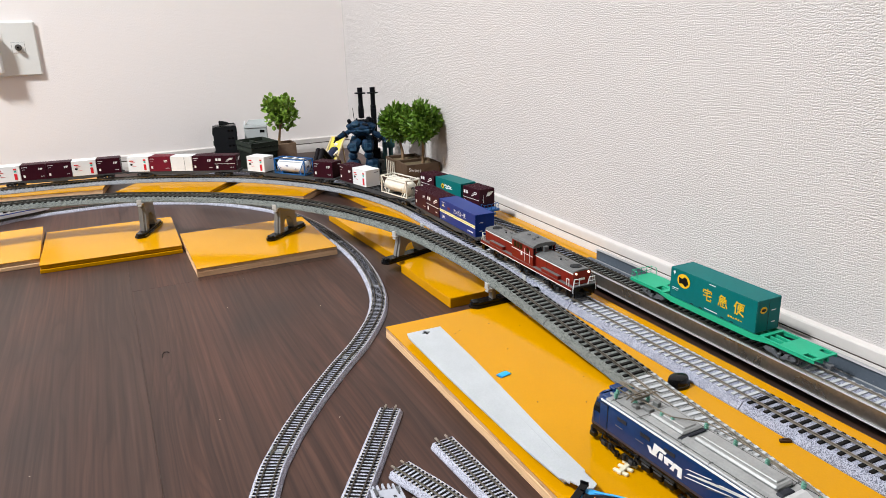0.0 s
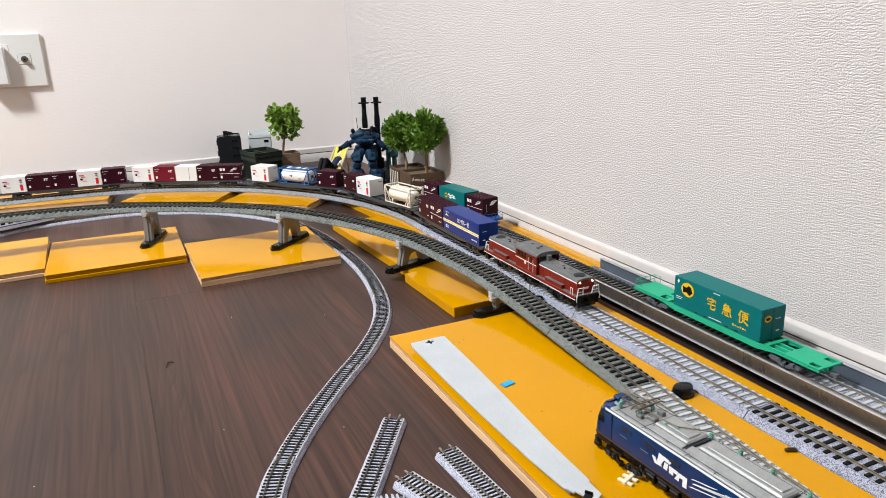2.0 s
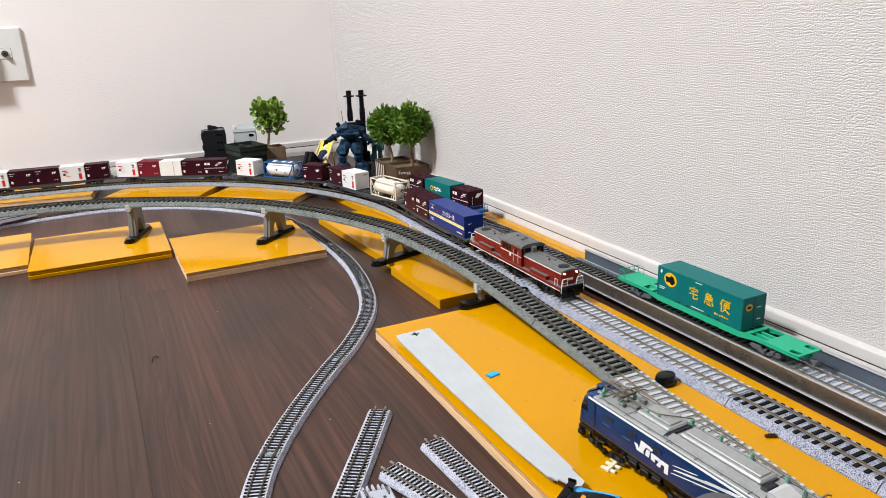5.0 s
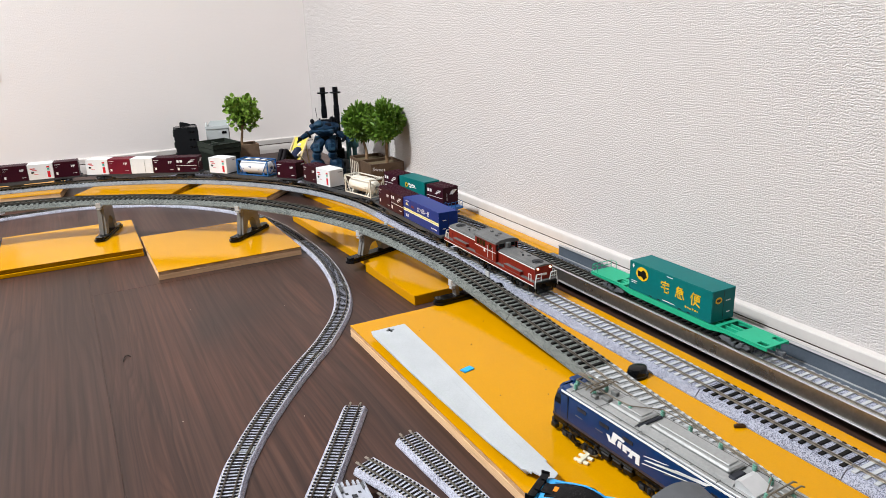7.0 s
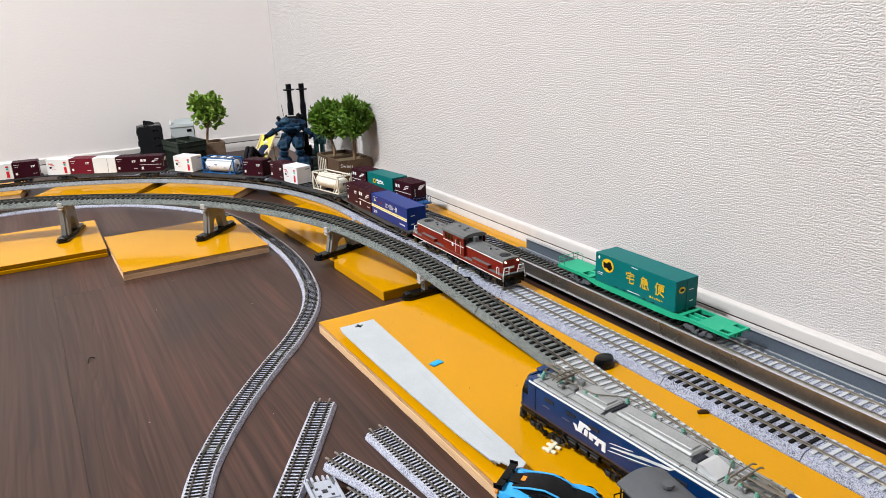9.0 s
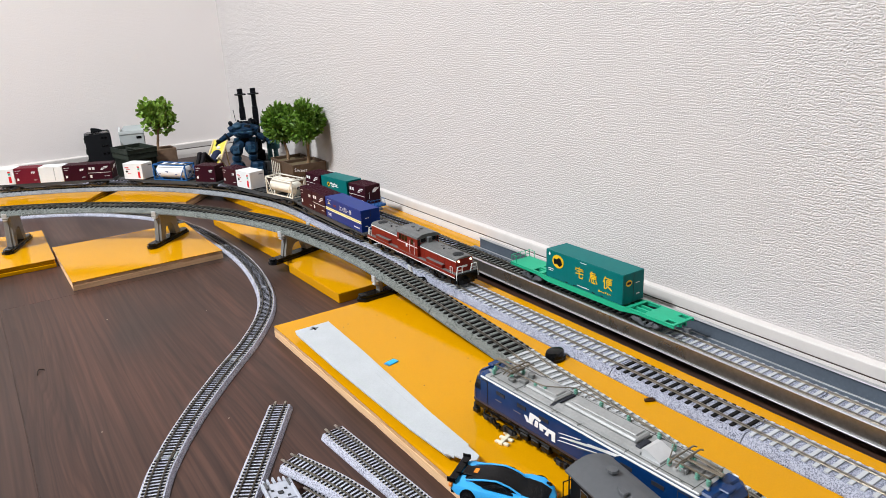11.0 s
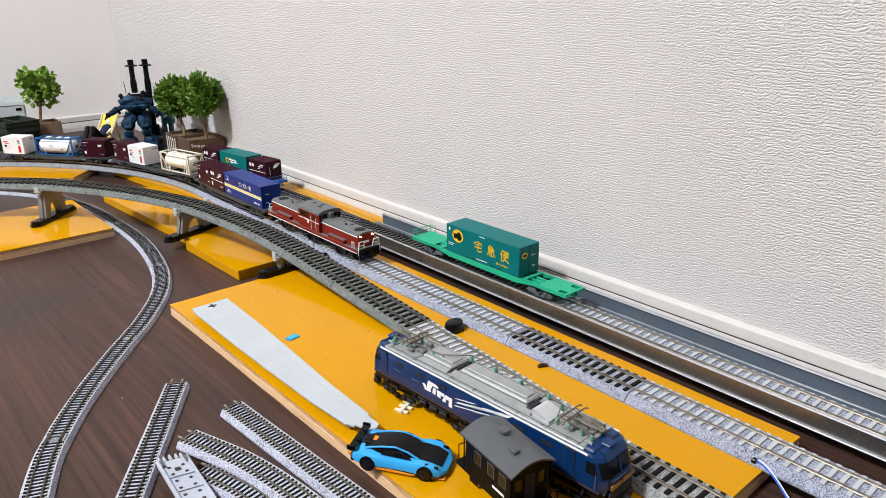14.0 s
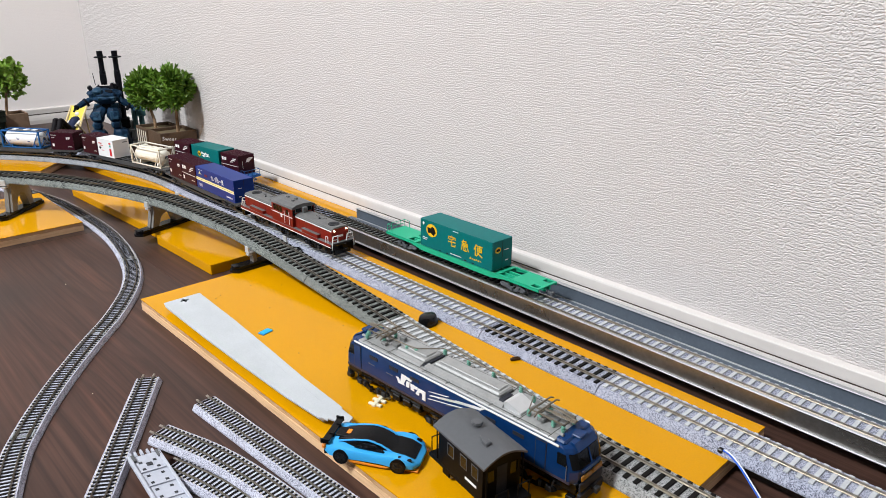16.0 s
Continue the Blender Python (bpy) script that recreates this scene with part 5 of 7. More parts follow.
container("maroon_line", load(MAIN, W_S[0], h, -0.0290))
container("maroon", load(MAIN, W_S[0], h, -0.0290 - P))
tank_container(load(MAIN, W_S[1], h, 0.0690), CREAM_F, CREAM_F, "cream tank container in an open cream frame", True)
container("white", load(MAIN, W_S[1], h, -0.0420))
container("maroon", load(MAIN, W_S[1], h, -0.0420 - P))
container("maroon", load(MAIN, W_S[2], h, 0.0920))
tank_container(load(MAIN, W_S[2], h, 0.0080), BLUE_F, TANK_W, "white tank container in a blue frame")
container("white", load(MAIN, W_S[2], h, -0.0800))
for i, kd in enumerate(("maroon_line", "maroon", "plain", "crimson", "white")):
    container(kd, load(MAIN, W_S[3], h, P * (2 - i)))
for i, kd in enumerate(("maroon", "white", "maroon", "maroon", "white")):
    container(kd, load(MAIN, W_S[4], h, P * (2 - i)))
flat_wagon(pose(0.0165, 0.0575, BT + RAILZ, 0, 0, 90), FRAME_G, "bright green container wagon standing on the girder bridge", L=0.121, deck_z=0.0148, rails=True, decked=True, under=FRAME_L)
long_box("freight_container", pose(0.0165, 0.0570, BT + RAILZ + 0.0156, 0, 0, 90), 0.0572, 0.0155, 0.0326, GREEN_C, "long teal container with yellow lettering and a round badge", "teal")
SG = OUTER.near(0.010, 0.640)
flat_wagon(on_line(OUTER, SG, 0.075), FRAME_B, "blue container wagon parked on the siding", L=0.106, rails=True)
long_box("freight_container", load(OUTER, SG, 0.075, 0.0010), 0.0390, 0.0153, 0.0325, GREEN_C, "teal container with a white lettered mark", "small")
container("maroon_line", load(OUTER, SG, 0.075, 0.0690))
container("maroon_line", load(OUTER, SG, 0.075, -0.0670))

# ---- diesel locomotive ----
RED = mat("loco_red", (0.200, 0.016, 0.009), 0.36, var=0.12)
ROOF = mat("loco_grey_roof", (0.128, 0.128, 0.128), 0.42, var=0.25, scale=420, big=90)
GLASS = mat("dark_window", (0.006, 0.007, 0.008), 0.08)
LAMP_ON = mat("lit_headlight", (0.9, 0.8, 0.6), 0.3)
LAMP_ON.node_tree.nodes["Principled BSDF"].inputs["Emission Color"].default_value = (1.0, 0.82, 0.55, 1)
LAMP_ON.node_tree.nodes["Principled BSDF"].inputs["Emission Strength"].default_value = 3.0


def hood(th, x0, x1, front):
    W, z0, z1 = 0.0120, 0.0165, 0.0328
    poly = [(-W, z0), (W, z0), (W, z1 - 0.0022), (W - 0.0018, z1), (-W + 0.0018, z1), (-W, z1 - 0.0022)]
    b = part("hood", Geo().prism(poly, x0, x1, "yz"), RED, th, "red bonnet")
    top = [(-W - 0.0004, z1 - 0.0018), (-W + 0.0015, z1 + 0.0006), (-0.004, z1 + 0.0016), (0.004, z1 + 0.0016), (W - 0.0015, z1 + 0.0006), (W + 0.0004, z1 - 0.0018), (W - 0.002, z1 - 0.0004), (-W + 0.002, z1 - 0.0004)]
    part("hood_roof", Geo().prism(top, x0 - 0.0003, x1 + 0.0003, "yz"), ROOF, b, "grey bonnet top")
    for y in (-1, 1):
        part("white_trim", Geo().box(x0, x1, y * (W + 0.0002) - 0.0002, y * (W + 0.0002) + 0.0002, z1 - 0.0032, z1 - 0.0020), MARK, b)
        for i in range(5):
            u = x0 + (x1 - x0) * (0.12 + 0.19 * i)
            part("door_seam", Geo().box(u - 0.0001, u + 0.0001, y * W - 0.0001, y * W + 0.0001, z0 + 0.001, z1 - 0.004), FRAME, b)
        part("step_box", Geo().box(x0 + (x1 - x0) * 0.25, x0 + (x1 - x0) * 0.70, y * 0.0145 - 0.0022, y * 0.0145 + 0.0022, z0, z0 + 0.0045, 0.0004), RED, b)
        part("step_tread", Geo().box(x0 + (x1 - x0) * 0.25, x0 + (x1 - x0) * 0.70, y * 0.0145 - 0.0022, y * 0.0145 + 0.0022, z0 + 0.0045, z0 + 0.0050), ROOF, b)
    u = x1 - 0.012 if front > 0 else x0 + 0.012
    part("radiator_fan", Geo().cyl((u, 0, z1 + 0.0012), (u, 0, z1 + 0.0021), 0.0068, n=28).cyl((u, 0, z1 + 0.0021), (u, 0, z1 + 0.0026), 0.0030, n=16), FRAME, b, smooth=True)
    for k in (0.35, 0.55):
        v = x0 + (x1 - x0) * k
        part("roof_vent", Geo().box(v - 0.002, v + 0.002, 0.002, 0.0055, z1 + 0.001, z1 + 0.0026, 0.0004), ROOF, b)
    part("exhaust", Geo().box((x0 + x1) / 2 - 0.001, (x0 + x1) / 2 + 0.001, -0.003, -0.001, z1 + 0.001, z1 + 0.0034, 0.0003), FRAME, b)
    e = x1 if front > 0 else x0
    for y in (-1, 1):
        part("headlight", Geo().cyl((e - front * 0.001, y * 0.0085, z1 - 0.0026), (e + front * 0.0016, y * 0.0085, z1 - 0.0026), 0.0011, n=14), LAMP_ON if front > 0 else MARK, b, smooth=True)
    part("number_panel", Geo().box(min(e, e + front * 0.0003), max(e, e + front * 0.0003), -0.004, 0.004, z0 + 0.005, z0 + 0.0075), MARK, b)


def diesel(m):
    th = thing("diesel_locomotive", m, "red centre-cab diesel locomotive with grey roofs and white trim", "locomotive")
    L, W = 0.1065, 0.0170
    part("frame", Geo().box(-L, L, -W, W, 0.0118, 0.0162, 0.0005), FRAME, th)
    part("walkway", Geo().box(-L, L, -W, W, 0.0162, 0.0166), ROOF, th)
    for y in (-1, 1):
        part("red_valance", Geo().box(-L, L, y * W - 0.0003, y * W + 0.0003, 0.0132, 0.0164), RED, th)
        part("white_line", Geo().box(-L, L, y * (W + 0.0003) - 0.0002, y * (W + 0.0003) + 0.0002, 0.0122, 0.0132), MARK, th)
        part("fuel_tank", Geo().box(-0.020, 0.020, y * 0.011 - 0.004, y * 0.011 + 0.004, 0.0045, 0.0118, 0.001), BLACK, th)
    hood(th, 0.0245, 0.1020, 1)
    hood(th, -0.1020, -0.0245, -1)
    c = part("cab", Geo().prism([(-0.0162, 0.0165), (0.0162, 0.0165), (0.0162, 0.0405), (-0.0162, 0.0405)], -0.0245, 0.0245, "yz"), RED, th, "red cab")
    rf = [(-0.0172, 0.0400), (-0.0162, 0.0424), (-0.0100, 0.0447), (0, 0.0455), (0.0100, 0.0447), (0.0162, 0.0424), (0.0172, 0.0400)]
    part("cab_roof", Geo().prism(rf, -0.0262, 0.0262, "yz"), ROOF, c, "grey curved cab roof")
    for u, v in ((0.004, 0.003), (0.008, -0.004), (-0.010, 0.0)):
        part("roof_box", Geo().box(u - 0.0022, u + 0.0022, v - 0.0016, v + 0.0016, 0.0440, 0.0470, 0.0004), ROOF, c)
    for y in (-1, 1):
        for u in (-0.0195, -0.0125, -0.0055):
            part("side_window", Geo().box(u, u + 0.0058, y * 0.0162 - 0.0003, y * 0.0162 + 0.0003, 0.0312, 0.0382), GLASS, c)
        part("cab_door", Geo().box(0.0085, 0.0175, y * 0.0162 - 0.0002, y * 0.0162 + 0.0004, 0.0175, 0.0395), RED, c)
        part("door_window", Geo().box(0.0105, 0.0155, y * 0.0166 - 0.0002, y * 0.0166 + 0.0002, 0.0312, 0.0372), GLASS, c)
        for u in (0.0075, 0.0185):
            part("white_handrail", Geo().cyl((u, y * 0.0172, 0.0190), (u, y * 0.0172, 0.0350), 0.00035, n=6), MARK, c)
        part("white_band", Geo().box(-0.0245, 0.0245, y * 0.0162 - 0.0003, y * 0.0162 + 0.0003, 0.0282, 0.0291), MARK, c)
        part("plate", Geo().box(-0.003, 0.0005, y * 0.0163 - 0.0003, y * 0.0163 + 0.0003, 0.0245, 0.0280), MARK, c)
    for x in (-1, 1):
        for y0, y1 in ((-0.0150, -0.0125), (0.0125, 0.0150)):
            part("end_window", Geo().box(x * 0.0245 - 0.0003, x * 0.0245 + 0.0003, min(y0, y1), max(y0, y1), 0.0310, 0.0385), GLASS, c)
        for y in (-1, 1):
            part("window_surround", Geo().box(x * 0.0247 - 0.0004, x * 0.0247 + 0.0004, min(y * 0.0034, y * 0.0120), max(y * 0.0034, y * 0.0120), 0.0346, 0.0403, 0.0002), ROOF, c)
            part("end_window", Geo().box(x * 0.0250 - 0.0004, x * 0.0250 + 0.0004, min(y * 0.0042, y * 0.0112), max(y * 0.0042, y * 0.0112), 0.0352, 0.0397), GLASS, c)
        part("exhaust_stack", Geo().box(x * 0.0275 - 0.0027, x * 0.0275 + 0.0027, -0.0030, 0.0030, 0.0330, 0.0412, 0.0006), ROOF, c, "grey exhaust box before the cab")
        part("buffer_beam", Geo().box(x * L - 0.0008, x * L + 0.0008, -W, W, 0.0085, 0.0150, 0.0003), BLACK, th)
        for y in (-1, 1):
            rail = [(x * (L - 0.001), y * 0.0060, 0.0166), (x * (L + 0.0006), y * 0.0068, 0.0255), (x * (L + 0.0006), y * 0.0135, 0.0255), (x * (L + 0.0006), y * 0.0155, 0.0140), (x * (L + 0.0006), y * 0.0155, 0.0095)]
            part("white_handrail", Geo().tube(rail, 0.0007, 6).tube([(x * (L + 0.0006), y * 0.0068, 0.021), (x * (L + 0.0006), y * 0.014, 0.021)], 0.0004, 6), MARK, th)
            part("white_handrail", Geo().tube([(x * (L - 0.006), y * 0.0164, 0.0166), (x * (L - 0.006), y * 0.0164, 0.0245), (x * (L - 0.0105), y * 0.0164, 0.0245), (x * (L - 0.0105), y * 0.0164, 0.0166)], 0.00045, 6), MARK, th)
            part("step", Geo().box(x * (L - 0.006) - 0.004, x * (L - 0.006) + 0.004, y * 0.0150 - 0.0018, y * 0.0150 + 0.0018, 0.0035, 0.0115, 0.0004), BLACK, th)
        part("snow_plough", Geo().box(x * (L - 0.002) - 0.001, x * (L - 0.002) + 0.001, -0.012, 0.012, 0.0018, 0.0080, 0.0004), BLACK, th)
        bogie(th, x * 0.066, BLACK, 0.0128, out=0.0150)
        coupler(th, x * L, x, BLACK)
    bogie(th, 0.0, BLACK, 0.0110, out=0.0150)


diesel(on_line(MAIN, LOCO_S, 0.066))

# ---- electric locomotive on the board ----
NAVY = mat("loco_navy", (0.0035, 0.027, 0.105), 0.24, var=0.12, spec=0.35)
WAIST = mat("purple_grey_band", (0.040, 0.032, 0.050), 0.45, var=0.1)
NAVY_D = mat("loco_underside_grey", (0.024, 0.025, 0.032), 0.5, spec=0.10, var=0.15)
SILVER = mat("loco_silver_roof", (0.315, 0.315, 0.312), 0.40, metal=0.25, var=0.16, scale=500, big=70)
GOLD = mat("amber_lamp_lens", (0.22, 0.10, 0.018), 0.25, var=0.2)
SEAM = mat("grimy_roof_seam", (0.05, 0.048, 0.045), 0.6, var=0.3)
SILVER_D = mat("dull_roof_grey", (0.17, 0.17, 0.165), 0.45, metal=0.2, var=0.2)
COWL = mat("bright_silver", (0.62, 0.62, 0.63), 0.32, metal=0.5, var=0.06)
ISO = mat("green_insulator", (0.16, 0.36, 0.28), 0.35)
BRASS = mat("dull_wire", (0.20, 0.17, 0.13), 0.45, metal=0.7)


def pantograph(th, x, d):
    """A folded single-arm current collector on four insulators."""
    z = 0.0478
    p = part("pantograph", Geo().box(-0.0105, 0.0105, -0.0068, -0.0058, z, z + 0.0010).box(-0.0105, 0.0105, 0.0058, 0.0068, z, z + 0.0010).box(-0.0105, -0.0095, -0.0068, 0.0068, z, z + 0.0010).box(0.0095, 0.0105, -0.0068, 0.0068, z, z + 0.0010), BRASS, th, m=pose(x, 0, 0))
    for u in (-0.0095, 0.0095):
        for v in (-0.0062, 0.0062):
            part("insulator", Geo().cyl((u, v, z - 0.0045), (u, v, z), 0.0012, 0.0009, 10).cyl((u, v, z - 0.0032), (u, v, z - 0.0024), 0.0017, n=10).cyl((u, v, z - 0.0016), (u, v, z - 0.0008), 0.0016, n=10), ISO, p)
    k = (d * -0.0085, d * 0.0150)
    part("lower_arm", Geo().cyl((k[0], 0, z + 0.0012), (k[1], 0, z + 0.0022), 0.0009, n=8), BRASS, p)
    for v in (-0.0035, 0.0035):
        part("upper_arm", Geo().cyl((k[1], v * 0.4, z + 0.0022), (d * -0.0100, v, z + 0.0034), 0.0005, n=6), BRASS, p)
    for u in (-0.0135, -0.0085):
        part("contact_strip", Geo().tube([(d * u, -0.0140, z + 0.0020), (d * u, -0.0105, z + 0.0040), (d * u, 0.0105, z + 0.0040), (d * u, 0.0140, z + 0.0020)], 0.0006, 6), BRASS, p)
    for v in (-0.006, 0.006):
        part("strip_link", Geo().box(min(d * -0.0135, d * -0.0085), max(d * -0.0135, d * -0.0085), v - 0.0004, v + 0.0004, z + 0.0033, z + 0.0040), BRASS, p)


def electric(m):
    th = thing("electric_locomotive", m, "dark blue electric locomotive with a silver roof and white flashes", "locomotive")
    L, W = 0.1166, 0.0176
    # half width and nose by height; the nose is drawn in towards the corners
    levels = ((0.0160, 0.0, -0.0004), (0.0200, 0.0, 0.0006), (0.0250, 0.0, 0.0004), (0.0375, 0.0002, -0.0040), (0.0398, 0.0006, -0.0056), (0.0411, 0.0016, -0.0078), (0.0418, 0.0034, -0.0110))
    vs, cols = [], 9
    for z, draw, nose in levels:
        w = W - draw
        for x in (-1, 1):
            for k in range(cols):
                f = 2 * k / (cols - 1) - 1
                vs.append((x * (L + nose - 0.0052 * max(0.0, abs(f) - 0.55) ** 2 / 0.2025), w * x * f, z))
    row, fs = 2 * cols, []
    for j in range(len(levels) - 1):
        fs += [(j * row + k, j * row + (k + 1) % row, (j + 1) * row + (k + 1) % row, (j + 1) * row + k) for k in range(row)]
    fs += [tuple(range(row - 1, -1, -1)), tuple(range((len(levels) - 1) * row, len(levels) * row))]
    part("body", Geo().put(vs, fs), NAVY, th, "dark blue body")
    part("skirt", Geo().box(-L + 0.001, L - 0.001, -W + 0.0030, W - 0.0030, 0.0085, 0.0161, 0.0005), BLACK, th)
    part("waist_band", Geo().box(-L + 0.004, L - 0.004, -W - 0.0002, W + 0.0002, 0.0161, 0.0180), WAIST, th)
    for y in (-1, 1):
        part("roof_edge_line", Geo().box(-L + 0.014, L - 0.014, y * W - 0.0004, y * W + 0.0004, 0.0400, 0.0413), MARK, th, "thin white line")
        for u in (-0.089, 0.099):
            part("cab_door", Geo().box(u - 0.0045, u + 0.0045, y * W - 0.0003, y * W + 0.0003, 0.0180, 0.0385), NAVY_D, th)
            part("door_panel", Geo().box(u - 0.0039, u + 0.0039, y * W - 0.0005, y * W + 0.0005, 0.0184, 0.0380), NAVY, th)
            e = 1 if u > 0 else -1
            part("side_window", Geo().prism([(e * (L - 0.0145), 0.0282), (e * (L - 0.0062), 0.0282), (e * (L - 0.0084), 0.0364), (e * (L - 0.0145), 0.0364)], y * W - 0.0004, y * W + 0.0004, "xz"), GLASS, th)
        for u in (-0.070, -0.045, 0.031, 0.055, 0.079):
            part("louvre", Geo().box(u - 0.0048, u + 0.0048, y * W - 0.0003, y * W + 0.0003, 0.0322, 0.0350), NAVY_D, th)
        for u in (0.060, 0.082, -0.030):
            part("lettering", Geo().box(u - 0.004, u + 0.004, y * W - 0.00025, y * W + 0.00025, 0.0268, 0.0274), FRAME_L, th)
        # angular white emblem, then slanted flashes that climb to the roof edge
        for piece in (((0.0, 0.64), (0.10, 0.64), (0.14, 0.44), (0.27, 0.44), (0.30, 0.30), (0.09, 0.27)), ((0.20, 1.0), (0.56, 0.93), (0.52, 0.75), (0.35, 0.78), (0.28, 0.44), (0.15, 0.44)),
                      ((0.37, 0.68), (0.47, 0.68), (0.45, 0.28), (0.34, 0.30)), ((0.50, 0.66), (0.75, 0.63), (0.73, 0.44), (0.61, 0.44), (0.63, 0.24), (0.51, 0.26)),
                      ((0.77, 0.62), (1.0, 0.60), (1.0, 0.0), (0.89, 0.0), (0.89, 0.38), (0.80, 0.38), (0.78, 0.13), (0.67, 0.15))):
            part("white_emblem", Geo().prism([((0.0520 - 0.0330 * a) * y, 0.0203 + 0.0130 * b) for a, b in piece], y * W, y * (W + 0.0003), "xz"), MARK, th)
        for u, zz, ln_, up_, t_, mt_ in ((0.017, 0.0235, 0.036, 0.0075, 0.0009, MARK), (0.015, 0.0268, 0.028, 0.0062, 0.0014, MARK), (0.006, 0.0285, 0.034, 0.0075, 0.0020, MARK), (-0.002, 0.0262, 0.030, 0.0080, 0.0012, FRAME_L), (-0.010, 0.0325, 0.026, 0.0045, 0.0022, MARK), (0.016, 0.0300, 0.018, 0.0034, 0.0008, MARK)):
            part("white_flash", Geo().prism([(v_[0] if y > 0 else -v_[0], v_[1]) for v_ in ((u, zz), (u - ln_, zz + up_), (u - ln_ - 0.004, zz + up_ + t_ + 0.0006), (u - 0.002, zz + t_))], y * W, y * (W + 0.0003), "xz"), mt_, th)
        for u in (-0.110, 0.110):
            part("handrail", Geo().cyl((u, y * (W + 0.0008), 0.0185), (u, y * (W + 0.0008), 0.0300), 0.0003, n=5), FRAME_L, th)
    for x in (-1, 1):
        def at(f, z, out):
            return (x * (L + out + 0.0004 - (z - 0.0250) * 0.352 - 0.0052 * max(0.0, abs(f) - 0.55) ** 2 / 0.2025), W * f, z)
        ws = part("windscreen", skin([[at(f, 0.0268, -0.001), at(f, 0.0268, 0.0004), at(f, 0.0366, 0.0004), at(f, 0.0366, -0.001)] for f in (-0.90, -0.78, -0.66, -0.55, 0.0, 0.55, 0.66, 0.78, 0.90)]), GLASS, th)
        part("brow", Geo().prism([(x * (L - 0.0044), 0.0376), (x * (L - 0.0030), 0.0376), (x * (L - 0.0068), 0.0420), (x * (L - 0.0100), 0.0428)], -0.0108, 0.0108, "xz"), NAVY, th)
        part("apron", Geo().box(x * (L + 0.0002) - 0.0010, x * (L + 0.0002) + 0.0010, -0.0104, 0.0104, 0.0228, 0.0256, 0.0006), NAVY, th)
        part("windscreen_post", Geo().cyl((x * (L + 0.0008), 0, 0.0270), (x * (L - 0.0032), 0, 0.0366), 0.0006, n=6), NAVY, ws)
        for y in (-1, 1):
            part("wiper", Geo().cyl((x * (L + 0.0012), y * 0.003, 0.0272), (x * (L - 0.0012), y * 0.0085, 0.0335), 0.0002, n=5), BLACK, ws)
            part("headlamp", Geo().box(x * (L + 0.0012) - 0.0008, x * (L + 0.0012) + 0.0008, y * 0.0062 - 0.0056, y * 0.0062 + 0.0056, 0.0180, 0.0220, 0.0006), GOLD, th, "amber lamp lens")
            part("step_board", Geo().box(x * (L - 0.004) - 0.003, x * (L - 0.004) + 0.003, y * 0.0150 - 0.002, y * 0.0150 + 0.002, 0.0030, 0.0070, 0.0004), BLACK, th)
        part("grey_front_panel", Geo().box(x * (L + 0.0008) - 0.0008, x * (L + 0.0008) + 0.0008, -0.0128, 0.0128, 0.0100, 0.0165, 0.0004), NAVY_D, th)
        part("plough", Geo().box(x * (L + 0.001) - 0.0015, x * (L + 0.001) + 0.0015, -0.0135, 0.0135, 0.0022, 0.0088, 0.0005), NAVY_D, th)
        coupler(th, x * L, x, FRAME)
        for k, u in enumerate((0.082, 0.0)):
            if k == 0 or x > 0:
                bogie(th, x * u, BLACK, 0.0150, out=0.0172)
        pantograph(th, x * 0.088, x)
        part("cab_roof", Geo().box(min(x * (L - 0.011), x * (L - 0.020)), max(x * (L - 0.011), x * (L - 0.020)), -0.0150, 0.0150, 0.0408, 0.0432, 0.0018), NAVY, th)
        part("roof_lamp", Geo().box(x * (L - 0.010) - 0.0035, x * (L - 0.010) + 0.0035, -0.0045, 0.0045, 0.0425, 0.0450 if x > 0 else 0.0438, 0.0008), NAVY, th)
        part("horn", Geo().cyl((x * (L - 0.022), 0.010, 0.0440), (x * (L - 0.016), 0.010, 0.0440), 0.0006, 0.0012, 8), SILVER, th)
    rf = part("roof_deck", Geo().box(-L + 0.018, L - 0.018, -W + 0.0006, W - 0.0006, 0.0412, 0.0432, 0.0006), SILVER, th, "weathered silver roof")
    for a, b, w, t in ((0.030, 0.062, 0.0105, 0.0030), (-0.043, 0.0225, 0.0088, 0.0042)):
        part("roof_hatch", Geo().box(a, b, -w - 0.001, w - 0.003, 0.0432, 0.0432 + t, 0.0012), SILVER, rf)
        part("hatch_ridge", Geo().box(a + 0.003, b - 0.003, -w * 0.6 - 0.002, w * 0.5 - 0.002, 0.0432 + t, 0.0442 + t, 0.0006), SILVER, rf)
    # grimy seams round the roof panels, and small lifting lugs
    for u in (-0.0935, -0.0675, -0.0425, -0.0010, 0.0235, 0.0645, 0.0925):
        part("roof_seam", Geo().box(u - 0.0002, u + 0.0002, -W + 0.0008, W - 0.0008, 0.0430, 0.0434), SEAM, rf)
    for v in (-0.0140, 0.0138):
        part("roof_seam", Geo().box(-0.094, 0.094, v - 0.00018, v + 0.00018, 0.0430, 0.04345), SEAM, rf)
    for a, b, w, t in ((0.030, 0.062, 0.0105, 0.0030), (-0.043, 0.0225, 0.0088, 0.0042)):
        part("hatch_foot", Geo().box(a - 0.0004, b + 0.0004, -w - 0.0014, w - 0.0026, 0.0431, 0.0437), SEAM, rf)
    for i in range(9):
        for v in (-0.0155, 0.0150):
            part("lug", Geo().box(-0.085 + i * 0.021, -0.0838 + i * 0.021, v - 0.0004, v + 0.0004, 0.0430, 0.0440), SILVER_D, rf)
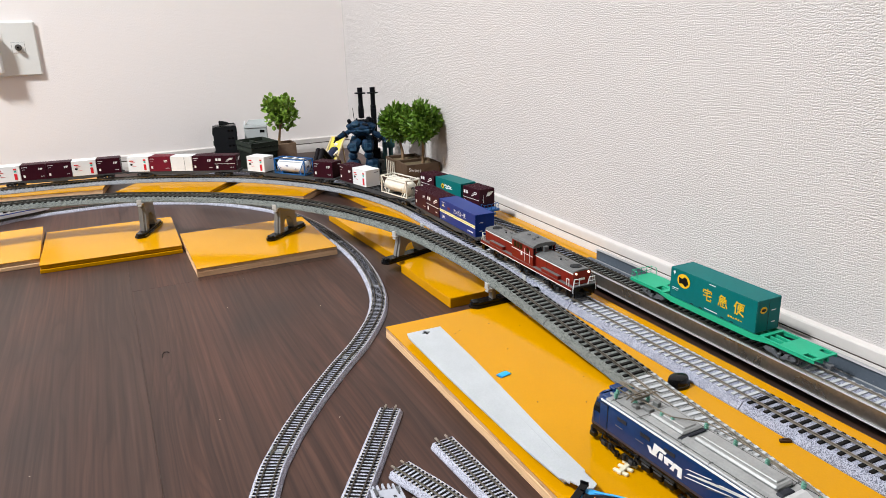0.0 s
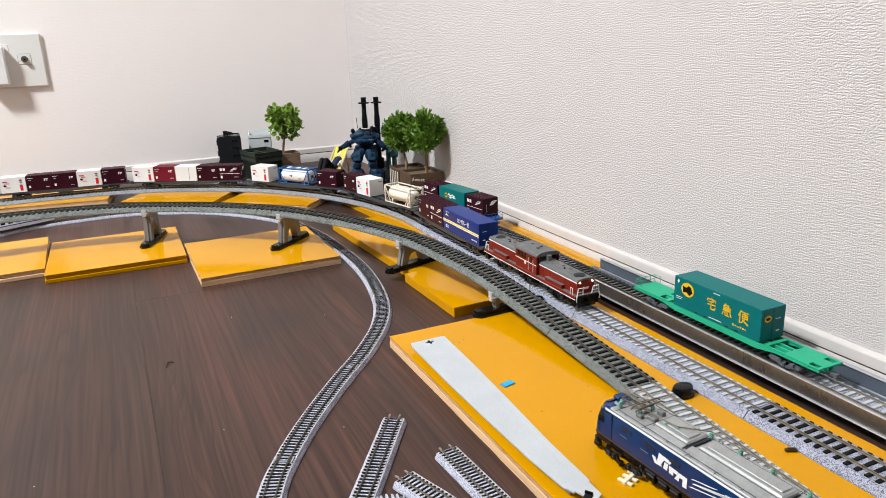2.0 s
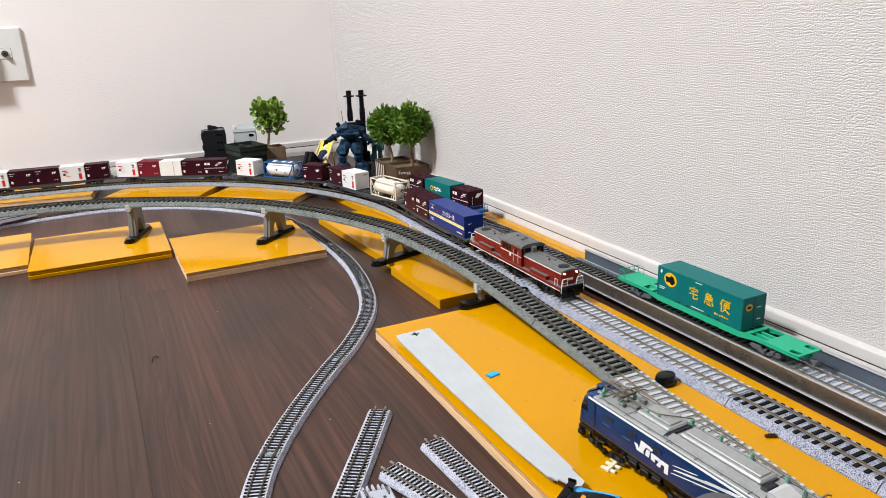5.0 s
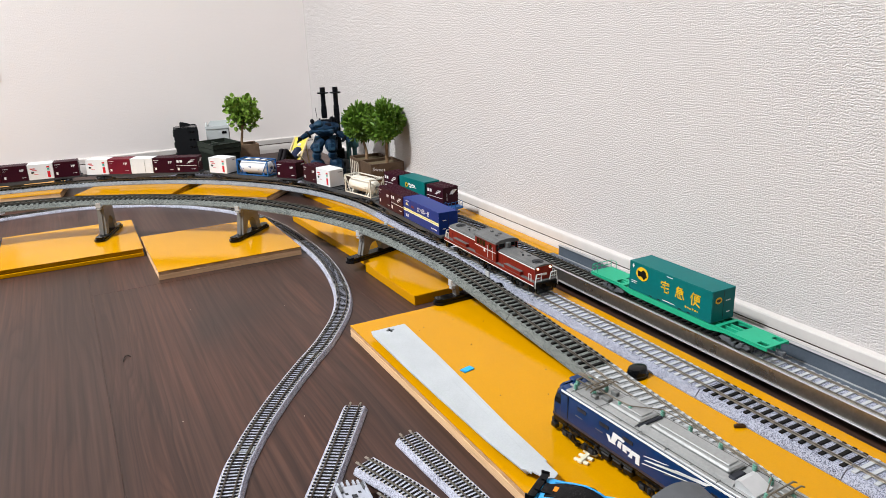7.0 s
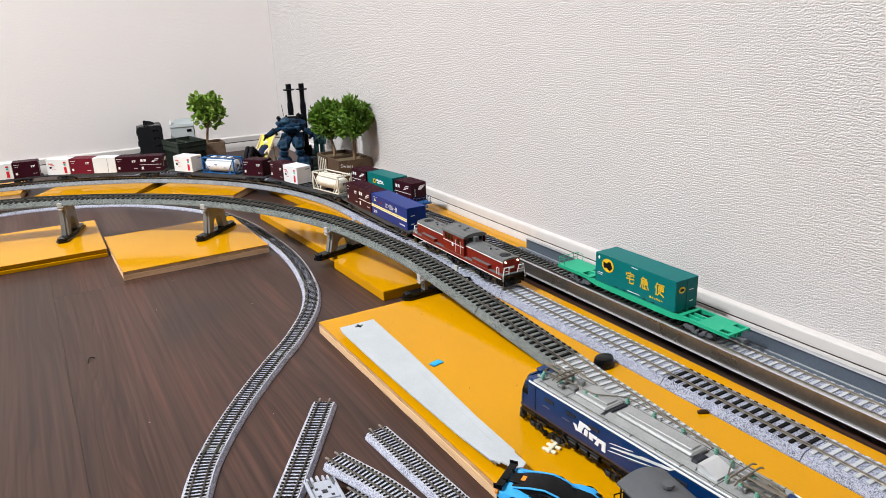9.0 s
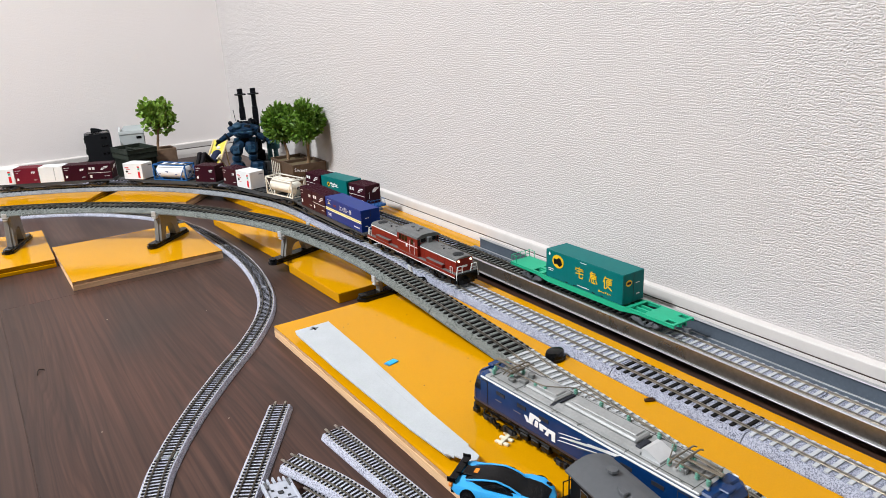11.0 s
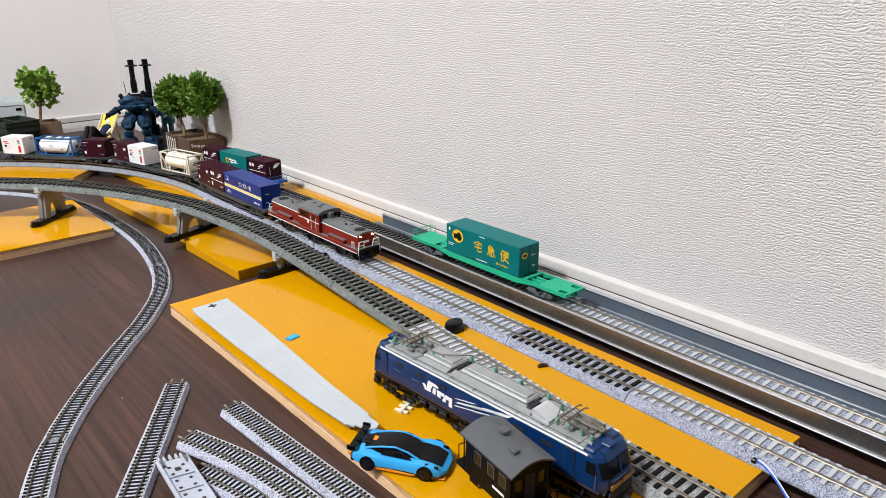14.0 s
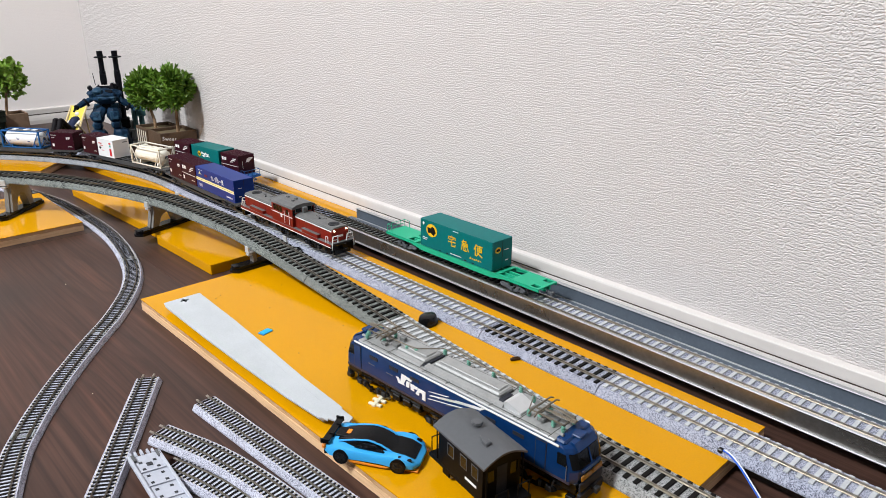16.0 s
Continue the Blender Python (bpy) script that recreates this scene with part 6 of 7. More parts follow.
    for u in (-0.060, -0.036, -0.012, 0.012, 0.036, 0.060):
        part("hatch_bolt", Geo().cyl((u, -0.0060, 0.0432), (u, -0.0060, 0.0446), 0.0005, n=6), SEAM, rf)
    part("side_duct", Geo().prism([(0.0060, 0.0432), (0.0125, 0.0432), (0.0118, 0.0448), (0.0068, 0.0456)], -0.051, 0.0265, "yz"), SILVER, rf)
    part("side_duct", Geo().prism([(0.0078, 0.0432), (0.0128, 0.0432), (0.0122, 0.0444), (0.0084, 0.0450)], 0.0300, 0.0600, "yz"), SILVER, rf)
    part("hatch_gap", Geo().box(0.0268, 0.0298, -0.0118, 0.0110, 0.0432, 0.0446, 0.0005), NAVY_D, rf)
    part("vent_cowl", Geo().prism([(-0.0515, 0.0432), (-0.0515, 0.0480), (-0.0545, 0.0486), (-0.0660, 0.0446), (-0.0660, 0.0432)], -0.0050, 0.0110, "xz"), COWL, rf, "bright silver sloping cowl")
    part("cowl_shoulder", Geo().box(-0.0500, -0.0440, -0.0030, 0.0090, 0.0432, 0.0466, 0.0012), NAVY_D, rf)
    spots = ((0.029, -0.0135), (0.004, -0.0135), (-0.021, -0.0135), (-0.048, -0.0120), (0.055, 0.0028), (0.046, 0.0015), (0.094, 0.0110), (-0.0625, -0.0080), (-0.0700, 0.0070), (-0.0895, 0.0060))
    for u, v in spots:
        part("insulator", Geo().cyl((u, v, 0.0432), (u, v, 0.0484), 0.0009, n=10).cyl((u, v, 0.0442), (u, v, 0.0451), 0.0016, n=10).cyl((u, v, 0.0457), (u, v, 0.0466), 0.0016, n=10).cyl((u, v, 0.0472), (u, v, 0.0479), 0.0014, n=10), ISO, rf)
    run = [(-0.0895, 0.006), (-0.0700, 0.007), (-0.0625, -0.008), (-0.048, -0.0120), (-0.021, -0.0135), (0.004, -0.0135), (0.029, -0.0135), (0.046, 0.0015), (0.055, 0.0028), (0.078, 0.004)]
    for (u0, v0), (u1, v1) in zip(run, run[1:]):
        part("roof_cable", Geo().cyl((u0, v0, 0.0486), (u1, v1, 0.0486), 0.00045, n=6), BRASS, rf)
    for u, v, w, t in ((0.068, 0.003, 0.004, 0.0030), (0.070, -0.007, 0.003, 0.0038), (0.076, 0.008, 0.003, 0.0024), (0.082, -0.001, 0.005, 0.0018), (-0.074, -0.006, 0.004, 0.0030), (-0.080, 0.006, 0.003, 0.0034), (-0.090, -0.009, 0.003, 0.0040), (-0.084, -0.001, 0.005, 0.0016)):
        part("roof_box", Geo().box(u - w, u + w, v - w * 0.6, v + w * 0.6, 0.0432, 0.0432 + t, 0.0005), SILVER_D, rf)
    for u in (-0.054, -0.041, -0.030, 0.031, 0.042, 0.054):
        part("underframe_box", Geo().box(u - 0.0045, u + 0.0045, -0.0168, 0.0168, 0.0050, 0.0105, 0.0008), BLACK, th)
        part("pipe", Geo().cyl((u - 0.005, 0.0165, 0.0125), (u + 0.005, 0.0165, 0.0125), 0.0007, n=6), FRAME, th)
    for u in (-0.1, -0.064, 0.064, 0.1):
        part("sand_pipe", Geo().tube([(u, 0.0165, 0.0125), (u + 0.001, 0.0170, 0.0070), (u + 0.003, 0.0150, 0.0025)], 0.0006, 6), FRAME, th)


electric(pose(-0.1917, -0.1490, BT, 0, 0, 93.1) @ Matrix.Diagonal((0.976, 1, 1, 1)))

# ---- black brake van ----
VAN = mat("black_van_paint", (0.0035, 0.0035, 0.004), 0.45, spec=0.07, var=0.2)
VAN_ROOF = mat("dark_grey_roof", (0.086, 0.088, 0.095), 0.42, var=0.08)


def brake_van(m):
    th = thing("brake_van", m, "small black brake van with a curved grey roof", "wagon")
    L, W = 0.0240, 0.0150
    part("underframe", Geo().box(-0.036, 0.036, -W, W, 0.0105, 0.0135, 0.0004), VAN, th)
    body = part("cabin", Geo().prism([(-W, 0.0135), (W, 0.0135), (W, 0.0392), (0.006, 0.0430), (-0.006, 0.0430), (-W, 0.0392)], -L, L, "yz"), VAN, th, "black cabin")
    n = 16
    arc_ = [(-W - 0.002 + (2 * W + 0.004) * i / n, 0.0402 + 0.0056 * math.sin(math.pi * i / n)) for i in range(n + 1)]
    low = [(y, z - 0.0014) for y, z in reversed(arc_)]
    rf = part("roof", Geo().prism(arc_ + low, -0.0278, 0.0278, "yz"), VAN_ROOF, th, "curved dark grey roof", smooth=True)
    part("roof_ventilator", Geo().cyl((0.0056, -0.0024, 0.0440), (0.0056, -0.0024, 0.0476), 0.0028, n=8).cyl((0.0056, -0.0024, 0.0472), (0.0056, -0.0024, 0.0488), 0.0040, 0.0036, 8), VAN_ROOF, rf)
    part("stove_pipe", Geo().box(-0.0164, -0.0108, 0.0020, 0.0066, 0.0430, 0.0478, 0.0007).prism([(-0.0112, 0.0024), (-0.0066, 0.0042), (-0.0112, 0.0062)], 0.0435, 0.0474, "xy"), VAN_ROOF, rf)
    for y in (-1, 1):
        for u in (-0.016, -0.004, 0.010):
            part("window", Geo().box(u - 0.003, u + 0.003, y * W - 0.0003, y * W + 0.0003, 0.0260, 0.0340), GLASS, body)
            part("window_frame", Geo().box(u - 0.0036, u + 0.0036, y * W - 0.0002, y * W + 0.0002, 0.0254, 0.0346), VAN_ROOF, body)
        part("lettering", Geo().box(-0.018, -0.006, y * W - 0.0003, y * W + 0.0003, 0.0190, 0.0206), MARK, body)
        for x in (-1, 1):
            part("platform_rail", Geo().tube([(x * 0.0352, y * 0.013, 0.0135), (x * 0.0352, y * 0.013, 0.0250), (x * 0.0352, y * 0.004, 0.0250), (x * 0.0352, y * 0.004, 0.0135)], 0.0005, 6), VAN, th)
            part("roof_post", Geo().cyl((x * 0.0270, y * 0.0142, 0.0135), (x * 0.0270, y * 0.0142, 0.0402), 0.0005, n=6), VAN, th)
            part("wheel", Geo().cyl((x * 0.020, y * 0.0072, 0.0054), (x * 0.020, y * 0.0098, 0.0054), 0.0054, n=18), WHEEL, th, smooth=True)
            part("axle_guard", Geo().box(x * 0.020 - 0.004, x * 0.020 + 0.004, y * 0.0115 - 0.0006, y * 0.0115 + 0.0006, 0.0030, 0.0105, 0.0004), VAN, th)
    for x in (-1, 1):
        part("end_door", Geo().box(x * L - 0.0003, x * L + 0.0003, -0.004, 0.004, 0.0145, 0.0345), FRAME, body)
        for y in (-0.0095, 0.0095):
            part("end_window", Geo().box(x * L - 0.0003, x * L + 0.0003, y - 0.003, y + 0.003, 0.0250, 0.0335), GLASS, body)
        coupler(th, x * 0.036, x, FRAME)


brake_van(pose(-0.2337, -0.2092, BT, 0, 0, 81))

# ---- toy sports car ----
CYAN = mat("bright_blue_car_paint", (0.045, 0.36, 0.74), 0.22, var=0.03, spec=0.4)
CARBLACK = mat("black_car_gloss", (0.0035, 0.0035, 0.004), 0.20, spec=0.14, var=0.15)
RIM = mat("black_wheel_rim", (0.008, 0.008, 0.009), 0.25, spec=0.3)
ORANGE = mat("orange_trim", (0.85, 0.25, 0.02), 0.4)


def sports_car(m):
    th = thing("toy_sports_car", m, "bright blue toy sports car with black bonnet and rear wing", "toy car")
    st = [(-0.0335, 0.0130, 0.0050, 0.0100, 0.0115, 0.0120), (-0.0290, 0.0150, 0.0032, 0.0105, 0.0120, 0.0135), (-0.0200, 0.0158, 0.0028, 0.0105, 0.0118, 0.0132), (-0.0080, 0.0148, 0.0026, 0.0096, 0.0105, 0.0118),
          (0.0060, 0.0146, 0.0026, 0.0092, 0.0105, 0.0108), (0.0150, 0.0154, 0.0026, 0.0104, 0.0108, 0.0104), (0.0240, 0.0154, 0.0024, 0.0100, 0.0098, 0.0092), (0.0310, 0.0138, 0.0022, 0.0064, 0.0070, 0.0068), (0.0345, 0.0085, 0.0022, 0.0042, 0.0046, 0.0046)]
    rings = []
    for x, w, zb, zs, zt, zc in st:
        w, zs, zt, zc = w * 1.06, zs * 1.08, zt * 1.06, zc * 1.04
        rings.append([(x, -w * 0.86, zb), (x, -w, zb + 0.0016), (x, -w, zs * 0.82), (x, -w * 0.93, zs), (x, -w * 0.62, zt), (x, 0, zc), (x, w * 0.62, zt), (x, w * 0.93, zs), (x, w, zs * 0.82), (x, w, zb + 0.0016), (x, w * 0.86, zb)])
    part("body", skin(rings), CYAN, th, "bright blue body", smooth=True)
    cab = []
    for x, w, z0, z1 in ((-0.0255, 0.0092, 0.0118, 0.0136), (-0.0160, 0.0108, 0.0112, 0.0158), (-0.0050, 0.0112, 0.0104, 0.0176), (0.0030, 0.0108, 0.0098, 0.0172), (0.0120, 0.0104, 0.0094, 0.0130), (0.0185, 0.0092, 0.0088, 0.0104)):
        cab.append([(x, -w, z0), (x, -w * 0.78, z1 * 0.97), (x, 0, z1), (x, w * 0.78, z1 * 0.97), (x, w, z0)])
    roof = part("roof", skin(cab), CARBLACK, th, "black roof and glass", smooth=True)
    sheet = []
    for x, w, zb, zs, zt, zc in st[4:8]:
        w, zt, zc = w * 0.60, zt * 1.06, zc * 1.04
        sheet.append([(x, -w, zt - 0.001), (x, -w, zt + 0.0004), (x, 0, zc + 0.0005), (x, w, zt + 0.0004), (x, w, zt - 0.001)])
    part("bonnet_panel", skin(sheet), CARBLACK, th, "black bonnet", smooth=True)
    for y in (-1, 1):
        part("blue_roof_rail", Geo().tube([(-0.0240, y * 0.0098, 0.0135), (-0.0120, y * 0.0096, 0.0162), (-0.0020, y * 0.0094, 0.0174), (0.0070, y * 0.0094, 0.0152), (0.0150, y * 0.0096, 0.0112)], 0.0007, 6), CYAN, roof)
        part("side_window", Geo().prism([(-0.0120, 0.0118), (-0.0040, 0.0160), (0.0030, 0.0156), (0.0100, 0.0110)], y * 0.0122, y * 0.0104, "xz"), GLASS, roof)
        part("air_intake", Geo().prism([(-0.0150, 0.0050), (-0.0060, 0.0040), (-0.0110, 0.0090)], y * 0.0156, y * 0.0140, "xz"), CARBLACK, th)
        part("orange_sill", Geo().prism([(-0.0140, 0.0018), (0.0110, 0.0018), (0.0140, 0.0026), (-0.0160, 0.0034)], y * 0.0150, y * 0.0160, "xz"), ORANGE, th)
        part("headlight", Geo().prism([(0.0235, y * 0.0120), (0.0290, y * 0.0108), (0.0300, y * 0.0128), (0.0250, y * 0.0138)], 0.0060, 0.0094, "xy"), CARBLACK, th)
        part("front_splitter", Geo().box(0.0240, 0.0345, y * 0.0090 - 0.0050, y * 0.0090 + 0.0050, 0.0012, 0.0020, 0.0003), ORANGE, th)
        part("wing_strut", Geo().box(-0.0325, -0.0290, y * 0.0060 - 0.0005, y * 0.0060 + 0.0005, 0.0120, 0.0160), CARBLACK, th)
        part("wing_end", Geo().box(-0.0360, -0.0300, y * 0.0142 - 0.0005, y * 0.0142 + 0.0005, 0.0126, 0.0164, 0.0002), CARBLACK, th)
        for x in (-0.0205, 0.0210):
            wh = part("wheel", Geo().cyl((x, y * 0.0108, 0.0052), (x, y * 0.0169, 0.0052), 0.0055, n=22), CARBLACK, th, smooth=True)
            part("rim", Geo().cyl((x, y * 0.0168, 0.0052), (x, y * 0.0171, 0.0052), 0.0040, n=16), RIM, wh)
            for k in range(5):
                a = 2 * math.pi * k / 5
                part("spoke", Geo().cyl((x, y * 0.0171, 0.0052), (x + 0.0033 * math.cos(a), y * 0.0171, 0.0052 + 0.0033 * math.sin(a)), 0.0004, n=5), RIM, wh)
            part("wheel_arch", Geo().prism([(x + 0.0057 * math.cos(math.pi * i / 10), 0.0052 + 0.0057 * math.sin(math.pi * i / 10)) for i in range(11)], y * 0.0120, y * 0.0166, "xz"), CARBLACK, th)
    part("rear_wing", Geo().box(-0.0350, -0.0295, -0.0138, 0.0138, 0.0144, 0.0153, 0.0003), CARBLACK, th)
    part("engine_louvre", Geo().box(-0.0290, -0.0170, -0.0050, 0.0050, 0.0128, 0.0148, 0.0004), CARBLACK, th)
    part("tail_trim", Geo().box(-0.0352, -0.0325, -0.0150, -0.0110, 0.0085, 0.0115, 0.0006), ORANGE, th)
    part("orange_mark", Geo().box(-0.0215, -0.0185, -0.0020, 0.0030, 0.0148, 0.0152), ORANGE, th)
    part("diffuser", Geo().box(-0.0350, -0.0320, -0.0120, 0.0120, 0.0020, 0.0060, 0.0004), CARBLACK, th)


sports_car(pose(-0.2597, -0.1348, BT, 0, 0, -58.1))

# ---- small express train on the floor track ----
EXPW = mat("express_white", (0.78, 0.79, 0.82), 0.25, var=0.03)
EXPB = mat("express_blue", (0.03, 0.06, 0.38), 0.3)


def express_car(m, nose):
    th = thing("express_car", m, "white small-scale express train car with a blue stripe", "train car", "small express train")
    L, W, H = 0.062, 0.0098, 0.0245
    rings = []
    for x, k, hh in ([(-L, 1, H), (L - 0.045, 1, H), (L - 0.028, 0.97, H * 0.93), (L - 0.014, 0.86, H * 0.72), (L - 0.004, 0.62, H * 0.46), (L, 0.3, H * 0.30)] if nose else [(-L, 1, H), (L, 1, H)]):
        rings.append([(x, -W * k, 0.0040), (x, -W * k, 0.0040 + (hh - 0.004) * 0.7), (x, -W * k * 0.72, hh * 0.94), (x, 0, hh), (x, W * k * 0.72, hh * 0.94), (x, W * k, 0.0040 + (hh - 0.004) * 0.7), (x, W * k, 0.0040)])
    body = part("body", skin(rings), EXPW, th, smooth=True)
    for y in (-1, 1):
        part("blue_stripe", Geo().box(-L + 0.001, L - (0.020 if nose else 0.001), y * W - 0.0002, y * W + 0.0002, 0.0095, 0.0112), EXPB, body)
        for i in range(9):
            u = -L + 0.006 + i * 0.0125
            if u < L - (0.035 if nose else 0.008):
                part("window", Geo().box(u, u + 0.0075, y * W - 0.0003, y * W + 0.0003, 0.0135, 0.0175), GLASS, body)
    if nose:
        part("windscreen", Geo().ball((L - 0.020, 0, H * 0.80), (0.0065, 0.0066, 0.0035), 12, 6), GLASS, body)
    for x in (-0.70, 0.70):
        for y in (-1, 1):
            part("wheel", Geo().cyl((x * L, y * 0.0045, 0.0028), (x * L, y * 0.0062, 0.0028), 0.0028, n=12), WHEEL, th)
        part("bogie", Geo().box(x * L - 0.010, x * L + 0.010, -0.0070, 0.0070, 0.0022, 0.0050, 0.0004), FRAME, th)


se = NLINE.near(-0.640, 1.050)
express_car(on_line(NLINE, se + 0.062, 0.040, 0.0069), True)
express_car(on_line(NLINE, se + 0.190, 0.040, 0.0069), False)


# ---- the corner: planters with trees, crates, figures ----
BARK = wood_mat("trunk_bark", (0.12, 0.065, 0.035), (0.30, 0.19, 0.11), 0.8, 900, 60, "X", False)
BOXWOOD = wood_mat("stained_planter_wood", (0.040, 0.023, 0.015), (0.105, 0.066, 0.042), 0.7, 40, 260, "Y", False)
SOIL = mat("soil", (0.16, 0.12, 0.07), 0.95, var=0.4, scale=600, bump=1.0)
LEAF = mat("leaf_green", (0.205, 0.330, 0.050), 0.38, var=0.6, island=0.6, scale=80)
LEAF_D = mat("dark_leaf_green", (0.120, 0.225, 0.028), 0.38, var=0.65, island=0.6, scale=80)


def crown_geo(c, r, n, size, seed, slim=1.0):
    """Many small folded leaves that stand out of an uneven ball of twigs."""
    rnd, g = random.Random(seed), Geo()
    vs, fs = [], []
    lumps = [(Vector((rnd.gauss(0, 1), rnd.gauss(0, 1), rnd.gauss(0, 1))).normalized() * rnd.uniform(0.45, 0.80), rnd.uniform(0.26, 0.48)) for _ in range(34)]
    for i in range(n):
        lc, lr = rnd.choice(lumps)
        d = Vector((rnd.gauss(0, 1), rnd.gauss(0, 1), rnd.gauss(0, 1))).normalized()
        p = lc + d * lr * rnd.uniform(0.5, 1.05)
        p = Vector((c[0] + p.x * r[0], c[1] + p.y * r[1], c[2] + p.z * r[2]))
        out = (d + Vector((0, 0, 0.5)) + Vector((rnd.gauss(0, .5), rnd.gauss(0, .5), rnd.gauss(0, .5)))).normalized()
        side = out.cross(Vector((rnd.gauss(0, 1), rnd.gauss(0, 1), rnd.gauss(0, 1)))).normalized()
        nor = out.cross(side)
        L = size * rnd.uniform(0.7, 1.3)
        w = L * 0.34 * slim
        k = len(vs)
        vs += [p, p + out * L * 0.35 + side * w + nor * w * 0.4, p + out * L * 0.75 + side * w * 0.85 + nor * w * 0.4, p + out * L, p + out * L * 0.75 - side * w * 0.85 + nor * w * 0.4, p + out * L * 0.35 - side * w + nor * w * 0.4]
        fs += [(k, k + 1, k + 2, k + 3), (k, k + 3, k + 4, k + 5)]
    return g.put(vs, fs)


def planter(x, y, turn, wx, wy, h, label, wood):
    th = thing("planter_box", pose(x, y, 0, 0, 0, turn), label, "planter", "planters in the corner")
    a, b, t = wx / 2, wy / 2, 0.0045
    part("front_board", Geo().box(-a, a, -b, -b + t, 0, h, 0.0006), wood, th)
    part("back_board", Geo().box(-a, a, b - t, b, 0, h, 0.0006), wood, th)
    part("side_board", Geo().box(-a, -a + t, -b + t, b - t, 0, h, 0.0006), wood, th)
    part("side_board", Geo().box(a - t, a, -b + t, b - t, 0, h, 0.0006), wood, th)
    part("soil", Geo().box(-a + t, a - t, -b + t, b - t, 0.001, h - 0.006), SOIL, th)
    return th


def tree(x, y, z, top, r, c, seed, n, leaf, label, size=0.0105, slim=1.0):
    th = thing("model_tree", pose(x, y, z), label, "tree", "small trees in the corner")
    dx, dy = c[0] - x, c[1] - y
    pts = [(0, 0, 0), (dx * 0.15 + 0.001, dy * 0.1, (top - z) * 0.35), (dx * 0.6, dy * 0.6, (top - z) * 0.75), (dx, dy, top - z + r[2] * 0.4)]
    g = Geo()
    rad = [0.0034, 0.0030, 0.0027, 0.0018]
    for i in range(3):
        g.cyl(pts[i], pts[i + 1], rad[i], rad[i + 1], 10)
    part("trunk", g, BARK, th, smooth=True)
    rnd = random.Random(seed + 50)
    for i in range(7):
        a = rnd.uniform(0, 6.28)
        e = (dx + math.cos(a) * r[0] * 0.6, dy + math.sin(a) * r[1] * 0.6, c[2] - z + rnd.uniform(-0.4, 0.6) * r[2])
        part("limb", Geo().cyl((dx * 0.9, dy * 0.9, top - z - 0.004), e, 0.0012, 0.0005, 6), BARK, th)
    part("crown", crown_geo((dx, dy, c[2] - z), r, n, size, seed, slim), leaf, th)
    return th


def words(th, text, size, m, mt):
    """Hand-painted words as flat letters on a board."""
    cu = bpy.data.curves.new("words", "FONT")
    cu.body, cu.size, cu.extrude = text, size, 0.0002
    cu.space_character = 1.1
    tmp = new("words", cu)
    dg = bpy.context.evaluated_depsgraph_get()
    me = bpy.data.meshes.new_from_object(tmp.evaluated_get(dg))
    bpy.data.objects.remove(tmp)
    me.materials.clear()
    me.materials.append(mt)
    ob = new("painted_word", me)
    ob.parent, ob.matrix_basis = th, m


pa = planter(0.0385, 0.8830, -2, 0.071, 0.064, 0.056, "dark brown wooden planter box with white painted words", BOXWOOD)
words(pa, "Sweet", 0.0100, pose(-0.0325, -0.0321, 0.0435, 90, 8, 0), MARK)
words(pa, "HOME !", 0.0085, pose(-0.0305, -0.0321, 0.0270, 90, 6, 0), MARK)
pb = planter(0.0395, 0.9520, -3, 0.067, 0.062, 0.054, "dark brown wooden planter box with a lattice side", BOXWOOD)
for i in range(5):
    part("lattice_strip", Geo().box(-0.0341, -0.0335, -0.026 + i * 0.012, -0.0225 + i * 0.012, 0.006, 0.049), CREAM_F, pb)
planter(-0.1355, 1.3000, 0, 0.046, 0.050, 0.054, "brown wooden planter box beside the dark crate", wood_mat("brown_planter_wood", (0.10, 0.058, 0.036), (0.21, 0.135, 0.09), 0.7, 40, 260, "Y", False))
tree(0.0490, 0.8800, 0.050, 0.108, (0.0345, 0.0375, 0.041), (0.0395, 0.8550, 0.1390), 3, 3400, LEAF_D, "small model tree with dense narrow dark green leaves", 0.0105, 0.58)
tree(0.0335, 0.9500, 0.048, 0.095, (0.041, 0.041, 0.041), (0.0300, 0.9600, 0.1245), 7, 3400, LEAF_D, "small model tree with dense narrow dark green leaves", 0.0105, 0.58)
tree(-0.1500, 1.2950, 0.046, 0.100, (0.040, 0.040, 0.040), (-0.1420, 1.2850, 0.1270), 11, 900, LEAF, "small round model tree with bright green leaves", 0.0105, 1.2)

CRATE = mat("dark_olive_plastic", (0.015, 0.019, 0.015), 0.4, spec=0.10, var=0.12)
CRATE_L = mat("olive_rim_plastic", (0.034, 0.041, 0.033), 0.4, spec=0.10, var=0.12)
CHAR = mat("charcoal_plastic", (0.015, 0.0155, 0.0175), 0.4, spec=0.10, var=0.12)
WHITE_BOX = mat("white_box_plastic", (0.56, 0.58, 0.58), 0.4, var=0.04)


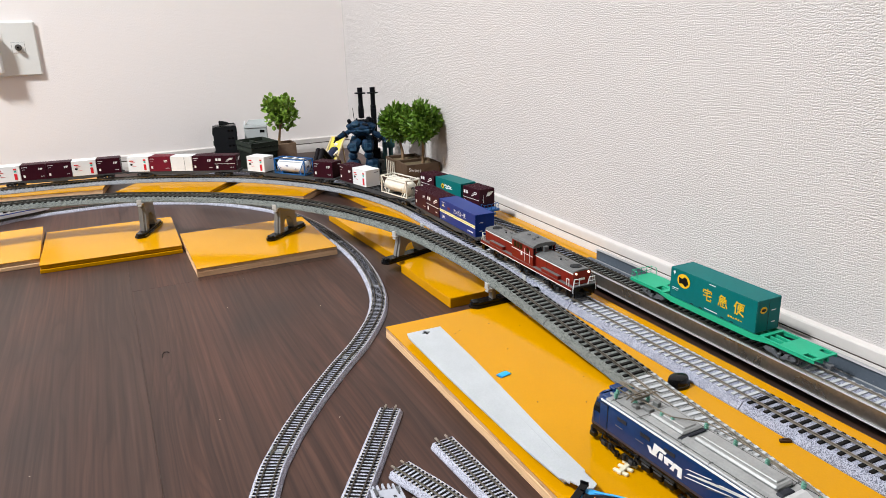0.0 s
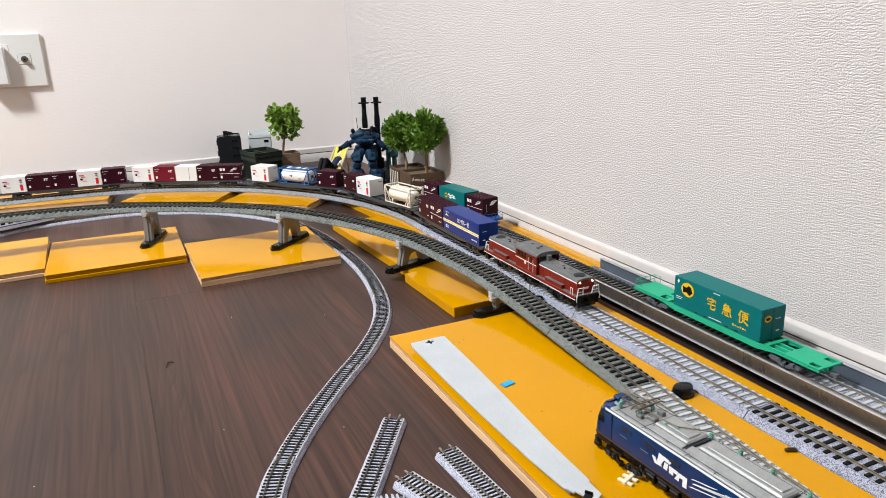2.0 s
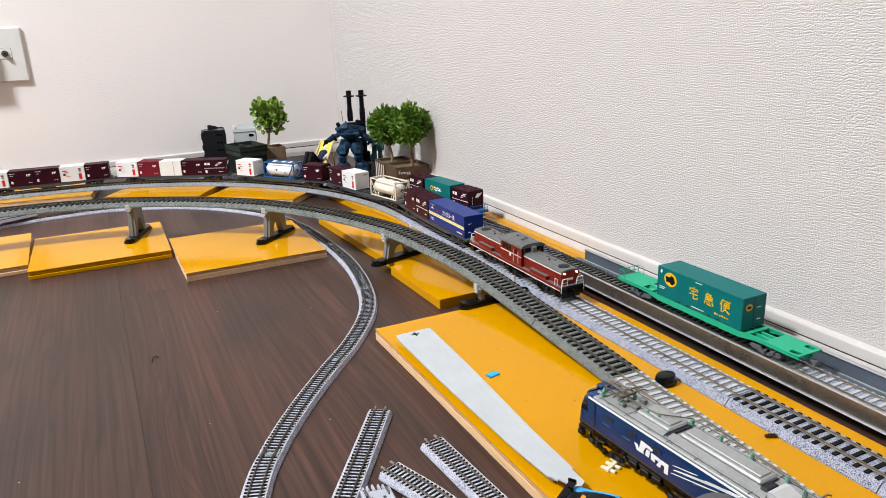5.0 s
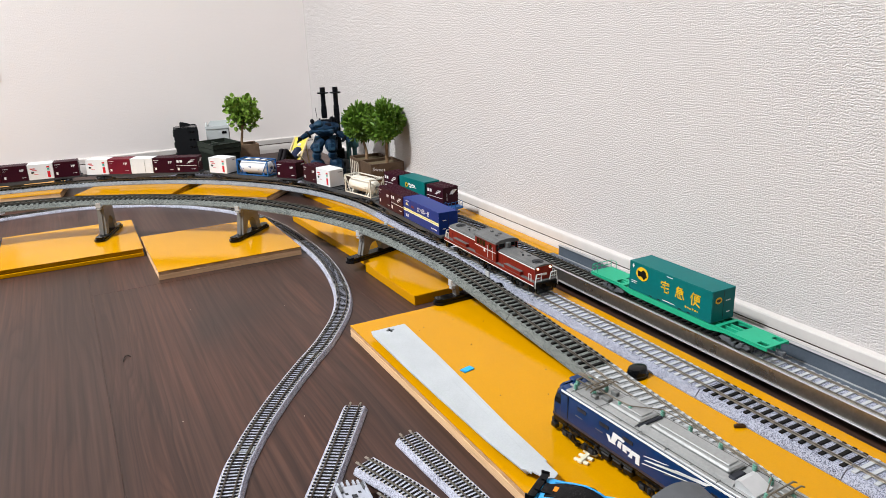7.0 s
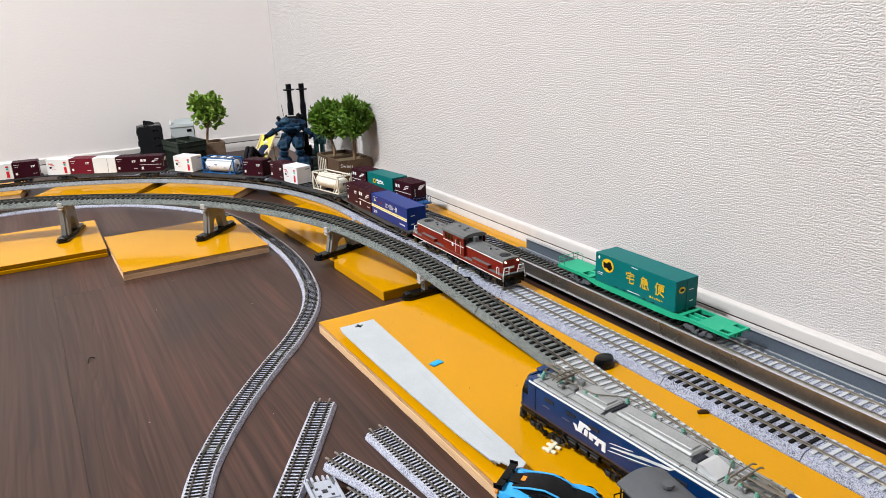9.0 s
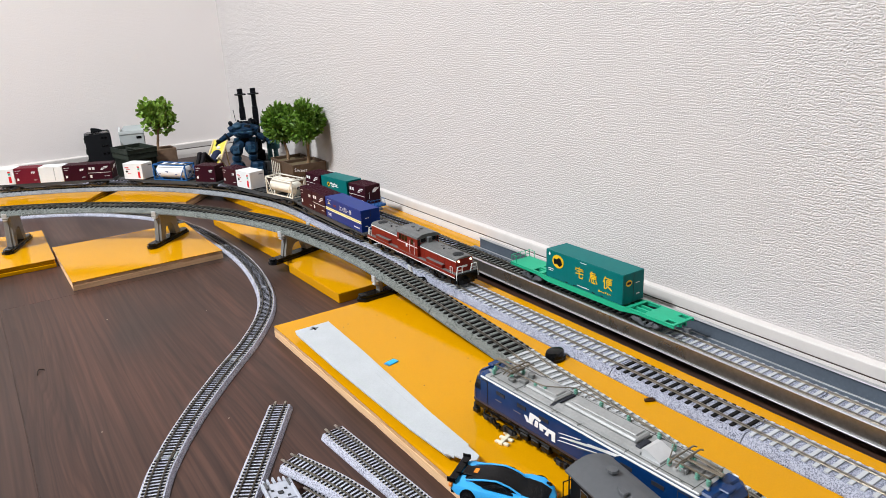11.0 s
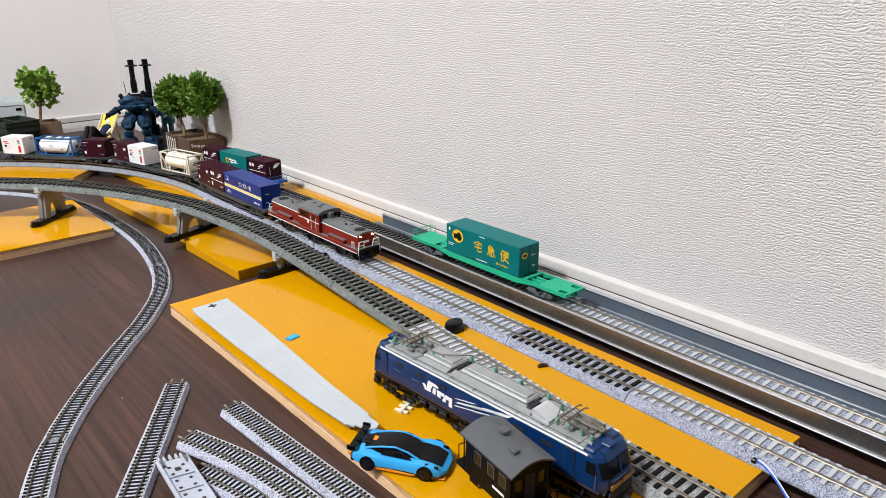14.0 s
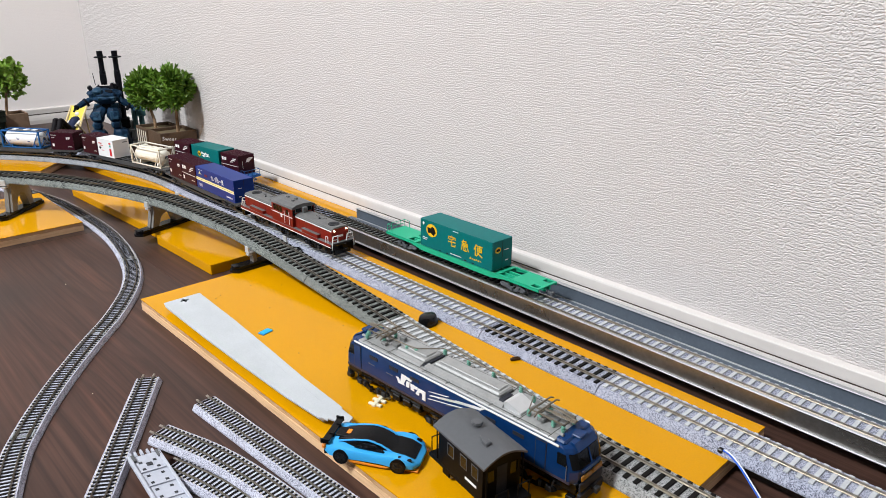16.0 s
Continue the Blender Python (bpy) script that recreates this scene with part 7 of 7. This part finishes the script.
def crates():
    th = thing("storage_crate", pose(-0.2040, 1.2830, 0, 0, 0, 13), "dark olive plastic stacking crate with a stepped open rim", "crate")
    body = part("crate_body", Geo().prism([(-0.029, 0), (0.029, 0), (0.031, 0.045), (-0.031, 0.045)], -0.040, 0.040, "xz"), CRATE, th)
    # two open rims, one standing on the other, and a divided tray inside
    for name, hx, hy, z0, z1, t in (("lower_rim", 0.0335, 0.0430, 0.044, 0.057, 0.0022), ("upper_rim", 0.0345, 0.0440, 0.0575, 0.0675, 0.0020)):
        part(name, Geo().box(-hx, hx, -hy, -hy + t, z0, z1, 0.0005).box(-hx, hx, hy - t, hy, z0, z1, 0.0005).box(-hx, -hx + t, -hy + t, hy - t, z0, z1, 0.0005).box(hx - t, hx, -hy + t, hy - t, z0, z1, 0.0005), CRATE_L, th)
        part("lip", Geo().box(-hx - 0.0008, hx + 0.0008, -hy - 0.0008, -hy + 0.0004, z1 - 0.0022, z1 - 0.0004, 0.0003).box(-hx - 0.0008, -hx + 0.0004, -hy, hy, z1 - 0.0022, z1 - 0.0004, 0.0003), CRATE, th)
    part("tray", Geo().box(-0.0320, 0.0320, -0.0415, 0.0415, 0.0560, 0.0590, 0.0004), CRATE, th)
    part("divider", Geo().box(-0.0012, 0.0012, -0.0415, 0.0415, 0.0590, 0.0640, 0.0004), CRATE_L, th)
    part("divider", Geo().box(-0.0320, -0.0012, -0.0012, 0.0012, 0.0590, 0.0640, 0.0004), CRATE_L, th)
    for i in range(3):
        for j in range(2):
            part("vent_hole", Geo().box(-0.002 + i * 0.0075, 0.002 + i * 0.0075, -0.0404, -0.0398, 0.022 + j * 0.007, 0.026 + j * 0.007), BLACK, body)
    for u in (-0.022, 0.0, 0.022):
        part("rib", Geo().box(u - 0.0010, u + 0.0010, -0.0412, -0.0395, 0.004, 0.042, 0.0004), CRATE, body)
    t2 = thing("storage_box", pose(-0.2630, 1.3640, 0, 0, 0, -8), "tall charcoal plastic box with slots and a notched top", "box")
    b2 = part("box_body", Geo().prism([(-0.0245, 0), (0.0265, 0), (0.0280, 0.090), (0.0265, 0.0985), (-0.0275, 0.0965), (-0.0280, 0.0900)], -0.026, 0.020, "xz"), CHAR, t2)
    part("raised_back", Geo().prism([(-0.0140, 0.0), (0.0262, 0.0), (0.0262, 0.0970), (0.0240, 0.1000), (0.0130, 0.1000), (0.0060, 0.1035), (-0.0090, 0.1070), (-0.0120, 0.1050)], 0.020, 0.026, "xz"), CHAR, t2)
    part("top_recess", Geo().box(-0.022, 0.022, -0.021, 0.016, 0.0968, 0.0990, 0.0004), BLACK, t2)
    for z in (0.050, 0.068, 0.086):
        for u in (0.009, 0.0165):
            part("slot", Geo().box(u - 0.0026, u + 0.0026, -0.0264, -0.0256, z, z + 0.004), BLACK, b2)
    for z in (0.028, 0.052, 0.078):
        part("side_knob", Geo().box(-0.0292, -0.0262, -0.020, -0.006, z, z + 0.012, 0.001), CRATE_L, b2)
    t3 = thing("white_box", pose(-0.1850, 1.3830, 0, 0, 0, -12), "white plastic box with a dark label behind the crate", "box")
    b3 = part("box_body", Geo().box(-0.027, 0.027, -0.022, 0.022, 0, 0.088, 0.0015), WHITE_BOX, t3)
    part("front_lip", Geo().prism([(-0.0235, 0.0865), (-0.0220, 0.0865), (-0.0205, 0.0935), (-0.0225, 0.0935)], -0.0275, 0.0275, "yz"), WHITE_BOX, t3)
    part("back_wall", Geo().prism([(-0.0270, 0.0865), (0.0270, 0.0865), (0.0235, 0.1010), (-0.0150, 0.1010)], 0.0190, 0.0225, "xz"), WHITE_BOX, t3)
    for x in (-1, 1):
        part("side_wall", Geo().prism([(-0.0205, 0.0865), (0.0190, 0.0865), (0.0190, 0.0990), (-0.0205, 0.0930)], x * 0.0272, x * 0.0245, "yz"), WHITE_BOX, t3)
    part("side_panel", Geo().prism([(-0.020, 0.060), (0.020, 0.066), (0.016, 0.094), (-0.014, 0.098)], 0.027, 0.0275, "yz"), CHAR, b3, "dark side panel")
    part("dark_label", Geo().box(0.010, 0.021, -0.0226, -0.0219, 0.074, 0.080), BLACK, b3)


crates()

ROBOT = mat("toy_robot_blue", (0.010, 0.030, 0.064), 0.4, spec=0.10, var=0.5, scale=120, big=60)
ROBOT_L = mat("toy_robot_light_blue", (0.022, 0.062, 0.11), 0.4, var=0.3, scale=120, big=60)
TEAL_TOY = mat("grey_teal_plastic", (0.05, 0.13, 0.14), 0.45, var=0.25, scale=120)
GUN = mat("toy_robot_dark", (0.006, 0.0065, 0.009), 0.45, spec=0.10, var=0.25)
BASE_GREY = mat("grey_stand_plastic", (0.20, 0.21, 0.22), 0.5, var=0.1)


def robot():
    """A stocky toy robot with two tall barrels on its back: one plain shape."""
    g = Geo()

    def limb(rings, k=0):
        """A rounded body through rings of (x, y, z, half width, half depth)."""
        g.k, n = k, 10
        fine = [rings[0]]
        for i in range(1, len(rings)):
            fine.append(tuple((u + v) / 2 + (0, 0, 0, 0.0007, 0.0007)[j] for j, (u, v) in enumerate(zip(rings[i - 1], rings[i]))))
            fine.append(rings[i])
        rings = fine
        vs = [(x + w * math.copysign(abs(math.cos(a)) ** 0.75, math.cos(a)), y + d * math.copysign(abs(math.sin(a)) ** 0.75, math.sin(a)), z) for x, y, z, w, d in rings for a in (-math.pi + 2 * math.pi * (i + 0.5) / n for i in range(n))]
        m = len(rings)
        g.put(vs, [(i * n + j, i * n + (j + 1) % n, (i + 1) * n + (j + 1) % n, (i + 1) * n + j) for i in range(m - 1) for j in range(n)] + [tuple(range(n)), tuple(range(m * n - 1, m * n - n - 1, -1))])
    def plate(x, y, z, w, d, hh, rx, ry, rz, k=0):
        """A chamfered armour plate, tilted."""
        g.k, g.m = k, pose(x, y, z, rx, ry, rz)
        g.box(-w, w, -d, d, -hh, hh, min(w, d, hh) * 0.45)
        g.m = Matrix()
    # hunched chest in two halves, low head on one side, tilted shoulder pods
    limb([(0.001, 0, 0.089, 0.011, 0.010), (0.001, -0.004, 0.095, 0.019, 0.016), (0.000, -0.006, 0.102, 0.0235, 0.020), (0.001, -0.005, 0.1065, 0.0225, 0.019)])
    limb([(0.001, -0.004, 0.1080, 0.0220, 0.0190), (0.001, -0.003, 0.113, 0.0205, 0.017), (-0.001, 0.000, 0.118, 0.0150, 0.013), (-0.002, 0.002, 0.121, 0.008, 0.009)])
    limb([(-0.0120, -0.012, 0.1120, 0.0085, 0.008), (-0.0125, -0.013, 0.1180, 0.0100, 0.009), (-0.0120, -0.011, 0.1220, 0.0080, 0.007), (-0.0110, -0.009, 0.1250, 0.004, 0.004)], 2)
    plate(-0.0215, -0.002, 0.1125, 0.0095, 0.0100, 0.0052, 8, -24, 10)
    plate(0.0215, -0.001, 0.1110, 0.0100, 0.0110, 0.0055, 6, 26, -8)
    plate(-0.0060, -0.0215, 0.1030, 0.0085, 0.0025, 0.0042, 20, 0, 6, 2)
    plate(0.0105, -0.0210, 0.1025, 0.0080, 0.0025, 0.0045, 18, 0, -10, 2)
    plate(0.0080, -0.0130, 0.1150, 0.0070, 0.0040, 0.0030, 35, 0, -6, 1)
    plate(-0.0240, 0.0060, 0.1200, 0.0040, 0.0060, 0.0070, 0, -30, 0, 1)
    plate(0.0180, 0.0080, 0.1235, 0.0060, 0.0050, 0.0060, 0, 20, 12, 1)
    for a, x in ((-16, -0.0150), (0, 0.0005), (16, 0.0160)):
        plate(x, -0.0100, 0.0855, 0.0068, 0.0030, 0.0075, 12, a * 0.8, -a, 2 if a else 1)
    plate(-0.0215, 0.0010, 0.0830, 0.0028, 0.0090, 0.0080, 0, 22, 0)
    plate(0.0215, 0.0010, 0.0825, 0.0028, 0.0090, 0.0080, 0, -22, 0)
    g.k = 1
    g.box(-0.011, 0.011, -0.010, 0.010, 0.082, 0.092, 0.003)
    for i in range(3):
        g.cyl((-0.012 + i * 0.012, -0.010, 0.0895), (-0.010 + i * 0.012, -0.013, 0.0945), 0.0020, n=8)
    g.cyl((0.016, 0.002, 0.118), (0.019, 0.006, 0.132), 0.0022, 0.0008, 6).cyl((-0.008, 0.004, 0.120), (-0.009, 0.006, 0.128), 0.0026, 0.0018, 6)
    # arms: one reaching down to the chair, one held out
    g.k = 0
    g.cyl((-0.022, -0.004, 0.103), (-0.036, -0.010, 0.097), 0.0050, 0.0055, 8).cyl((-0.034, -0.010, 0.099), (-0.050, -0.014, 0.090), 0.0066, 0.0052, 8)
    g.k = 1
    g.box(-0.058, -0.049, -0.020, -0.009, 0.084, 0.093, 0.002).cyl((-0.034, -0.010, 0.097), (-0.037, -0.011, 0.095), 0.0090, 0.0090, 8)
    g.k = 0
    g.cyl((0.022, -0.004, 0.101), (0.034, -0.010, 0.092), 0.0052, 0.0058, 8).cyl((0.032, -0.010, 0.095), (0.050, -0.016, 0.083), 0.0075, 0.0058, 8)
    g.k = 2
    g.box(0.048, 0.057, -0.022, -0.012, 0.075, 0.083, 0.002)
    g.k = 2
    g.ball((-0.0235, -0.005, 0.1040), (0.0066, 0.0075, 0.0066), 8, 5).ball((0.0235, -0.005, 0.1020), (0.0066, 0.0075, 0.0066), 8, 5)
    g.k = 1
    for i in range(3):
        g.cyl((-0.055 - 0.002 * (i == 1), -0.018 + i * 0.0036, 0.0855), (-0.0605, -0.019 + i * 0.0036, 0.0800), 0.0017, 0.0013, 6)
    g.cyl((0.040, -0.0135, 0.0853), (0.0425, -0.0146, 0.0832), 0.0092, 0.0088, 10)
    # legs: fat thighs, knee balls, bell-shaped shins
    for s, kx, sx in ((-1, -0.0195, -0.0210), (1, 0.0120, 0.0215)):
        top = s * 0.0095
        limb([(top, 0.000, 0.088, 0.008, 0.010), (top + s * 0.002, -0.004, 0.080, 0.0130, 0.015), (kx, -0.007, 0.069, 0.0148, 0.016), (kx + 0.001, -0.007, 0.059, 0.0110, 0.013), (kx + 0.001, -0.005, 0.053, 0.006, 0.008)])
        plate(kx, -0.0200, 0.0690, 0.0075, 0.0022, 0.0085, -12, 0, s * 8, 2)
        g.k = 2
        g.ball((kx + s * 0.0015, -0.009, 0.049), (0.0105, 0.0112, 0.0100), 10, 6)
        plate(kx + s * 0.0015, -0.0180, 0.0495, 0.0062, 0.0022, 0.0055, 14, 0, s * 6)
        limb([((kx + sx) / 2, -0.005, 0.042, 0.0085, 0.010), (sx * 0.98, -0.004, 0.036, 0.0150, 0.017), (sx, -0.003, 0.021, 0.0182, 0.020), (sx, -0.002, 0.008, 0.0180, 0.021), (sx, -0.002, 0.005, 0.0150, 0.018)])
        plate(sx, -0.0225, 0.0190, 0.0095, 0.0022, 0.0100, -10, 0, s * 5, 2)
        plate(sx + s * 0.0150, -0.0030, 0.0220, 0.0025, 0.0110, 0.0100, 0, s * 10, 0, 1)
        limb([(sx, -0.008, 0.0, 0.0150, 0.025), (sx, -0.008, 0.005, 0.0140, 0.023), (sx, -0.003, 0.010, 0.011, 0.016)], 2)
        plate(sx - 0.0065, -0.0310, 0.0040, 0.0055, 0.0050, 0.0040, 0, 0, 6, 1)
        plate(sx + 0.0065, -0.0310, 0.0040, 0.0055, 0.0050, 0.0040, 0, 0, -6, 1)
    g.k = 1
    g.box(0.014, 0.028, -0.004, 0.010, 0.076, 0.090, 0.003).box(-0.016, 0.030, 0.010, 0.020, 0.098, 0.124, 0.003)
    # two tall barrels with flanged muzzles; one reaches the ground
    for x, lo in ((0.002, 0.126), (0.029, 0.004)):
        g.cyl((x, 0.020, 0.152), (x, 0.020, 0.191), 0.0050, n=12).cyl((x, 0.020, lo), (x, 0.020, 0.153), 0.0060, n=8)
        g.box(x - 0.0062, x + 0.0062, 0.0140, 0.0260, 0.130, 0.147, 0.001)
        g.cyl((x, 0.020, 0.1790), (x, 0.020, 0.1812), 0.0120, n=14).cyl((x, 0.020, 0.181), (x, 0.020, 0.192), 0.0058, n=12)
    g.box(0.022, 0.040, 0.012, 0.028, 0.036, 0.058, 0.002).box(0.020, 0.036, 0.012, 0.026, 0.006, 0.026, 0.002)
    g.cyl((-0.014, 0.002, 0.128), (-0.016, 0.002, 0.151), 0.0007, n=6)
    solo("toy_robot", g, [ROBOT, GUN, ROBOT_L], "stocky dark blue toy robot with two tall barrels", "toy robot", pose(-0.0190, 1.0560, 0, 0, 0, -19))
    t = Geo().box(-0.012, 0.012, -0.008, 0.010, 0.086, 0.118, 0.004).box(-0.006, 0.006, -0.008, 0.006, 0.122, 0.136, 0.003).box(-0.018, -0.011, -0.006, 0.008, 0.100, 0.124, 0.002).box(0.011, 0.020, -0.008, 0.008, 0.066, 0.112, 0.003)
    t.box(-0.010, 0.000, -0.010, 0.010, 0.0, 0.086, 0.003).box(0.003, 0.013, -0.008, 0.010, 0.0, 0.086, 0.003).box(0.000, 0.018, -0.016, -0.006, 0.056, 0.080, 0.002)
    solo("toy_robot", t, TEAL_TOY, "grey-teal toy robot half hidden behind the trees", "toy robot", pose(0.0480, 1.0800, 0, 0, 0, -24))
    b = Geo().box(-0.030, 0.030, -0.022, 0.022, 0, 0.006, 0.001).box(-0.012, 0.018, -0.010, 0.014, 0.006, 0.030, 0.003).box(0.002, 0.020, -0.004, 0.010, 0.030, 0.046, 0.002)
    solo("display_stand", b, BASE_GREY, "grey plastic toy parts standing behind the robot", "toy stand", pose(0.0240, 1.0850, 0, 0, 0, -15))


robot()
DECKWOOD = mat("pale_deck_chair_wood", (0.70, 0.55, 0.30), 0.5, var=0.08)
CANVAS = mat("yellow_canvas", (0.72, 0.62, 0.10), 0.8, var=0.08)
CLOTH = mat("dark_blue_cloth", (0.015, 0.022, 0.060), 0.7, var=0.2)
DARKCLOTH = mat("black_cloth", (0.012, 0.010, 0.012), 0.6, spec=0.10)
PALE = mat("pale_plastic", (0.72, 0.66, 0.60), 0.5)


def deck_chair():
    m = pose(-0.0640, 1.1600, 0, 0, 0, 38) @ Matrix.Diagonal((1.14, 1.12, 0.90, 1))
    th = thing("deck_chair", m, "small wooden deck chair with a yellow canvas seat", "deck chair")
    for y in (-0.016, 0.016):
        part("long_rail", Geo().cyl((-0.021, y, 0.002), (0.034, y, 0.080), 0.0020, n=6), DECKWOOD, th)
        part("cross_rail", Geo().cyl((0.030, y, 0.002), (-0.004, y, 0.046), 0.0018, n=6), DECKWOOD, th)
        part("rear_leg", Geo().cyl((0.032, y, 0.002), (0.024, y, 0.066), 0.0016, n=6), DECKWOOD, th)
    for x, z in ((-0.020, 0.004), (0.034, 0.080), (0.030, 0.003)):
        part("cross_bar", Geo().cyl((x, -0.018, z), (x, 0.018, z), 0.0016, n=6), DECKWOOD, th)
    part("canvas", Geo().sweep([(-0.0145, 0), (0.0145, 0), (0.0145, 0.0009), (-0.0145, 0.0009)], [(0.033, 0, 0.079), (0.022, 0, 0.060), (0.010, 0, 0.040), (-0.004, 0, 0.026), (-0.014, 0, 0.018), (-0.018, 0, 0.008)]), CANVAS, th)
    g = Geo()
    g.k = 0
    g.cyl((-0.004, 0, 0.036), (0.016, 0, 0.058), 0.0085, 0.0095, 12).ball((0.017, 0, 0.059), (0.009, 0.010, 0.009), 10, 7).ball((-0.005, 0, 0.036), 0.0090, 10, 7)
    g.k = 1
    for y in (-0.005, 0.005):
        g.cyl((-0.006, y, 0.037), (-0.028, y, 0.070), 0.0060, 0.0052, 10).ball((-0.028, y, 0.070), 0.0054, 8, 6).cyl((-0.028, y, 0.070), (-0.044, y, 0.030), 0.0050, 0.0038, 10).box(-0.054, -0.040, y - 0.003, y + 0.003, 0.022, 0.030, 0.0015)
    g.k = 2
    for y in (-0.010, 0.010):
        g.cyl((0.014, y, 0.056), (0.0, y * 1.1, 0.046), 0.0032, 0.0028, 8)
    g.ball((0.026, 0, 0.071), (0.0070, 0.0070, 0.0080), 12, 8)
    g.k = 3
    g.ball((0.030, 0, 0.074), (0.0082, 0.0086, 0.0085), 12, 8)
    solo("toy_figure", g, [CLOTH, DARKCLOTH, PALE, CANVAS], "plain reclining toy figure in dark clothes on the deck chair", "toy figure", m @ Matrix.Diagonal((1.08, 1, 0.86, 1)), smooth=True)
    solo("floor_mat", Geo().box(-0.060, 0.050, -0.030, 0.030, 0.0002, 0.0022, 0.0006), CHAR, "thin dark mat under the toys in the corner", "mat", pose(-0.0780, 1.2050, 0, 0, 0, -14))
    bag = Geo()
    bag.k = 0
    bag.box(-0.014, 0.014, -0.006, 0.006, 0, 0.014, 0.002)
    ba = thing("striped_case", pose(-0.0800, 1.1500, 0.0, 0, 0, -14), "small dark case with a striped edge under the chair", "case")
    part("case_body", bag, DARKCLOTH, ba)
    for i in range(5):
        part("stripe", Geo().box(-0.013 + i * 0.0055, -0.0105 + i * 0.0055, -0.0064, -0.0058, 0.0105, 0.0135), PALE, ba)


deck_chair()

# ---- wall plate ----
PLATE = mat("white_plate_plastic", (0.76, 0.745, 0.72), 0.35, var=0.02)
PLUG = mat("white_adapter_plastic", (0.78, 0.77, 0.76), 0.35, var=0.02)


def wall_plate():
    th = thing("wall_plate", pose(-0.6900, WY, 0.2914), "white wall plate with a round aerial socket", "wall socket")
    plate = part("plate", Geo().box(-0.060, 0.060, -0.0075, 0.0, -0.058, 0.058, 0.003), PLATE, th)
    part("module_frame", Geo().box(0.0085, 0.0345, -0.0078, -0.0072, -0.0085, 0.0145), FRAME_L, plate)
    part("module", Geo().box(0.0090, 0.0340, -0.0084, -0.0074, -0.0080, 0.0140, 0.0003), PLATE, plate)
    s = part("aerial_socket", Geo().cyl((0.0215, -0.0084, 0.003), (0.0215, -0.0110, 0.003), 0.0068, n=24).cyl((0.0215, -0.0110, 0.003), (0.0215, -0.0170, 0.003), 0.0046, n=20), WHEEL, plate, smooth=True)
    part("pin_hole", Geo().cyl((0.0215, -0.0171, 0.003), (0.0215, -0.0174, 0.003), 0.0018, n=10), BLACK, s)
    part("outlet_module", Geo().box(-0.045, -0.006, -0.0084, -0.0074, -0.035, 0.035, 0.0004), PLATE, plate)
    ad = thing("power_adapter", pose(-0.7225, WY - 0.0084, 0.2815), "white power adapter plugged into the wall plate", "adapter")
    part("adapter_body", Geo().box(-0.032, 0.0190, -0.024, 0.0, -0.040, 0.042, 0.003), PLUG, ad)


wall_plate()
